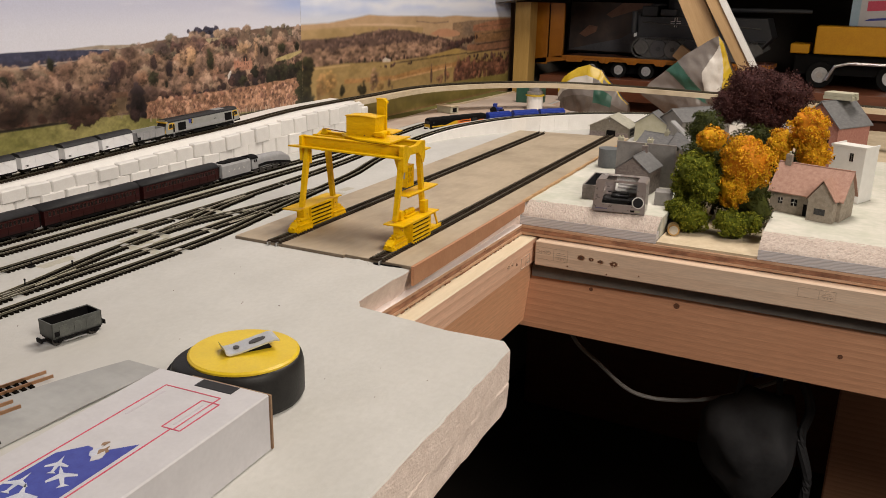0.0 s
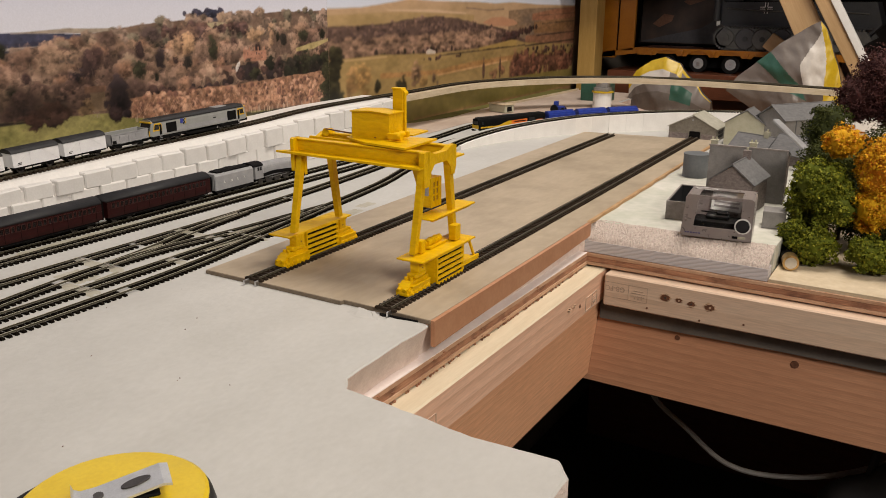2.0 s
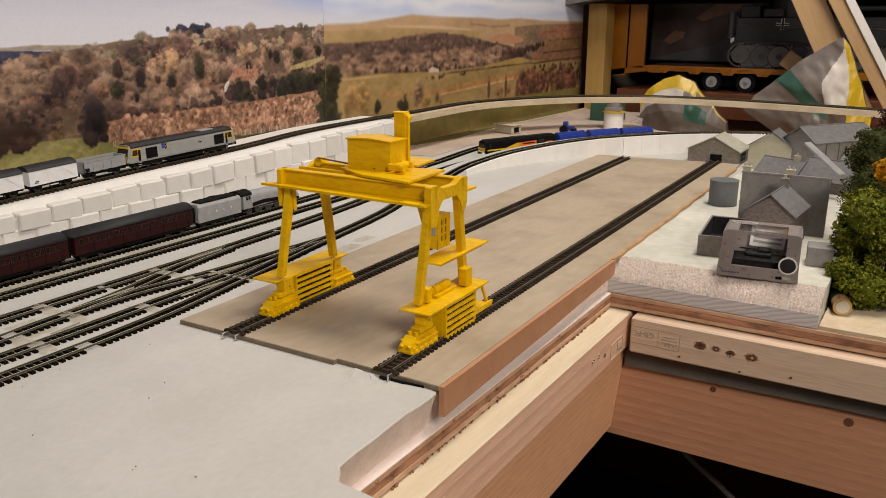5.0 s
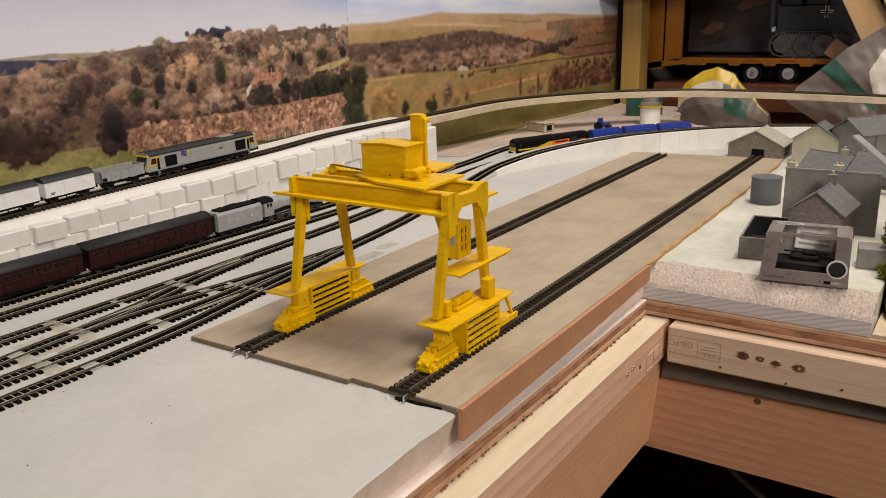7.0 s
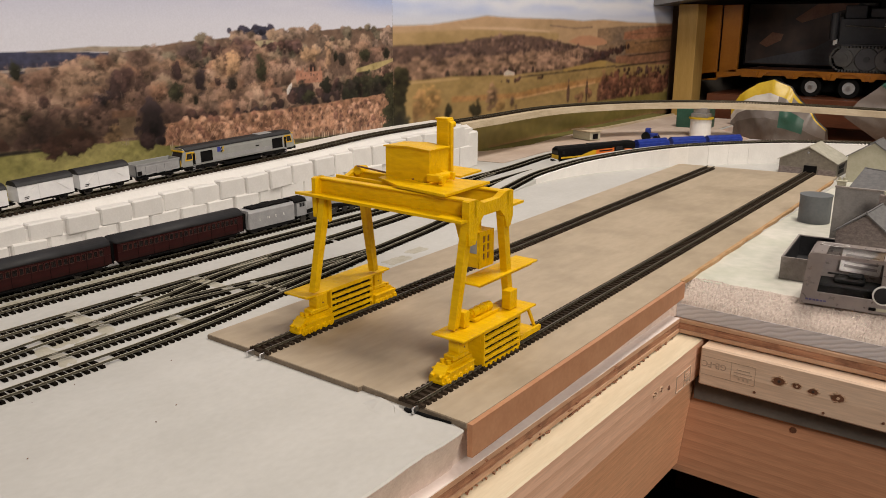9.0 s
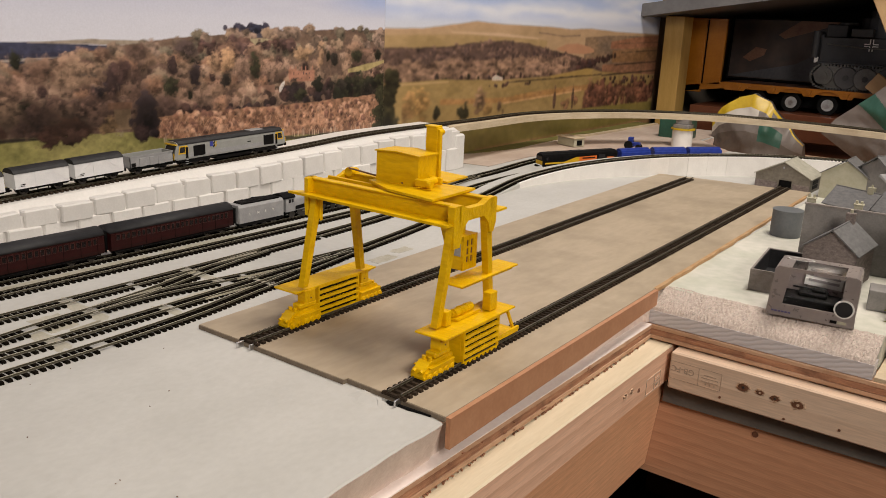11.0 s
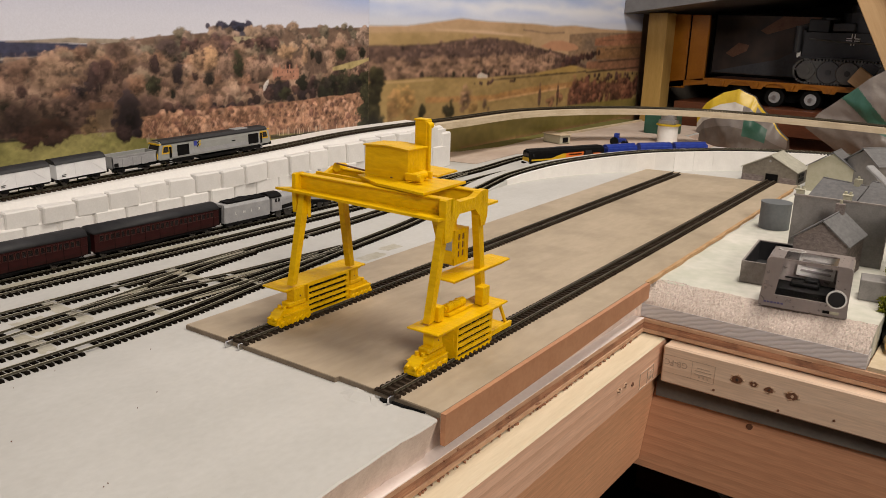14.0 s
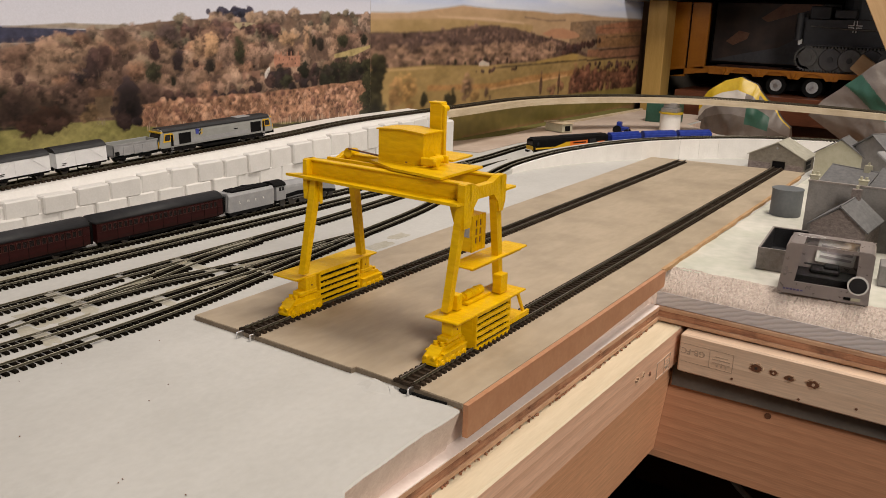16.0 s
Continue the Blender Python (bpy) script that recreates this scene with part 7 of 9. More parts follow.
def diesel_black(m):
    t = thing("freight_locomotive", "black model freight locomotive with yellow and orange stripe", "locomotive", "trains on the layout", m)
    L, w = 0.0720, 0.0088
    rings = []
    for y, k in ((-L, 0.88), (-L + 0.004, 1), (L - 0.004, 1), (L, 0.88)):
        p = [(w, 0.0070), (w, 0.0185), (w * 0.9, 0.0215), (0.0052, 0.0242), (-0.0052, 0.0242), (-w * 0.9, 0.0215), (-w, 0.0185), (-w, 0.0070)]
        rings.append([(x * k, y, z if k == 1 else min(z, 0.0225)) for x, z in p])
    body = part("body", B().loft(rings), M_BLACK, t)
    for s in (-1, 1):
        def side(poly, m_, name, d=0.0002):
            part(name, B().prism(poly, "x", s * w, s * (w + d)), m_, body)
        side([(-L + 0.004, 0.0078), (-0.004, 0.0078), (-0.004, 0.0160), (-0.010, 0.0160), (-0.032, 0.0100), (-L + 0.004, 0.0100)], M_TOYYELLOW, "yellow_stripe")
        side([(-0.004, 0.0078), (0.0640, 0.0078), (0.0640, 0.0112), (0.0300, 0.0112), (0.0300, 0.0170), (-0.004, 0.0160)], M_ORANGE, "orange_panel")
        side([(0.0500, 0.0112), (0.0640, 0.0112), (0.0640, 0.0138), (0.0500, 0.0138)], M_ORANGE, "orange_panel")
        side([(0.002, 0.0128), (0.0265, 0.0128), (0.0265, 0.0148), (0.002, 0.0148)], M_MAROON, "lettering_bar", 0.0003)
        side([(-L + 0.006, 0.0135), (-L + 0.010, 0.0135), (-L + 0.010, 0.0180), (-L + 0.006, 0.0180)], M_GLASSDARK, "cab_window", 0.0003)
        side([(0.0340, 0.0130), (0.0460, 0.0130), (0.0460, 0.0180), (0.0340, 0.0180)], M_DARKGREY, "louvre", 0.0003)
    for s, y in ((-1, -L), (1, L)):
        part("yellow_end", B().span((-0.0077, y - 0.0003, 0.0072), (0.0077, y + 0.0003, 0.0128)), M_TOYYELLOW, body, "yellow cab front")
        part("windscreen", B().span((-0.0066, y - 0.0004, 0.0140), (0.0066, y + 0.0004, 0.0196)), M_GLASSDARK, body)
        coupling(t, y, s)
        bogie_unit(t, s * 0.0460, 3, 0.0125, 0.0160)
    part("exhaust_deck", B().span((-0.0038, -0.0140, 0.0240), (0.0038, 0.0060, 0.0250), 0.0003), M_DARKGREY, body)
    part("fuel_tank", B().span((-0.0080, -0.0180, 0.0024), (0.0080, 0.0200, 0.0072), 0.0010), M_BLACK, t)
    return t


def blue_wagon(m):
    t = thing("hooded_wagon", "blue model wagon with a ribbed canvas hood", "railway wagon", "trains on the layout", m)
    L, w = 0.0290, 0.0090
    prof = [(w, 0.0080), (w, 0.0140), (w * 0.97, 0.0150), (w * 0.93, 0.0180), (w * 0.84, 0.0190), (w * 0.70, 0.0215), (w * 0.48, 0.0222), (w * 0.30, 0.0240), (0.0, 0.0244)]
    ring = prof + [(-x, z) for x, z in reversed(prof[:-1])]
    part("hood", B().prism(ring, "y", -L, L), M_BLUE, t)
    for s in (-1, 1):
        part("printed_bar", B().prism([(-0.0180, 0.0100), (0.0190, 0.0100), (0.0190, 0.0134), (0.0100, 0.0130), (-0.0020, 0.0136), (-0.0180, 0.0128)], "x", s * w, s * (w + 0.0003)), M_WHITE, t, "white printed strip")
        part("end_plate", B().span((-w, min(s * L, s * (L + 0.0008)), 0.0066), (w, max(s * L, s * (L + 0.0008)), 0.0200), 0.0003), M_BLUE, t)
        part("solebar", B().span((s * 0.0070, -L, 0.0050), (s * 0.0088, L, 0.0080)), M_BLUE, t)
        coupling(t, s * L, s)
        bogie_unit(t, s * 0.0200, 2, 0.0120, 0.0150)
    return t


ZU = 0.0030


def on_bank(y, half, x=-0.800):
    """The pose of a vehicle on the climbing upper track."""
    rise = (wall_top(y + half) - wall_top(y - half)) / (2 * half)
    return pose(x, y, (wall_top(y + half) + wall_top(y - half)) / 2 + ZU, math.degrees(math.atan(rise)), 0, 0)


diesel_grey(on_bank(0.859, 0.05, -0.8005))
mineral_wagon(on_bank(0.7620, 0.02), "light grey model mineral wagon between the vans and the diesel", M_LIGHTGREY, L=0.0235, inner=M_GREY)
for y in (0.7085, 0.6560, 0.6005, 0.5475, 0.4945):
    goods_van(on_bank(y, 0.02), "white model goods van with a dark grey roof")
for y in (0.7265, 0.5965, 0.4665):
    coach(pose(-0.719, y, RAILTOP - 0.0002), "dark maroon model coach with rows of small windows")
steam_tender(pose(-0.719, 0.8235, RAILTOP - 0.0002))
streamliner(pose(-0.719, 0.8545, RAILTOP - 0.0002))


def on_path(pts, s):
    """The pose on a track at a distance along it, nose towards the start of the line."""
    line = spline(pts, 0.002)
    i = int(s / 0.002)
    p, d = line[i], line[i + 4] - line[i - 4]
    return Matrix.Translation(p + Vector((0, 0, RAILTOP))) @ Matrix.Rotation(math.atan2(d.y, d.x) - math.pi / 2, 4, "Z") @ Matrix.Rotation(math.asin(d.z / d.length), 4, "X")


S0 = next(i for i, p in enumerate(spline(YARD, 0.002)) if p.y > 1.304) * 0.002
SMALL = Matrix.Scale(0.95, 4)
diesel_black(on_path(YARD, S0 + 0.0685) @ SMALL)
for k in range(3):
    blue_wagon(on_path(YARD, S0 + 0.1705 + 0.0635 * k) @ SMALL)

# ---- things lying on the front of the board ----
def tape_measure():
    t = thing("tape_measure", "black and yellow tape measure with a steel belt clip", "tape measure", m=pose(-0.3132, 0.3610, 0.0002, 0, 0, 28))
    r, h = 0.0360, 0.0275
    n = 40
    def outline(k):
        pts = []
        for i in range(n):
            a = math.tau * i / n
            c, s = math.cos(a), math.sin(a)
            e = 1.0 + 0.22 * max(0.0, math.cos(a - math.radians(205))) ** 6
            pts.append((r * k * e * c, r * k * e * s))
        return pts
    rings = [[(x, y, z) for x, y in outline(k)] for k, z in ((0.95, 0.0), (1.0, 0.003), (1.0, h - 0.006), (0.97, h - 0.0015), (0.93, h))]
    part("case", B().loft(rings), M_RUBBER2, t, "black rubber case", True)
    part("yellow_face", B().loft([[(0.89 * r * math.cos(math.tau * i / n), 0.89 * r * math.sin(math.tau * i / n), z) for i in range(n)] if k else
                                  [(0.93 * r * math.cos(math.tau * i / n), 0.93 * r * math.sin(math.tau * i / n), z) for i in range(n)] for k, z in ((0, h - 0.004), (0, h + 0.0012), (1, h + 0.0022))]), M_TAPEYELLOW, t, "scuffed yellow face")
    prof = [(-0.0200, 0.0075), (-0.0190, 0.0050), (-0.0165, 0.0038), (-0.0100, 0.0042), (0.0080, 0.0072), (0.0165, 0.0086), (0.0200, 0.0080)]
    clip = B().prism([(x, h + z) for x, z in prof] + [(x, h + z - 0.0010) for x, z in reversed(prof)], "y", -0.0078, 0.0078)
    clip_o = part("belt_clip", clip, M_CLIP, t, "bright steel belt clip")
    clip_o.matrix_local = pose(0.0030, 0.0015, 0, 0, 0, 28) @ Matrix.Diagonal((0.84, 0.95, 1, 1))
    slot = [(0.0058 + 0.0062 * math.cos(a) * (1.0), 0.0026 * math.sin(a)) for a in np.linspace(0, math.tau, 16, endpoint=False)]
    part("clip_slot", B().loft([[(x, y, h + 0.0068 + 0.166 * (x - 0.0058) + dz) for x, y in slot] for dz in (0.0, 0.0006)]), M_WHEEL, clip_o)
    part("clip_rivet", B().cyl((-0.0095, 0, h + 0.0040), (-0.0095, 0, h + 0.0052), 0.0022, n=14), M_WHEEL, clip_o)
    part("clip_post", B().span((-0.0150, -0.0050, h + 0.0020), (0.0150, 0.0050, h + 0.0034), 0.0005), M_BLACK, clip_o)
    for a in (15, 100, 165, 250, 300):
        c, s = math.cos(math.radians(a)), math.sin(math.radians(a))
        part("case_screw", B().cyl((0.028 * c, 0.028 * s, h + 0.0008), (0.028 * c, 0.028 * s, h + 0.0020), 0.0017, n=10), M_WHEEL, t)
    part("mouth", B().span((-0.047, -0.014, 0.003), (-0.030, 0.006, 0.018), 0.001), M_BLACK, t)
    return t


M_RUBBER2 = mat("black_rubber", (0.010, 0.010, 0.010), (0.020, 0.019, 0.018), 120, 0.5, 0.0003, spec=0.3)
M_TAPEYELLOW = mat("tape_yellow", (0.64, 0.44, 0.012), (0.73, 0.53, 0.025), 90, 0.35, 0.0001, stain=((0.36, 0.23, 0.02), 45, 0.35))
tape_measure()


def card_box():
    """A white carton with red ruled lines and a blue picture panel; local x along its far edge, y towards the viewer."""
    t = thing("card_box", "white cardboard carton with red lines and blue picture", "box", m=pose(-0.2585, 0.3165, 0.0003, 0, 0, 3.0))
    w, d, h = 0.074, 0.20, 0.0335
    part("carton", B().span((-w, -d, 0), (0, -0.0006, h), 0.0008), M_PAPER, t)
    part("end_flap", B().span((-w + 0.022, -0.0005, 0.0005), (0.0006, 0.0008, h - 0.0008)), M_CARDEDGE, t, "brown cut card edge")
    e = 0.0007
    z0, z1 = h, h + 0.00025
    def rule(x0, y0, x1, y1):
        part("red_line", B().span((min(x0, x1) - (e / 2 if x0 == x1 else 0), min(y0, y1) - (e / 2 if y0 == y1 else 0), z0), (max(x0, x1) + (e / 2 if x0 == x1 else 0), max(y0, y1) + (e / 2 if y0 == y1 else 0), z1)), M_PRINTRED, t)
    rule(-w + 0.018, -0.016, -0.020, -0.016), rule(-w + 0.018, -0.19, -w + 0.018, -0.016), rule(-0.020, -0.052, -0.020, -0.016)
    rule(-0.027, -0.052, -0.016, -0.052), rule(-0.027, -0.022, -0.016, -0.022), rule(-0.027, -0.052, -0.027, -0.022), rule(-0.016, -0.052, -0.016, -0.022), rule(-0.0215, -0.19, -0.0215, -0.052)
    pic = B().prism([(-0.0535, -0.092), (-0.045, -0.081), (-0.036, -0.082), (-0.0245, -0.070), (-0.0230, -0.19), (-0.0535, -0.19)], "z", h, h + 0.0002)
    pic_o = part("picture", pic, M_PRINTBLUE, t, "dark blue printed picture")
    for x, y, a, k in ((-0.0440, -0.100, 25, 1.0), (-0.0345, -0.106, 50, 1.25), (-0.0480, -0.118, 10, 1.1), (-0.0380, -0.125, 35, 1.4)):
        plan = [(0, 0.0085), (0.0008, 0.003), (0.0052, 0.0002), (0.0052, -0.0010), (0.0009, 0.0), (0.0006, -0.0046), (0.0020, -0.0060), (-0.0020, -0.0060), (-0.0006, -0.0046), (-0.0009, 0.0), (-0.0052, -0.0010), (-0.0052, 0.0002), (-0.0008, 0.003)]
        ca, sa = math.cos(math.radians(a)) * k, math.sin(math.radians(a)) * k
        part("printed_shape", B().prism([(x + ca * u - sa * v, y + sa * u + ca * v) for u, v in plan], "z", h + 0.0002, h + 0.0004), M_PRINTGREY2, pic_o, "pale winged shape in the picture")
    for k, (x, y, a, c) in enumerate(((-0.0400, -0.0800, 0.0030, M_PAPER), (-0.0375, -0.0835, 0.0034, M_PRINTGREY2), (-0.0350, -0.0810, 0.0026, M_CARDEDGE), (-0.0335, -0.0860, 0.0030, M_PAPER), (-0.0390, -0.0765, 0.0018, M_CARDEDGE))):
        part("picture_patch", B().prism([(x + a * (0.7 + 0.4 * math.sin(3 * i + k)) * math.cos(i * 0.9), y + 1.7 * a * (0.7 + 0.3 * math.cos(2 * i + k)) * math.sin(i * 0.9)) for i in range(7)], "z", h + 0.0002, h + 0.00042 + 0.00002 * k), c, pic_o)
    # dark strip added in place of the tape's mouth reaching over the carton
    part("tape_mouth_strip", B().span((-0.0420, -0.0100, h), (-0.0180, -0.0020, h + 0.0003)), M_DARKGREY, t, "dark strip standing in for the tape measure's mouth")
    for x0, x1, y0, y1 in ((-0.0525, -0.0510, -0.050, -0.022), (-0.0235, -0.0225, -0.048, -0.026), (-0.0200, -0.0193, -0.044, -0.028)):
        part("text_bar", B().span((x0, y0, h), (x1, y1, h + 0.0002)), M_PRINTPALE, t)
    return t


M_PRINTPALE = mat("faint_print", (0.46, 0.43, 0.47), (0.52, 0.49, 0.53), 200, 0.5)
M_CARDEDGE = mat("brown_card_edge", (0.20, 0.12, 0.07), (0.28, 0.18, 0.11), 120, 0.8)
M_PRINTGREY2 = mat("print_pale_blue", (0.42, 0.45, 0.55), (0.60, 0.62, 0.68), 200, 0.5)
card_box()
mineral_wagon(pose(-0.4765, 0.3695, -0.0002, 0, 0, -10), "weathered grey open model wagon standing on the foam", M_WEATHERED, "coal_wagon", 0.0185)
mineral_wagon(pose(-0.4970, 0.2935, -0.0002, 0, 0, -12), "weathered grey open model wagon standing on the foam", M_WEATHERED, "coal_wagon", 0.0185)

# a curled sheet of grey plasticard and two offcuts of track
def plastic_sheet():
    rings = []
    for i in range(13):
        u = i / 12
        y = 0.245 + 0.115 * u
        lift = 0.008 * math.sin(math.pi * u) * 0.4
        rings.append([(-0.432 + 0.02 * u, y, 0.0006 + lift + 0.006 * (1 - u) ** 3), (-0.386 + 0.004 * u, y, 0.0006 + lift * 0.3), (-0.386 + 0.004 * u, y, 0.0012 + lift * 0.3), (-0.432 + 0.02 * u, y, 0.0012 + lift + 0.006 * (1 - u) ** 3)])
    return single("plastic_sheet", B().loft(rings), M_SHEET, "curled grey plastic sheet lying on the foam", "plastic sheet")


M_SHEET = mat("grey_plasticard", (0.29, 0.29, 0.28), (0.36, 0.36, 0.35), 30, 0.35)
plastic_sheet()


def loose_track(a, b, label):
    t = thing("loose_track", label, "railway track", "offcuts of track")
    a, b = Vector(a), Vector(b)
    d = (b - a).normalized()
    n = Vector((d.y, -d.x, 0))
    ang = math.atan2(d.y, d.x) - math.pi / 2
    for s in (-1, 1):
        o = part("rail", B().span((-0.0005, 0, 0.0016), (0.0005, (b - a).length, 0.0036)), M_COPPER, t)
        o.matrix_world = Matrix.Translation(a + n * 0.0045 * s) @ Matrix.Rotation(ang, 4, "Z")
    k = 0.004
    while k < (b - a).length - 0.010:
        o = part("sleeper", chair_me, None, t)
        o.matrix_world = Matrix.Translation(a + d * k) @ Matrix.Rotation(ang, 4, "Z")
        k += 0.0048
    return t


M_COPPER = mat("brassy_rail", (0.42, 0.22, 0.11), (0.52, 0.30, 0.17), 100, 0.35, metal=0.8)
loose_track((-0.4565, 0.22, 0.0002), (-0.4360, 0.318, 0.0002), "offcut of track with brassy rails")
loose_track((-0.4115, 0.16, 0.0160), (-0.3915, 0.262, 0.0010), "offcut of track lying across the plastic sheet")
# crumbs on the foam
rc = random.Random(8)
crumbs = B()
for k in range(34):
    x, y = rc.uniform(-0.62, -0.22), rc.uniform(0.20, 0.60)
    if x > -0.335 and y > 0.5:
        continue
    crumbs.ball((x, y, 0.0004), (rc.uniform(0.0002, 0.0006), rc.uniform(0.0002, 0.0006), 0.0003), 1, 0.3, 3)
single("crumbs", crumbs, M_KNOT, "dark crumbs scattered over the white foam", "crumbs", "stuff")
for x, y in ((-0.6345, 0.4590), (-0.6030, 0.4760), (-0.5960, 0.4230)):
    lever = thing("point_lever", "small black point lever standing beside the yard track", "point lever", "point levers", pose(x, y, 0.0002))
    part("base", B().span((-0.0020, -0.0030, 0), (0.0020, 0.0030, 0.0012), 0.0003), M_BLACK, lever)
    part("stem", B().cyl((0, 0, 0.0012), (0.0004, 0, 0.0058), 0.0006, n=8), M_BLACK, lever)
    part("knob", B().ball((0.0004, 0, 0.0062), (0.0010, 0.0010, 0.0010), 1), M_BLACK, lever)

# ---- model village ----
def house(name, label, m, w, d, h, ridge, wall, roof, gable="y", over=0.003, chimneys=(), windows=(), doors=(), category="model house"):
    """A pitched-roof model house. w along x, d along y, front at y = -d/2; the ridge runs along y where the gable faces the front, else along x."""
    t = thing(name, label, category, "model buildings", m)
    X, Y = w / 2, d / 2
    if gable == "y":
        part("wall", B().prism([(-X, 0), (X, 0), (X, h), (0, ridge - 0.001), (-X, h)], "y", -Y, Y), wall, t)
    else:
        part("wall", B().prism([(-Y, 0), (Y, 0), (Y, h), (0, ridge - 0.001), (-Y, h)], "x", -X, X), wall, t)
    k = 0.0012
    for s in (-1, 1):
        run = X if gable == "y" else Y
        sl = (ridge - h) / run
        a, c = (0.0, ridge), (s * (run + over), ridge - sl * (run + over))
        poly = [a, c, (c[0], c[1] + k), (a[0], a[1] + k)]
        ext = (Y if gable == "y" else X) + over
        part("roof", B().prism(poly, "y" if gable == "y" else "x", -ext, ext), roof, t)
    part("ridge_cap", B().cyl((0, -Y - over, ridge + k), (0, Y + over, ridge + k), 0.0008, n=6) if gable == "y" else B().cyl((-X - over, 0, ridge + k), (X + over, 0, ridge + k), 0.0008, n=6), roof, t)
    for x, y, top in chimneys:
        c = part("chimney", B().span((x - 0.0035, y - 0.0030, ridge * 0.6), (x + 0.0035, y + 0.0030, top), 0.0003), wall, t)
        part("pot", B().cyl((x, y, top), (x, y, top + 0.0030), 0.0013, n=8), M_CREAM, c)
    for x, z, ww, hh in windows:
        o = part("window", B().span((x - ww / 2, -Y - 0.0003, z - hh / 2), (x + ww / 2, -Y + 0.0002, z + hh / 2)), M_GLASSDARK, t)
        part("frame", B().span((x - 0.0002, -Y - 0.0005, z - hh / 2), (x + 0.0002, -Y - 0.0003, z + hh / 2)).span((x - ww / 2, -Y - 0.0005, z - 0.0002), (x + ww / 2, -Y - 0.0003, z + 0.0002)), M_WHITE, o)
    for x, ww, hh in doors:
        part("door", B().span((x - ww / 2, -Y - 0.0004, 0), (x + ww / 2, -Y + 0.0002, hh)), M_BLACK, t)
    return t


barn = house("goods_barn", "stone model barn with a pale mossy roof", pose(-0.393, 1.4695, 0.0002, 0, 0, -1), 0.070, 0.056, 0.0190, 0.0370, M_BARN, M_MOSS, "y", 0.002, doors=((0.004, 0.016, 0.0135),))
part("brick_plinth", B().span((-0.0348, -0.0287, 0), (-0.006, -0.0280, 0.010)).span((0.0135, -0.0287, 0), (0.0348, -0.0280, 0.010)), M_STONE, barn, "brick lower wall")
part("gable_lamp", B().ball((0, -0.0288, 0.030), (0.0016, 0.0012, 0.0018), 1), M_LIGHTGREY, barn)
for z in (0.006, 0.012):
    part("side_opening", B().span((0.0346, -0.015, z - 0.002), (0.0353, 0.012, z + 0.0028)), M_BLACK, barn)

tank = thing("water_tank", "plain round grey model water tank", "water tank", m=pose(-0.3205, 1.186, 0.0003))
part("drum", B().cyl((0, 0, 0), (0, 0, 0.0262), 0.0150, n=40), M_TANKGREY, tank, smooth=False)
part("lid", B().cyl((0, 0, 0.0262), (0, 0, 0.0273), 0.0154, n=40), M_TANKGREY, tank)

# stone house seen from behind: tall card wall with twin chimneys, and a slated wing in front of it
big = thing("stone_house", "grey card model house with tall bare rear wall", "model house", "model buildings", pose(-0.2455, 1.0900, 0.0002, 0, 0, 3))
part("rear_wall", B().span((-0.0385, -0.001, 0), (0.0385, 0.001, 0.0555), 0.0003), M_CARD, big)
part("wall", B().span((-0.038, 0.0015, 0), (0.038, 0.032, 0.046)), M_STONE, big)
part("edge_strip", B().span((-0.0392, -0.0016, 0.0548), (0.0392, 0.0012, 0.0562)).span((0.0378, -0.0016, 0), (0.0392, 0.0012, 0.0547)), M_CARDSTONE, big, "pale card edge")
part("roof", B().prism([(0.0015, 0.0550), (0.034, 0.0455), (0.034, 0.0465), (0.0015, 0.0561)], "x", -0.0390, 0.0390), M_SLATE, big)
for x in (-0.0350, 0.0040):
    c = part("chimney", B().span((x - 0.0034, 0.0015, 0.052), (x + 0.0034, 0.0075, 0.0595), 0.0003), M_CREAM, big)
    part("chimney_cap", B().span((x - 0.0042, 0.0008, 0.0595), (x + 0.0042, 0.0082, 0.0606), 0.0002), M_CREAM, c)
    for dx in (-0.002, 0.002):
        part("pot", B().cyl((x + dx, 0.0045, 0.0606), (x + dx, 0.0045, 0.0632), 0.0012, n=8), M_CREAM, c)
wing = house("stone_wing", "small stone gabled model house with slate roof", pose(-0.2440, 1.0520, 0.0002, 0, 0, -4), 0.042, 0.054, 0.0315, 0.0480, M_STONE, M_SLATE, "y", 0.0022, chimneys=((0.0, 0.020, 0.0560),))
yard = thing("yard_walls", "open grey card enclosure beside the boxed model", "card enclosure", m=pose(-0.2775, 1.012, 0.0003, 0, 0, 6))
for a, b_ in (((-0.019, -0.040, 0), (0.017, -0.0385, 0.018)), ((-0.019, 0.0385, 0), (0.017, 0.040, 0.018)), ((-0.019, -0.0384, 0), (-0.0175, 0.0384, 0.018)), ((0.0155, -0.0384, 0), (0.017, 0.0384, 0.018))):
    part("card_wall", B().span(a, b_, 0.0002), M_CARDSTONE, yard)
# shade inside the enclosure, put in as a dark floor and dark inner faces
part("floor_shade", B().span((-0.0174, -0.0384, 0.0001), (0.0154, 0.0384, 0.0008)), M_DARKGREY, yard, "dark floor standing in for the shade inside")
part("inner_shade", B().span((-0.0174, 0.0378, 0.0009), (0.0154, 0.0384, 0.0172)).span((-0.0174, -0.0384, 0.0009), (-0.0168, 0.0377, 0.0172)), M_DARKGREY, yard, "dark inner faces standing in for the shade inside")

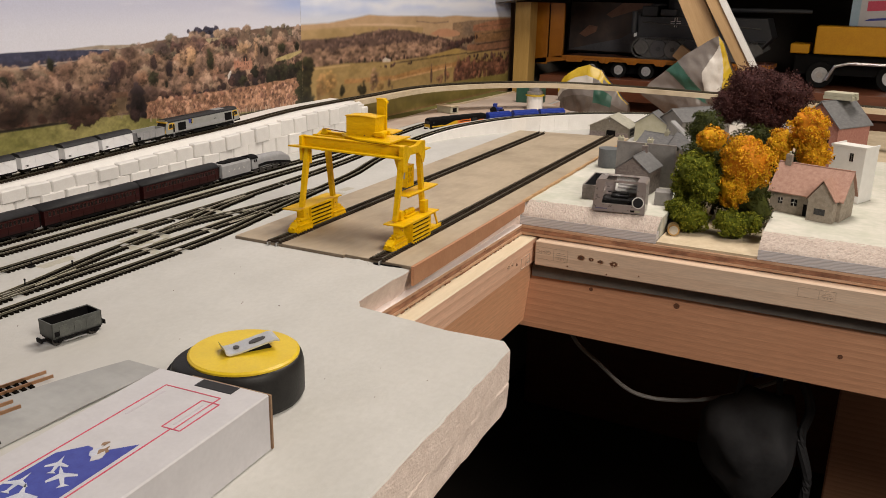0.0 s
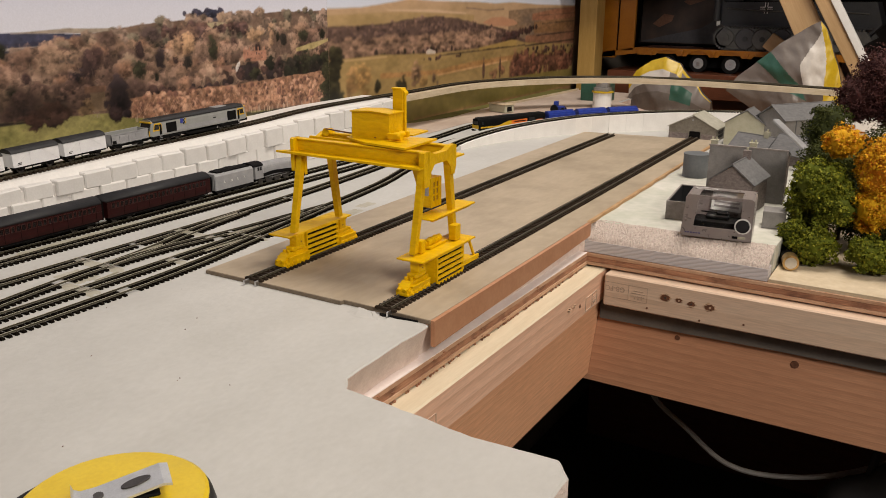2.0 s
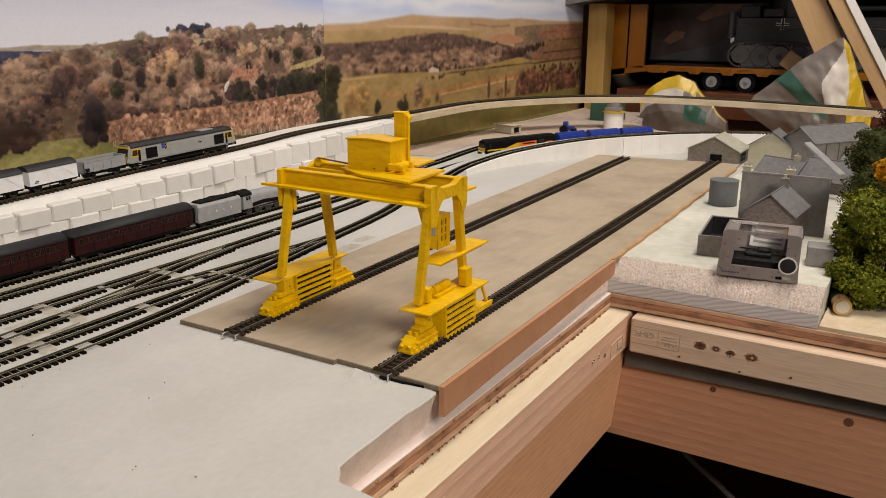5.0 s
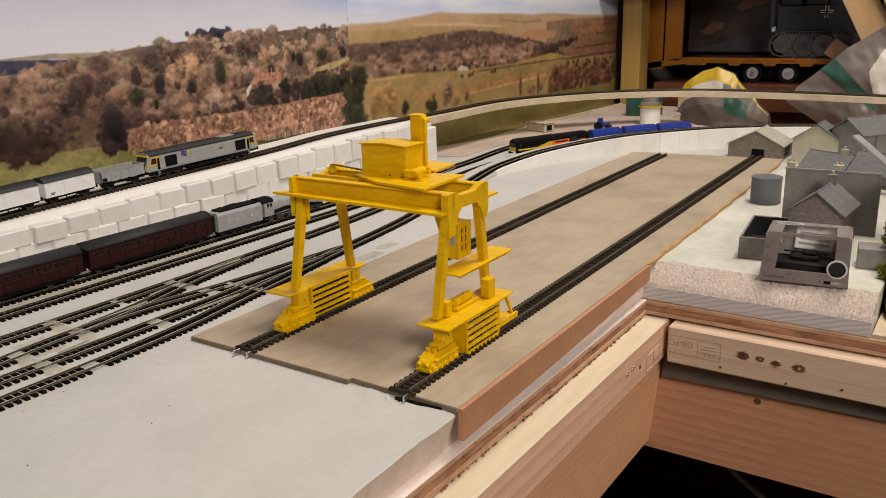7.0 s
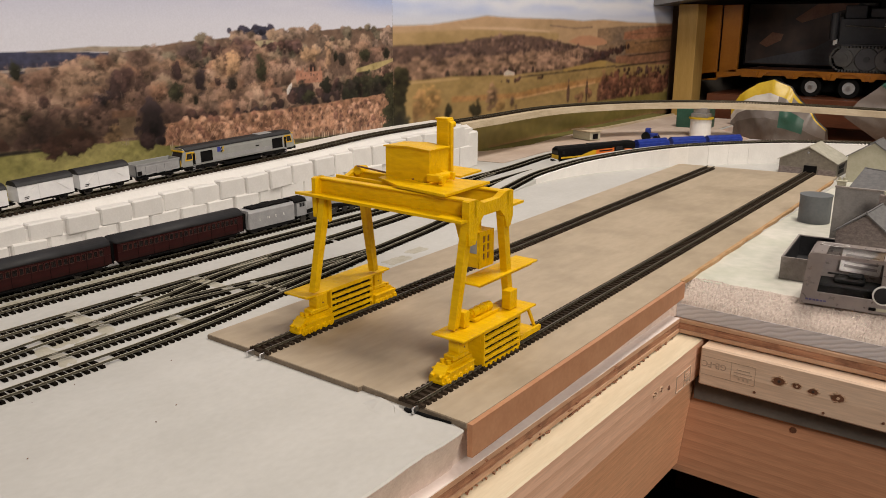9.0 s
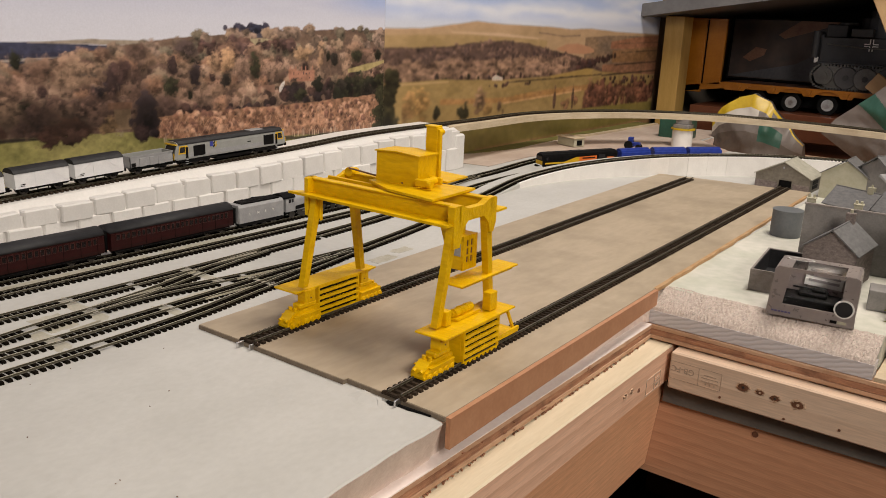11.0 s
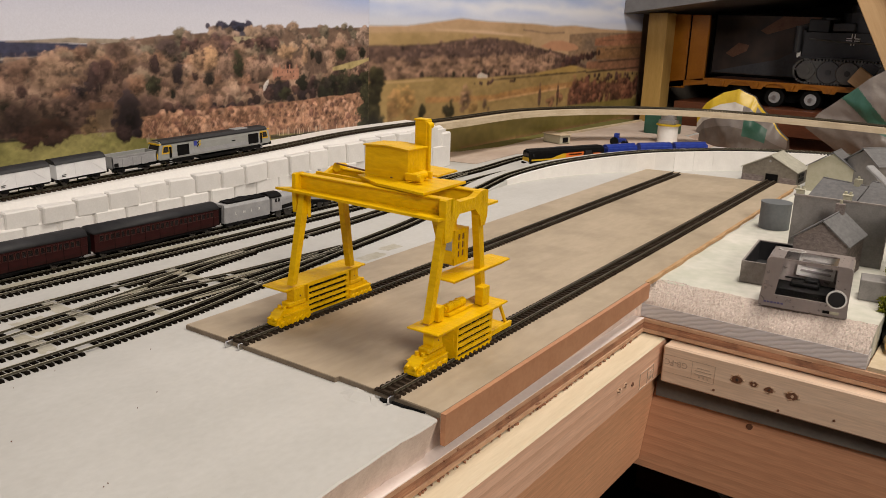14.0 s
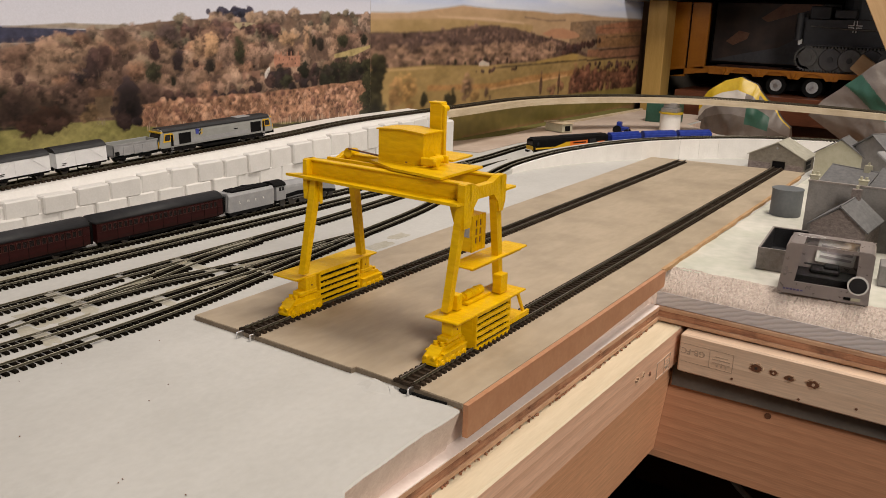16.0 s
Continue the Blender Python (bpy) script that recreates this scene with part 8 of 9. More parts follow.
house("cream_house", "cream-rendered model house with slate roof", pose(-0.3165, 1.451, 0.0002, 0, 0, -2), 0.056, 0.040, 0.032, 0.0510, M_CREAM, M_SLATE, "y", 0.002)
house("slate_cottage", "low model cottage with dark slate roof", pose(-0.286, 1.352, 0.0002, 0, 0, -24), 0.052, 0.040, 0.012, 0.029, M_CREAM, M_SLATE, "x", 0.003, chimneys=((0.016, 0.0, 0.036),))
house("slate_cottage", "low model cottage with dark slate roof and skylight frame", pose(-0.228, 1.335, 0.0002, 0, 0, -24), 0.058, 0.044, 0.015, 0.034, M_STONE, M_SLATE, "x", 0.003)
church = house("grey_chapel", "long grey model chapel with a plain slate roof", pose(-0.2500, 1.470, 0.0002, 0, 0, 56), 0.112, 0.048, 0.045, 0.061, M_CARD, M_SLATE, "x", 0.004)
part("porch", B().prism([(-0.010, 0), (0.010, 0), (0.010, 0.020), (0, 0.030), (-0.010, 0.020)], "y", -0.040, -0.026), M_CARD, church)
for x in (-0.035, -0.012, 0.012, 0.035):
    part("drain_pipe", B().span((x - 0.0006, -0.0250, 0), (x + 0.0006, -0.0240, 0.044)), M_SLATE, church)
strip = single("clear_strip", B().box((0, 0, 0), (0.062, 0.010, 0.0035), 0.0008), M_CLEARSTRIP, "shiny clear plastic offcut leaning on the roofs", "plastic offcut", m=pose(-0.236, 1.295, 0.0425, 0, 28, -35))

# right-hand group, seen early on
cot = house("tile_cottage", "stone model cottage with mottled red tile roof", pose(-0.036, 1.045, 0.0002, 0, 0, -16), 0.080, 0.044, 0.027, 0.055, M_STONE2, M_ROOFTILE, "x", 0.003, chimneys=((-0.032, 0.0, 0.066),),
            windows=((-0.012, 0.014, 0.007, 0.008), (-0.028, 0.014, 0.005, 0.007)), doors=((0.002, 0.006, 0.014),))
part("gable_wing", B().prism([(0.008, 0), (0.036, 0), (0.036, 0.026), (0.022, 0.046), (0.008, 0.026)], "y", -0.036, -0.0205), M_STONE2, cot)
for s in (-1, 1):
    part("wing_roof", B().prism([(0.022, 0.0475), (0.022 + s * 0.0165, 0.0245), (0.022 + s * 0.0165, 0.0257), (0.022, 0.0488)], "y", -0.038, -0.010), M_ROOFTILE, cot)
part("window", B().span((0.016, -0.0365, 0.008), (0.028, -0.0358, 0.015)), M_GLASSDARK, cot)
tower = thing("white_block", "plain white model tower block with small windows", "model building", "model buildings", pose(0.001, 1.150, 0.0002, 0, 0, -24))
part("wall", B().span((-0.0215, -0.018, 0), (0.0215, 0.018, 0.068), 0.0004), M_WHITE, tower)
part("parapet", B().span((-0.0220, -0.0185, 0.0675), (0.0220, -0.0165, 0.0700)).span((0.0200, -0.0165, 0.0675), (0.0220, 0.0185, 0.0700)).span((-0.0220, -0.0165, 0.0675), (-0.0200, 0.0185, 0.0700)), M_WHITE, tower)
for x, z, hh in ((-0.016, 0.052, 0.005), (0.004, 0.056, 0.010), (-0.006, 0.030, 0.004), (0.010, 0.030, 0.004), (0.0065, 0.056, 0.010)):
    part("window", B().span((x - 0.0010, -0.0183, z - hh / 2), (x + 0.0010, -0.0178, z + hh / 2)), M_GLASSDARK, tower)
red = house("brick_workshop", "red brick model workshop with grey roof", pose(-0.030, 1.285, 0.0002, 0, 0, -30), 0.060, 0.075, 0.078, 0.108, M_BRICK, M_SLATE, "y", 0.003, windows=((-0.012, 0.060, 0.010, 0.016), (0.012, 0.060, 0.012, 0.020)), doors=((-0.004, 0.012, 0.024),))
part("side_doors", B().span((-0.0305, -0.034, 0.046), (-0.0298, -0.018, 0.070)), M_BLACK, red)
stack = thing("timber_load", "stack of yellowish scale timber on the roof", "timber load", m=pose(-0.027, 1.292, 0.1095, 0, 0, -20))
for j in range(2):
    for k in range(5):
        part("board", B().box((0, -0.0105 + 0.00525 * k, 0.0024 + 0.0050 * j), (0.040 - 0.002 * ((k + j) % 3), 0.0050, 0.0048), 0.0003), M_CREAM, stack)

# boxed die-cast tank on its card plinth
def boxed_model(m):
    t = thing("boxed_model", "grey card display box with window and dark model inside", "display box", m=m)
    w, d, h = 0.0270, 0.0155, 0.0335
    f0, f1 = -d - 0.0005, -d + 0.0003
    part("front_lower", B().prism([(-w, 0.0), (w, 0.0), (w - 0.0004, 0.0085), (-w + 0.0006, 0.0085)], "y", f0, f1), M_BOXGREY, t)
    part("front_pillar", B().prism([(-w + 0.0006, 0.0085), (-w + 0.0095, 0.0085), (-w + 0.0122, h - 0.0025), (-w + 0.0024, h - 0.0025)], "y", f0, f1), M_BOXGREY, t)
    part("front_pillar", B().prism([(w - 0.0004, 0.0085), (w - 0.0095, 0.0085), (w - 0.0095, h - 0.0025), (w - 0.0006, h - 0.0025)], "y", f0, f1), M_BOXGREY, t)
    part("front_rim", B().prism([(-w + 0.0024, h - 0.0025), (w - 0.0006, h - 0.0025), (w - 0.0009, h - 0.0012), (w - 0.0022, h - 0.0001), (w - 0.0034, h), (-w + 0.0052, h), (-w + 0.0040, h - 0.0001), (-w + 0.0028, h - 0.0012)], "y", f0, f1), M_BOXGREY, t)
    part("back", B().span((-w + 0.003, d - 0.001, 0), (w - 0.001, d, h)), M_BOXGREY, t)
    for xs in (-w + 0.0020, w - 0.0012):
        part("side", B().prism([(-d, 0), (d, 0), (d, h - 0.0025), (-d, h - 0.0025)], "x", xs, xs + 0.0006), M_BOXGREY, t)
    part("top_panel", B().prism([(-w + 0.0024, h - 0.0024), (-w + 0.0031, h - 0.0007), (-w + 0.0050, h + 0.0002), (-w + 0.0120, h + 0.0002), (-w + 0.0120, h - 0.0005), (-w + 0.0052, h - 0.0005), (-w + 0.0037, h - 0.0012), (-w + 0.0030, h - 0.0024)], "y", -d, d), M_BOXGREY, t)
    part("top_panel", B().prism([(w - 0.0100, h - 0.0005), (w - 0.0100, h + 0.0002), (w - 0.0034, h + 0.0002), (w - 0.0015, h - 0.0007), (w - 0.0008, h - 0.0024), (w - 0.0014, h - 0.0024), (w - 0.0021, h - 0.0012), (w - 0.0036, h - 0.0005)], "y", -d, d), M_BOXGREY, t)
    part("top_panel", B().span((-w + 0.0120, d - 0.008, h - 0.0005), (w - 0.0100, d, h + 0.0002)), M_BOXGREY, t)
    part("base", B().span((-w + 0.003, -d, 0.0004), (w - 0.003, d, 0.0012)), M_BOXGREY, t)
    ring = B()
    for k in range(28):
        a, c = math.tau * k / 28, math.tau * (k + 1) / 28
        ring.face([(-0.0120 + 0.0085 * math.cos(a), 0.0085 + 0.0042 * math.sin(a), h + 0.0005), (-0.0120 + 0.0085 * math.cos(c), 0.0085 + 0.0042 * math.sin(c), h + 0.0005),
                   (-0.0120 + 0.0075 * math.cos(c), 0.0085 + 0.0034 * math.sin(c), h + 0.0005), (-0.0120 + 0.0075 * math.cos(a), 0.0085 + 0.0034 * math.sin(a), h + 0.0005)])
    part("printed_oval", ring, M_WHITE, t)
    pane = part("window_pane", B().span((-w + 0.009, -d + 0.0004, 0.0080), (w - 0.009, -d + 0.0006, h - 0.002)).span((-w + 0.0121, -d + 0.001, h - 0.0003), (w - 0.0101, d - 0.0082, h - 0.0001)), M_PANE, t, "clear film window")
    pane.visible_shadow = False
    part("plinth", B().span((-0.0185, -0.0110, 0.0012), (0.0175, 0.0090, 0.0125), 0.0006), M_BLACK, t)
    part("model_hull", B().span((-0.0100, -0.0050, 0.0126), (0.0080, 0.0060, 0.0160), 0.0010), M_BLACK, t)
    part("model_turret", B().span((-0.0020, -0.0030, 0.0158), (0.0070, 0.0040, 0.0186), 0.0010).cyl((-0.0140, 0.0005, 0.0172), (-0.0015, 0.0005, 0.0172), 0.0006, n=8), M_BLACK, t)
    part("info_card", B().prism([(-0.0085, 0.0165), (0.0150, 0.0155), (0.0165, 0.0310), (-0.0075, 0.0320)], "y", d - 0.0030, d - 0.0026), M_WHITE, t)
    for k in range(3):
        part("printed_bar", B().prism([(-0.0060 + 0.0002 * k, 0.0195 + 0.0035 * k), (0.0132 + 0.0004 * k, 0.0185 + 0.0035 * k), (0.0134 + 0.0004 * k, 0.0202 + 0.0035 * k), (-0.0058 + 0.0002 * k, 0.0212 + 0.0035 * k)], "y", d - 0.0034, d - 0.0031), M_PRINTGREY, t)
    seal = part("round_label", B().cyl((0.0195, -d - 0.0004, 0.0120), (0.0195, -d - 0.0009, 0.0120), 0.0062, n=28), M_WHITE, t)
    part("round_label_face", B().cyl((0.0195, -d - 0.0008, 0.0120), (0.0195, -d - 0.0012, 0.0120), 0.0051, n=28), M_DARKGREY, seal)
    for k in range(6):
        part("logo_bar", B().span((-0.0235 + 0.0021 * k, -d - 0.0009, 0.0026), (-0.0220 + 0.0021 * k, -d - 0.0004, 0.0036)), M_LOGOBLUE, t, "dull blue printed mark")
    part("logo_bar", B().span((0.0125, -d - 0.0009, 0.0018), (0.0165, -d - 0.0004, 0.0036)), M_BLACK, t)
    part("logo_bar", B().span((0.0167, -d - 0.0009, 0.0018), (0.0220, -d - 0.0004, 0.0036)), M_CREAM, t)
    return t


boxed_model(pose(-0.2362, 0.9425, 0.0006, 0, 0, 7) @ Matrix.Scale(1.12, 4))
small = thing("card_offcut_box", "small pale card box beside the display box", "box", m=pose(-0.198, 0.997, 0.0003, 0, 0, 8))
part("carton", B().span((-0.010, -0.010, 0), (0.010, 0.012, 0.016), 0.0004), M_CARD, small)

bat = thing("battery", "copper and black battery lying on the plywood", "battery", m=pose(-0.1715, 0.940, -0.0155, 0, 0, 14))
part("case", B().cyl((0, 0, 0), (0, 0.040, 0), 0.0068, n=24), M_COPPERCAN, bat)
part("black_band", B().cyl((0, 0.012, 0), (0, 0.038, 0), 0.00695, n=24), M_BLACK, bat)
part("end_cap", B().cyl((0, -0.0006, 0), (0, 0.0005, 0), 0.0050, n=20), M_STEEL, bat)

# ---- foliage ----
def foliage(name, label, lobes, material, density, leaf, m=None, trunk=None, seed=1, inner=None, clumpy=1.0):
    """A clump-foliage model tree: rough inner masses with thousands of small tufts standing out of them."""
    t = thing(name, label, "model tree", "model trees")
    rr = random.Random(seed)
    core = B()
    for c, s in lobes:
        core.ball(c, [k * 0.66 for k in s], 3, 0.6, 3.4)
    part("crown_core", core, inner or material, t, smooth=True)
    b = B()
    for c, s in lobes:
        mean = (s[0] + s[1] + s[2]) / 3
        area = (s[0] * s[1] + s[0] * s[2] + s[1] * s[2]) * 1e4
        clumps = int(26 + 2600 * mean * clumpy)
        for i in range(clumps):
            d = Vector((rr.gauss(0, 1), rr.gauss(0, 1), rr.gauss(0, 1))).normalized()
            k = rr.uniform(0.56, 0.78) + 0.16 * noise.noise(d * 2.4 + Vector(c) * 37)
            o = Vector((c[0] + d.x * s[0] * k, c[1] + d.y * s[1] * k, c[2] + d.z * s[2] * k))
            rad = mean * rr.uniform(0.16, 0.34)
            for _ in range(int(density * area * 1.8 / clumps)):
                q = Vector((rr.gauss(0, 1), rr.gauss(0, 1), rr.gauss(0, 1))).normalized()
                if q.dot(d) < -0.5:
                    q = -q
                p = o + Vector((q.x, q.y, q.z * 0.75)) * rad * rr.uniform(0.6, 1.05)
                u = Vector((rr.gauss(0, 1), rr.gauss(0, 1), rr.gauss(0, 1))).normalized()
                v = (q + d * 0.6 + Vector((rr.gauss(0, 0.6), rr.gauss(0, 0.6), rr.gauss(0, 0.6)))).cross(u).normalized()
                e = leaf * rr.uniform(0.5, 1.4)
                b.bm.faces.new([b.bm.verts.new(p + u * e), b.bm.verts.new(p + v * e * 0.8), b.bm.verts.new(p - u * e * 0.9 + q * e * 0.5), b.bm.verts.new(p - v * e * 0.7)])
    part("crown", b, material, t)
    if trunk:
        part("trunk", B().tube([trunk, (trunk[0] + 0.002, trunk[1], (trunk[2] + lobes[0][0][2]) / 2), lobes[0][0]], [0.004, 0.003, 0.0015]), M_BARK, t)
    return t


foliage("maroon_tree", "large dark maroon model tree of fine fibre", [((-0.126, 1.160, 0.128), (0.046, 0.045, 0.038)), ((-0.088, 1.155, 0.122), (0.034, 0.04, 0.034)), ((-0.150, 1.15, 0.108), (0.030, 0.03, 0.030)), ((-0.110, 1.15, 0.098), (0.036, 0.034, 0.026))],
        M_LEAFMAROON, 130, 0.0011, trunk=(-0.12, 1.165, -0.0255), seed=2, clumpy=2.2)
foliage("orange_tree", "autumn orange and yellow model tree", [((-0.108, 0.995, 0.060), (0.034, 0.03, 0.036)), ((-0.150, 1.000, 0.083), (0.020, 0.02, 0.017)), ((-0.118, 0.985, 0.030), (0.020, 0.02, 0.026))],
        M_LEAFORANGE, 150, 0.0012, trunk=(-0.115, 1.0, -0.0255), seed=3)
foliage("orange_tree", "autumn orange and yellow model tree", [((-0.052, 1.085, 0.092), (0.026, 0.026, 0.032)), ((-0.042, 1.08, 0.062), (0.022, 0.024, 0.026)), ((-0.082, 1.09, 0.068), (0.018, 0.02, 0.026))],
        M_LEAFORANGE, 150, 0.0012, trunk=(-0.055, 1.09, -0.0002), seed=4)
foliage("green_tree", "mid-green rounded model tree of clump foliage", [((-0.163, 0.992, 0.046), (0.030, 0.028, 0.026)), ((-0.146, 0.985, 0.030), (0.024, 0.024, 0.022)), ((-0.172, 0.998, 0.026), (0.020, 0.022, 0.020))],
        M_LEAFGREEN, 150, 0.0012, trunk=(-0.160, 0.995, -0.0255), seed=5)
foliage("green_bush", "bright green model bush of clump foliage", [((-0.160, 0.967, -0.004), (0.026, 0.020, 0.020)), ((-0.178, 0.972, 0.002), (0.012, 0.016, 0.016))], M_LEAFGREEN, 150, 0.0012, seed=6)
foliage("green_bush", "bright green model bush of clump foliage", [((-0.112, 0.966, -0.005), (0.024, 0.020, 0.019)), ((-0.092, 0.972, -0.002), (0.014, 0.016, 0.016))], M_LEAFGREEN, 150, 0.0012, seed=7)
foliage("dark_green_tree", "dark green model tree behind the bushes", [((-0.160, 1.070, 0.050), (0.040, 0.032, 0.034)), ((-0.175, 1.100, 0.080), (0.026, 0.026, 0.030)), ((-0.120, 1.045, 0.015), (0.050, 0.03, 0.036)), ((-0.172, 1.03, 0.012), (0.022, 0.03, 0.034)), ((-0.110, 1.120, 0.050), (0.052, 0.030, 0.046)), ((-0.065, 1.125, 0.030), (0.030, 0.025, 0.034))], M_LEAFDARK, 110, 0.0011,
        trunk=(-0.15, 1.07, -0.0255), seed=8)
foliage("dark_green_bush", "dark green model bush in front of the cottage", [((-0.088, 0.985, 0.010), (0.018, 0.016, 0.022))], M_LEAFDARK, 130, 0.0010, seed=9)

# ---- bridge pier and oddments beyond the curve ----
pier = thing("bridge_pier", "white round pier with yellow rim under the bridge deck", "bridge pier", m=pose(-0.636, 1.712, 0.0009))
part("drum", B().cyl((0, 0, 0.0001), (0, 0, 0.0300), 0.0175, n=28), M_WHITE, pier)
part("rim", B().cyl((0, 0, 0.0300), (0, 0, 0.0325), 0.0205, n=28), M_BAGYELLOW, pier, "yellow rim")
part("packing", B().span((-0.014, -0.012, 0.0325), (0.014, 0.012, 0.0395), 0.0006).span((-0.011, -0.010, 0.0395), (0.011, 0.010, 0.0482), 0.0006), M_CARD, pier, "stacked grey packing pieces")
lie = thing("fallen_building", "cream model building lying on its side", "model building", m=pose(-0.771, 1.5585, 0.0017, 0, 0, -17))
part("wall", B().span((-0.020, -0.012, 0), (0.020, 0.012, 0.0135), 0.0006), M_CREAM, lie)
part("roof_edge", B().span((-0.022, -0.014, 0.0136), (0.022, 0.014, 0.0150), 0.0003), M_BRIDGE, lie)
part("end_opening", B().span((0.0198, -0.006, 0.002), (0.0204, 0.006, 0.0105)), M_BLACK, lie)
trac = thing("toy_tractor", "small dark blue toy tractor", "toy tractor", m=pose(-0.680, 1.612, 0.0010, 0, 0, 10))
part("body", B().span((-0.012, -0.005, 0.005), (0.010, 0.005, 0.012), 0.0010).span((-0.010, -0.005, 0.012), (-0.002, 0.005, 0.020), 0.0010), M_BLUE, trac)
for x, y, r in ((-0.008, -0.007, 0.007), (-0.008, 0.007, 0.007), (0.008, -0.006, 0.0045), (0.008, 0.006, 0.0045)):
    part("wheel", B().cyl((x, y - 0.0016, r), (x, y + 0.0016, r), r, n=14), M_RUBBER, trac)
gb = thing("green_carton", "dark green carton beyond the pier", "box", m=pose(-0.690, 1.83, 0.0010, 0, 0, 6))
part("carton", B().span((-0.030, -0.02, 0), (0.030, 0.02, 0.034), 0.0006), M_BAGGREEN, gb)

# ---- shelves at the end of the room ----
slab("shelf_upright", (-0.817, 2.025, -0.10), (-0.776, 2.075, 0.2225), M_SHELFPOST, "pale varnished upright of the shelf unit", "shelf upright", 0.001)
single("shelf_top", B().prism([(-0.842, 0.2190), (0.9, 0.480), (0.9, 0.505), (-0.842, 0.2440)], "y", 1.955, 2.60), M_SHELFGREY, "grey-white upper shelf board", "shelf board", "structure")
slab("shelf_lower", (-0.756, 2.06, -0.010), (0.9, 2.60, 0.0430), M_REDWOOD, "reddish mahogany shelf board", "shelf board", 0.001)
slab("shelf_back", (-0.842, 2.60, -0.9), (0.9, 2.63, 1.0), M_DARKBACK, "dark back panel of the shelves", "shelf back")
slab("shelf_front_panel", (-0.756, 2.075, -0.9), (0.9, 2.10, -0.0105), M_REDWOOD, "reddish panel below the shelf", "shelf panel")


def wheel(parent, c, r, w, name="wheel"):
    o = part(name, B().cyl((c[0], c[1] - w / 2, c[2]), (c[0], c[1] + w / 2, c[2]), r, n=28), M_RUBBER, parent)
    part("rim", B().cyl((c[0], c[1] - w / 2 - 0.0008, c[2]), (c[0], c[1] - w / 2 + 0.001, c[2]), r * 0.60, r * 0.46, 20), M_CLIP, o)
    part("hub", B().cyl((c[0], c[1] - w / 2 - 0.0030, c[2]), (c[0], c[1] - w / 2, c[2]), r * 0.22, r * 0.14, 12), M_STEEL, o)


def low_loader():
    t = thing("toy_low_loader", "orange toy low-loader trailer on the shelf", "toy trailer", m=pose(0, 2.15, 0.0336))
    deck = B().prism([(-0.790, 0.046), (-0.700, 0.060), (-0.20, 0.060), (-0.20, 0.050), (-0.69, 0.048), (-0.790, 0.034)], "y", -0.05, 0.06)
    for f in deck.bm.faces:
        f.normal_update()
        f.material_index = 1 if f.normal.z > 0.6 else 0
    part("deck", deck, M_TOYORANGE, t).data.materials.append(M_REDWOOD)
    edge = [(-0.700, 0.0595), (-0.20, 0.0595), (-0.20, 0.046)]
    for c in (-0.424, -0.494, -0.564, -0.634):
        edge += [(c + 0.031, 0.0440)] + [(c + 0.026 * math.cos(a), 0.0400 + 0.0165 * math.sin(a)) for a in np.linspace(0.25, math.pi - 0.25, 9)] + [(c - 0.031, 0.0440)]
    part("side_skirt", B().prism(edge + [(-0.700, 0.0440)], "y", -0.0535, -0.0502), M_TOYORANGE, t, "orange skirt with wheel arches")
    part("headboard", B().span((-0.800, -0.05, 0.034), (-0.7535, -0.040, 0.188), 0.001), M_TOYORANGE, t)
    part("headboard", B().span((-0.7495, -0.05, 0.052), (-0.712, -0.040, 0.188), 0.001), M_TOYORANGE, t)
    part("headboard_groove", B().span((-0.757, -0.046, 0.040), (-0.748, -0.042, 0.185)), M_BLACK, t)
    for x in (-0.669, -0.599, -0.529, -0.459):
        part("side_bracket", B().prism([(x - 0.005, 0.056), (x + 0.005, 0.056), (x + 0.002, 0.046), (x - 0.002, 0.046)], "y", -0.0575, -0.0536), M_TOYORANGE, t)
    for x in (-0.634, -0.564, -0.494):
        wheel(t, (x, -0.030, 0.0290), 0.0195, 0.020)
        wheel(t, (x, 0.040, 0.0290), 0.0195, 0.020)
    part("axle_beam", B().span((-0.68, -0.01, 0.018), (-0.48, 0.03, 0.046)), M_BLACK, t)
    part("landing_gear", B().span((-0.30, -0.02, 0.0095), (-0.28, 0.03, 0.05)), M_BLACK, t)
    return t


low_loader()


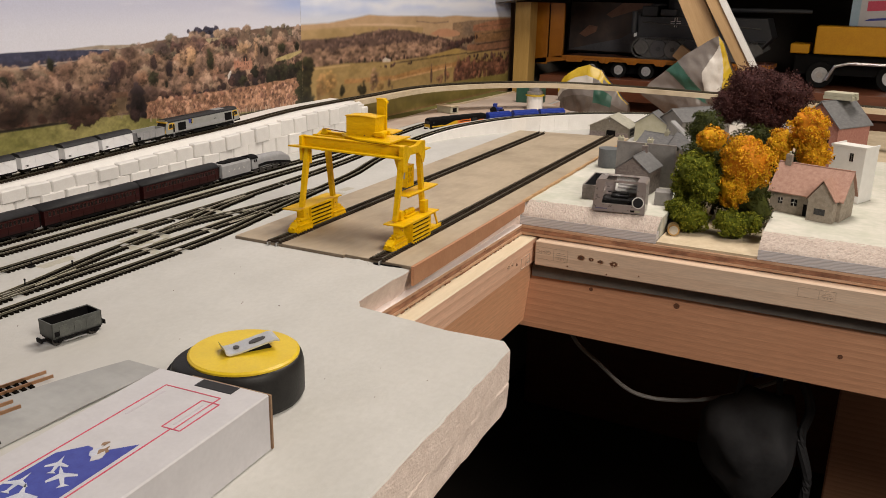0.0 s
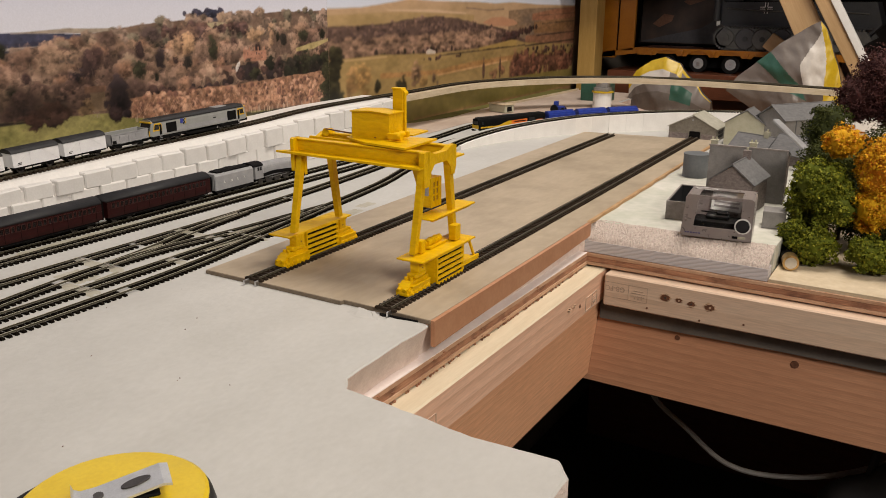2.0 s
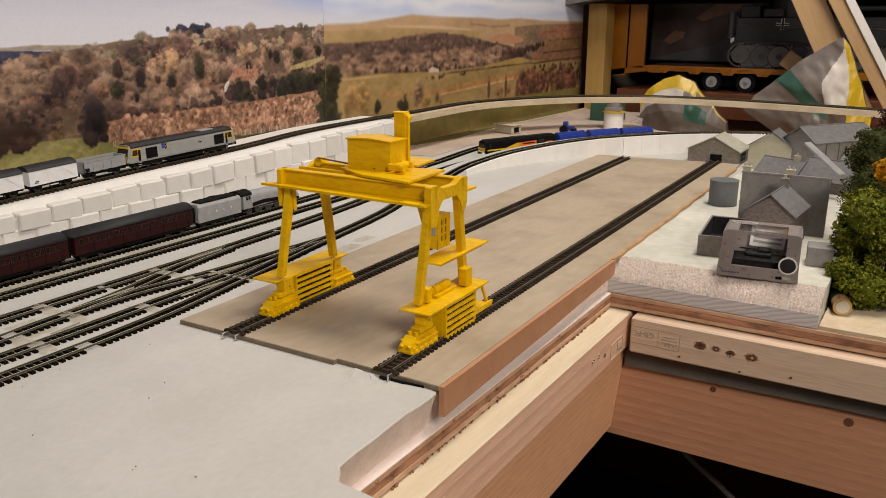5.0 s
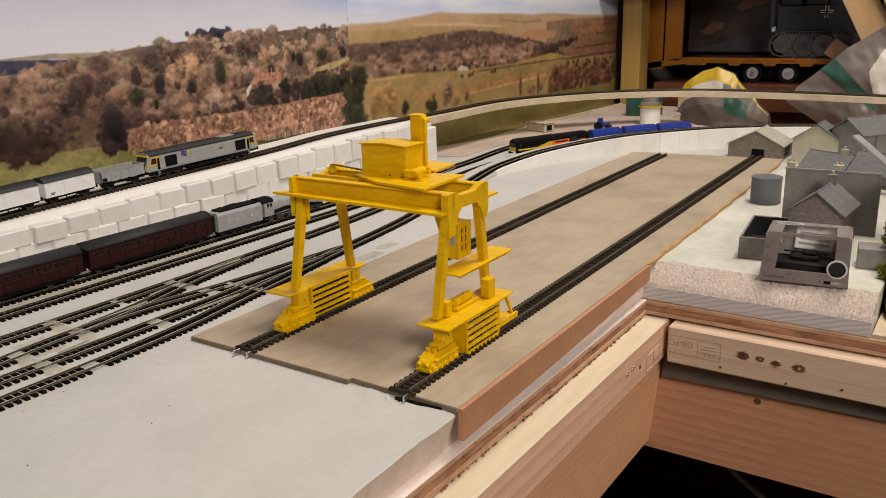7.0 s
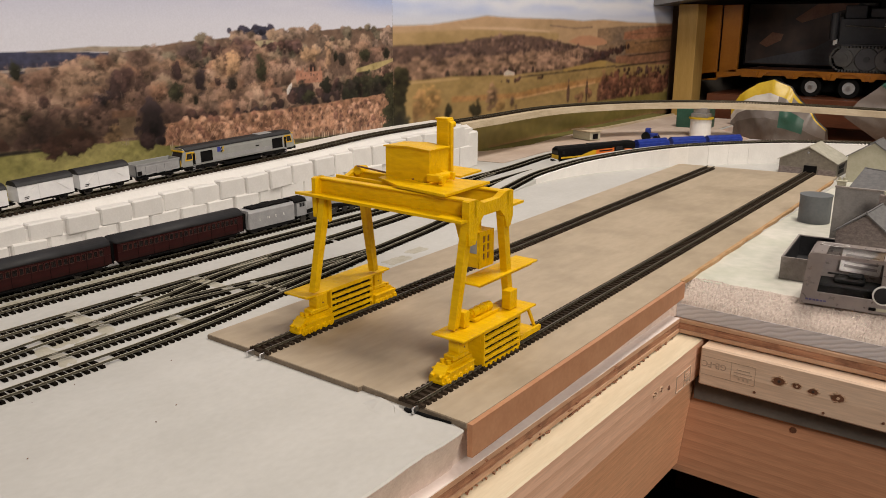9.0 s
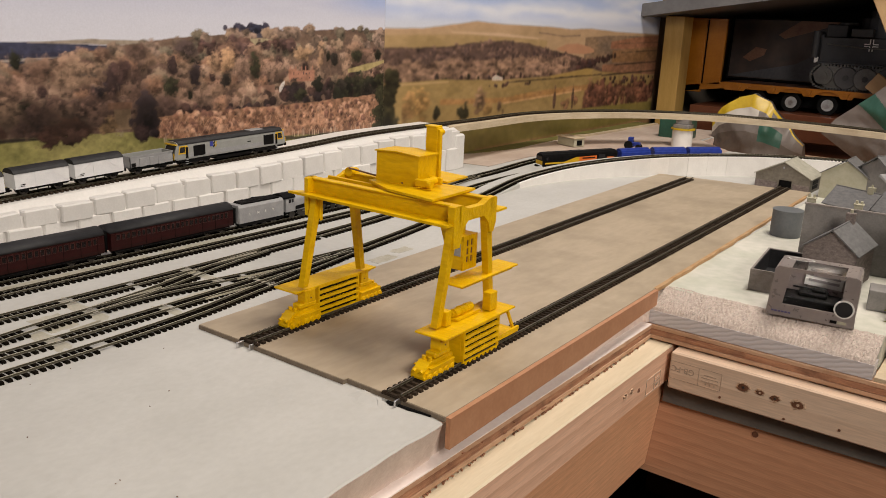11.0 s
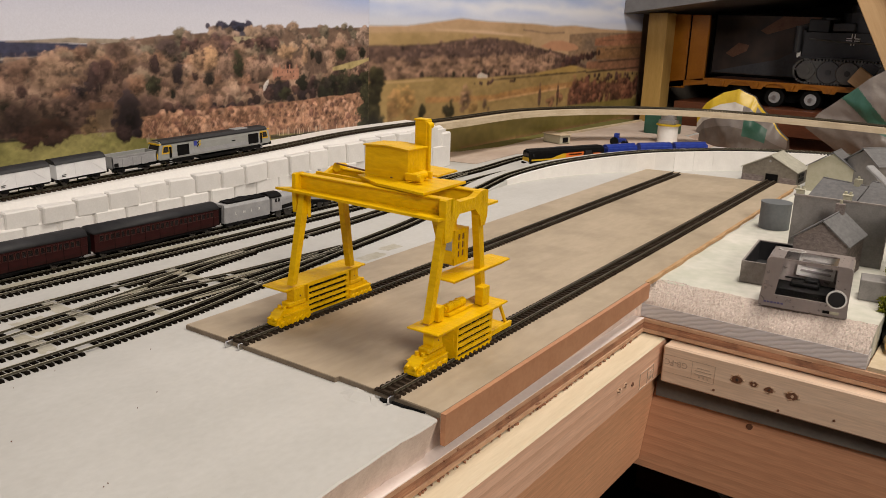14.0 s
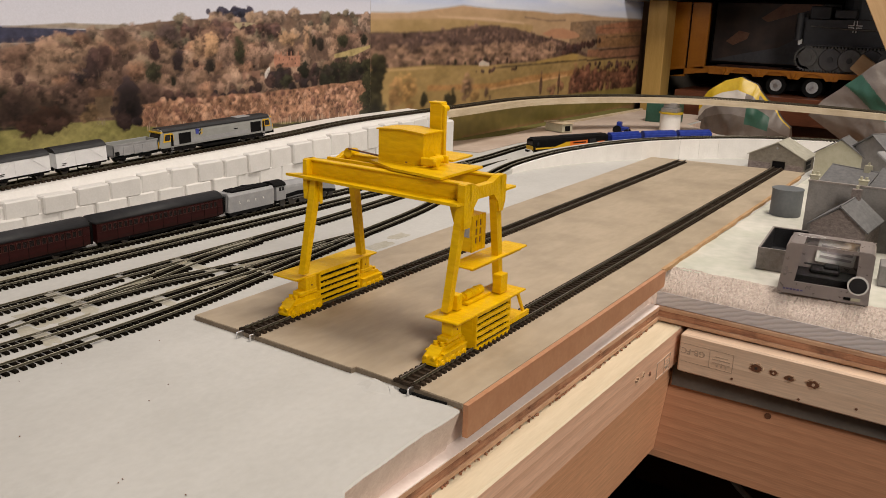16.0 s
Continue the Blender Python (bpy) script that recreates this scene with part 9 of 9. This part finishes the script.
def toy_tank():
    t = thing("toy_tank", "dark grey toy tank standing on the orange trailer", "toy tank", m=pose(-0.376, 2.19, 0.0936))
    part("hull", B().prism([(-0.150, 0.046), (-0.150, 0.100), (0.150, 0.104), (0.165, 0.060), (0.130, 0.020), (-0.130, 0.020)], "y", -0.062, 0.062), M_TANK, t)
    part("turret", B().loft([[(-0.04 + 0.055 * math.cos(a), 0.05 * math.sin(a), z) for a in np.linspace(0, math.tau, 20, endpoint=False)] for z in (0.103, 0.140)]), M_TANK, t)
    part("cupola", B().cyl((-0.065, 0.01, 0.139), (-0.065, 0.01, 0.155), 0.018, n=16), M_TANK, t)
    part("gun", B().cyl((0.01, 0, 0.120), (0.24, 0, 0.122), 0.006, 0.0045, 12), M_TANK, t)
    part("engine_box", B().span((-0.164, -0.05, 0.058), (-0.150, -0.030, 0.106), 0.002), M_TANK, t)
    part("rear_box", B().span((-0.148, -0.05, 0.1005), (-0.108, 0.05, 0.126), 0.002), M_TANK, t)
    for s in (-1, 1):
        loop = [(-0.128, 0.004), (0.115, 0.004), (0.152, 0.030), (0.140, 0.046), (-0.140, 0.046), (-0.156, 0.028)]
        track_o = part("caterpillar_track", B().prism(loop, "y", s * 0.064, s * 0.082), M_TRACKSTEEL, t)
        for k in range(44):
            x = -0.128 + 0.243 * k / 43
            part("track_link", B().box((x, s * 0.0735, 0.0025), (0.0030, 0.020, 0.0040)), M_TRACKSTEEL, track_o)
        for k in range(44):
            part("track_link", B().box((-0.135 + 0.270 * k / 43, s * 0.0735, 0.0480), (0.0032, 0.020, 0.0036)), M_TRACKSTEEL, track_o)
        for k in range(14):
            a = math.pi * (0.5 + k / 13)
            part("track_link", B().box((-0.133 + 0.025 * math.cos(a), s * 0.0735, 0.026 + 0.023 * math.sin(a)), (0.0042, 0.020, 0.0042)), M_TRACKSTEEL, track_o)
        for k in range(6):
            x, d = -0.092 + 0.036 * k, 0.0815 + 0.0045 * (k % 2)
            part("road_wheel", B().cyl((x, s * d, 0.025), (x, s * (d + 0.004), 0.025), 0.0225, 0.0205, n=28), M_TRACKSTEEL if k % 2 else M_TANKWHEEL, t)
            part("wheel_hub", B().cyl((x, s * (d + 0.003), 0.025), (x, s * (d + 0.0065), 0.025), 0.0055, n=12), M_TANK, t)
        part("mudguard", B().span((-0.152, s * 0.060, 0.0505), (0.152, s * 0.084, 0.053)), M_TANK, t)
    for x in (-0.158, -0.146):
        part("exhaust", B().cyl((x - 0.006, -0.052 + 0.02 * (x > -0.15), 0.060), (x - 0.006, -0.052 + 0.02 * (x > -0.15), 0.112), 0.0075, n=14), M_TANK, t)
    # white piece added in place of a bright spot on the rear box
    part("bright_spot", B().span((-0.163, -0.0545, 0.050), (-0.155, -0.0515, 0.062), 0.001), M_WHITE, t, "small white piece standing in for a bright spot")
    part("stowage_bin", B().span((-0.100, -0.060, 0.103), (-0.060, -0.030, 0.120), 0.002), M_TANK, t)
    part("hatch", B().cyl((-0.115, -0.02, 0.126), (-0.115, -0.02, 0.130), 0.014, n=18), M_TRACKSTEEL, t)
    part("tow_cable", B().tube(spline([(-0.140, -0.064, 0.088), (-0.05, -0.0645, 0.083), (0.05, -0.0645, 0.085), (0.14, -0.064, 0.080)], 0.02), 0.0016), M_TRACKSTEEL, t)
    part("drive_sprocket", B().cyl((-0.133, -0.0815, 0.027), (-0.133, -0.0890, 0.027), 0.0170, n=20).cyl((-0.133, -0.088, 0.027), (-0.133, -0.091, 0.027), 0.008, n=14), M_TRACKSTEEL, t)
    cross = B()
    for dx, dz in ((-0.0065, 0), (0.0065, 0)):
        cross.span((dx - 0.0045, -0.0632, 0.0575), (dx + 0.0045, -0.0622, 0.0590)).span((dx - 0.0045, -0.0632, 0.0540), (dx + 0.0045, -0.0622, 0.0555))
    for s in (-1, 1):
        cross.span((-0.0030, -0.0632, 0.0565 + s * 0.0060 - 0.0040), (-0.0016, -0.0622, 0.0565 + s * 0.0060 + 0.0040)).span((0.0016, -0.0632, 0.0565 + s * 0.0060 - 0.0040), (0.0030, -0.0622, 0.0565 + s * 0.0060 + 0.0040))
    o = part("painted_cross", cross, M_WHITE, t)
    o.matrix_local = Matrix.Translation((-0.060, 0.0, 0.024)) @ Matrix.Diagonal((1.15, 1, 1.15, 1)) 
    return t


toy_tank()
art = thing("printed_carton", "dark carton with a mottled brown printed picture behind the tank", "carton", m=pose(-0.62, 2.245, 0.0936, 0, 0, -3))
part("carton", B().span((-0.13, 0.0, 0.0), (0.14, 0.04, 0.135), 0.001), M_BLACK, art)
part("picture", B().span((-0.125, -0.0008, 0.004), (0.135, 0.0002, 0.131)), M_PACKART, art, "dark brown picture")
part("printed_patch", B().prism([(-0.097, 0.048), (-0.080, 0.040), (-0.050, 0.055), (-0.046, 0.068), (-0.070, 0.072)], "y", -0.0013, -0.0009), M_PACKTAN, art, "salmon printed patch")
part("printed_patch", B().prism([(-0.025, 0.100), (-0.010, 0.092), (0.090, 0.124), (0.100, 0.131), (0.020, 0.131)], "y", -0.0013, -0.0009), M_PACKTAN, art, "salmon printed band")
part("printed_patch", B().prism([(-0.124, 0.006), (0.134, 0.006), (0.134, 0.085), (0.080, 0.075), (0.020, 0.040), (-0.060, 0.022)], "y", -0.0013, -0.0009), M_PACKGREY, art, "blue-grey printed ground")
# lorry at the far end of the shelf, with a carton on it
lorry = thing("toy_lorry", "yellow toy tipper lorry on the shelf", "toy lorry", m=pose(0.0, 2.22, 0.0431))
part("tipper_body", B().span((-0.120, -0.05, 0.078), (0.20, 0.06, 0.142), 0.002), M_LORRY, lorry)
part("cab_step", B().span((-0.172, -0.05, 0.078), (-0.130, 0.05, 0.100), 0.002), M_LORRY, lorry)
part("chassis", B().span((-0.16, -0.03, 0.030), (0.20, 0.04, 0.076)), M_BLACK, lorry)
for x in (-0.10, 0.05, 0.13):
    wheel(lorry, (x, -0.03, 0.030), 0.030, 0.022)
part("side_rail", B().tube([(-0.085, -0.055, 0.020), (-0.07, -0.055, 0.052), (-0.04, -0.055, 0.060), (0.12, -0.055, 0.060)], 0.004), M_STEEL, lorry, "bright tubular rail")
soap = thing("white_carton", "white carton with red and blue printed shapes", "carton", m=pose(0.02, 2.23, 0.1857, 0, 0, -4))
part("carton", B().span((-0.072, -0.03, 0), (0.13, 0.03, 0.115), 0.001), M_PAPER, soap)
part("side_panel", B().span((-0.0726, -0.0304, 0.001), (-0.054, -0.0298, 0.114)), M_PALEBLUE, soap, "pale blue side band")
part("printed_shape", B().prism([(-0.040, 0.034), (0.080, 0.042), (0.080, 0.062), (-0.040, 0.056)], "y", -0.0308, -0.0300), M_PRINTRED, soap, "red brand shape")
part("printed_shape", B().prism([(-0.045, 0.012), (0.040, 0.018), (0.050, 0.024), (-0.030, 0.018)], "y", -0.0308, -0.0300), M_PRINTBLUE, soap, "blue swoosh shape")

# leaning planks
def plank(name, top, bottom, width, thick, material, label):
    top, bottom = Vector(top), Vector(bottom)
    d = top - bottom
    m = Matrix.Translation(bottom) @ Matrix.Rotation(math.atan2(d.x, d.z), 4, "Y")
    return single(name, B().span((-width / 2, -thick / 2, 0), (width / 2, thick / 2, d.length), 0.001), material, label, "plank", group="leaning planks", m=m)


plank("leaning_plank", (-0.420, 1.975, 0.32), (-0.255, 1.975, 0.012), 0.052, 0.012, M_PINE_LEAN, "warm pine plank leaning against the shelf")
plank("leaning_plank", (-0.383, 1.955, 0.33), (-0.187, 1.955, 0.006), 0.024, 0.014, M_PINE_LEAN, "narrow pine batten leaning against the shelf")
plank("leaning_batten", (-0.360, 1.950, 0.33), (-0.166, 1.950, 0.006), 0.013, 0.016, M_WHITE, "white-edged batten leaning against the shelf")

plank("leaning_offcut", (-0.416, 2.078, 0.1200), (-0.331, 2.078, 0.0625), 0.034, 0.012, M_PINE_LEAN, "pinkish offcut of pine propped on the shelf")

# empty plastic sacks slumped behind the curve
def sack(name, label, outline, y, bulge, rows, seed, lean=0.0):
    """A slumped sack: a bulging front drawn up from an outline. rows: printed areas as (material, test of place across 0..1 and height 0..1)."""
    t = thing(name, label, "plastic sack", "plastic sacks")
    nx, nz = 150, 74
    x0, x1 = outline[0][0], outline[-1][0]
    def pt(i, j, back=0.0):
        x = x0 + (x1 - x0) * i / nx
        top = float(np.interp(x, [p[0] for p in outline], [p[1] for p in outline]))
        f = j / nz
        k = math.sin(math.pi * i / nx) * (1 - f ** 2)
        w = noise.noise(Vector((x * 26, top * f * 26, seed))) * 0.011 + noise.noise(Vector((x * 70, top * f * 70, seed))) * 0.002
        return (x + 0.3 * w + lean * (1 - f) * (1 - i / nx), y - bulge * k + w + back * (0.012 + 0.02 * (1 - f)), (top + 0.0252) * f - 0.0252)
    for m_, test in rows:
        b = B()
        for i in range(nx):
            for j in range(nz):
                if test((i + 0.5) / nx, (j + 0.5) / nz):
                    b.face([pt(i, j), pt(i + 1, j), pt(i + 1, j + 1), pt(i, j + 1)])
        bmesh.ops.remove_doubles(b.bm, verts=list(b.bm.verts), dist=1e-6)
        part("panel", b, m_, t, smooth=True)
    b = B()
    for i in range(nx):
        for j in range(nz):
            b.face([pt(i, j + 1, 1), pt(i + 1, j + 1, 1), pt(i + 1, j, 1), pt(i, j, 1)])
        b.face([pt(i, nz), pt(i + 1, nz), pt(i + 1, nz, 1), pt(i, nz, 1)])
    bmesh.ops.remove_doubles(b.bm, verts=list(b.bm.verts), dist=1e-6)
    part("back_panel", b, M_BAG, t, smooth=True)
    return t


def first(rules):
    """Turn an ordered list of (material, test) into tests that do not overlap."""
    out = []
    for k, (m_, test) in enumerate(rules):
        before = [r[1] for r in rules[:k]]
        out.append((m_, lambda u, v, test=test, before=before: test(u, v) and not any(q(u, v) for q in before)))
    return out


sack("plastic_sack", "slumped yellow, white and green plastic sack", [(-0.650, 0.030), (-0.635, 0.058), (-0.605, 0.080), (-0.578, 0.088), (-0.548, 0.076), (-0.515, 0.040), (-0.480, 0.004)], 1.90, 0.035,
     first([(M_BAGYELLOW, lambda u, v: (v > 0.80 and u < 0.66) or v > 0.93), (M_BAGWHITE, lambda u, v: v > 0.60 and u < 0.52), (M_BAGGREEN, lambda u, v: 0.56 < u < 0.78 and 0.30 < v < 0.66),
            (M_BAG, lambda u, v: v > 0.42), (M_BAGDARK, lambda u, v: True)]), 1)
FOLDED = [(-0.450, 0.030), (-0.434, 0.058), (-0.410, 0.078), (-0.357, 0.125), (-0.318, 0.152), (-0.296, 0.164), (-0.284, 0.150), (-0.260, 0.087), (-0.235, 0.025)]


def on_folded(test):
    """A test of place across and height on the folded sack, in metres."""
    def at(u, v):
        x = FOLDED[0][0] + (FOLDED[-1][0] - FOLDED[0][0]) * u
        z = (float(np.interp(x, [p[0] for p in FOLDED], [p[1] for p in FOLDED])) + 0.0252) * v - 0.0252
        return test(x, z)
    return at


sack("plastic_sack", "folded grey sack with green, white and yellow bands", FOLDED, 1.90, 0.03,
     first([(M_BAGYELLOW, on_folded(lambda x, z: x > -0.283 - (0.082 - z) * 0.1 - max(0, z - 0.082) * 0.26)),
            (M_BAGGREEN, on_folded(lambda x, z: 0.050 - 0.35 * (x + 0.38) < z + 0.01 and -0.395 < x + (z - 0.07) * 0.62 - 0.004 < -0.366 + 0.006)),
            (M_BAGWHITE, on_folded(lambda x, z: z > 0.035 and x > -0.331 + max(0, z - 0.086) * 0.62)),
            (M_BAGDARK, on_folded(lambda x, z: z < 0.040)), (M_BAG, lambda u, v: True)]), 4, lean=0.085)

# ---- in the dark under the layout ----
slab("table_leg", (0.037, 1.30, -0.9), (0.30, 1.34, -0.1585), M_PINE_RED, "brown timber leg under the frame", "table leg", 0.002)
cable = single("cable", B().tube(spline([(-0.312, 0.985, -0.150), (-0.293, 0.99, -0.197), (-0.261, 1.0, -0.228), (-0.213, 1.0, -0.258), (-0.160, 1.02, -0.266), (-0.10, 1.06, -0.262), (-0.02, 1.15, -0.25)], 0.008), 0.0028), M_CABLE,
               "pale cable hanging under the layout", "cable")
bag = thing("dark_bag", "dark grey bag hanging under the layout", "bag", m=pose(-0.06, 1.02, -0.30))
part("pouch", B().ball((0, 0, 0), (0.062, 0.035, 0.075), 3, 0.35, 1.7), M_DARKBAG, bag, smooth=True)
part("handle", B().tube(spline([(-0.025, 0, 0.060), (-0.018, 0, 0.105), (0.0, 0, 0.138), (0.018, 0, 0.105), (0.025, 0, 0.060)], 0.01), 0.004), M_DARKBAG, bag)
part_b = thing("plastic_bottle", "dark blue plastic bottle under the layout", "bottle", m=pose(-0.05, 1.05, -0.196, 0, 70, 20))
part("bottle_body", B().cyl((0, 0, -0.03), (0, 0, 0.03), 0.016, n=18), M_BLUE, part_b)
part("cap", B().cyl((0, 0, 0.03), (0, 0, 0.042), 0.008, n=14), M_BLACK, part_b)
hose = single("dark_hose", B().tube(spline([(-0.02, 1.04, -0.20), (0.0, 1.03, -0.24), (-0.005, 1.02, -0.28), (0.01, 1.02, -0.34), (0.0, 1.03, -0.42)], 0.01), 0.006), M_DARKBAG, "dark hose hanging beside the bag", "hose")
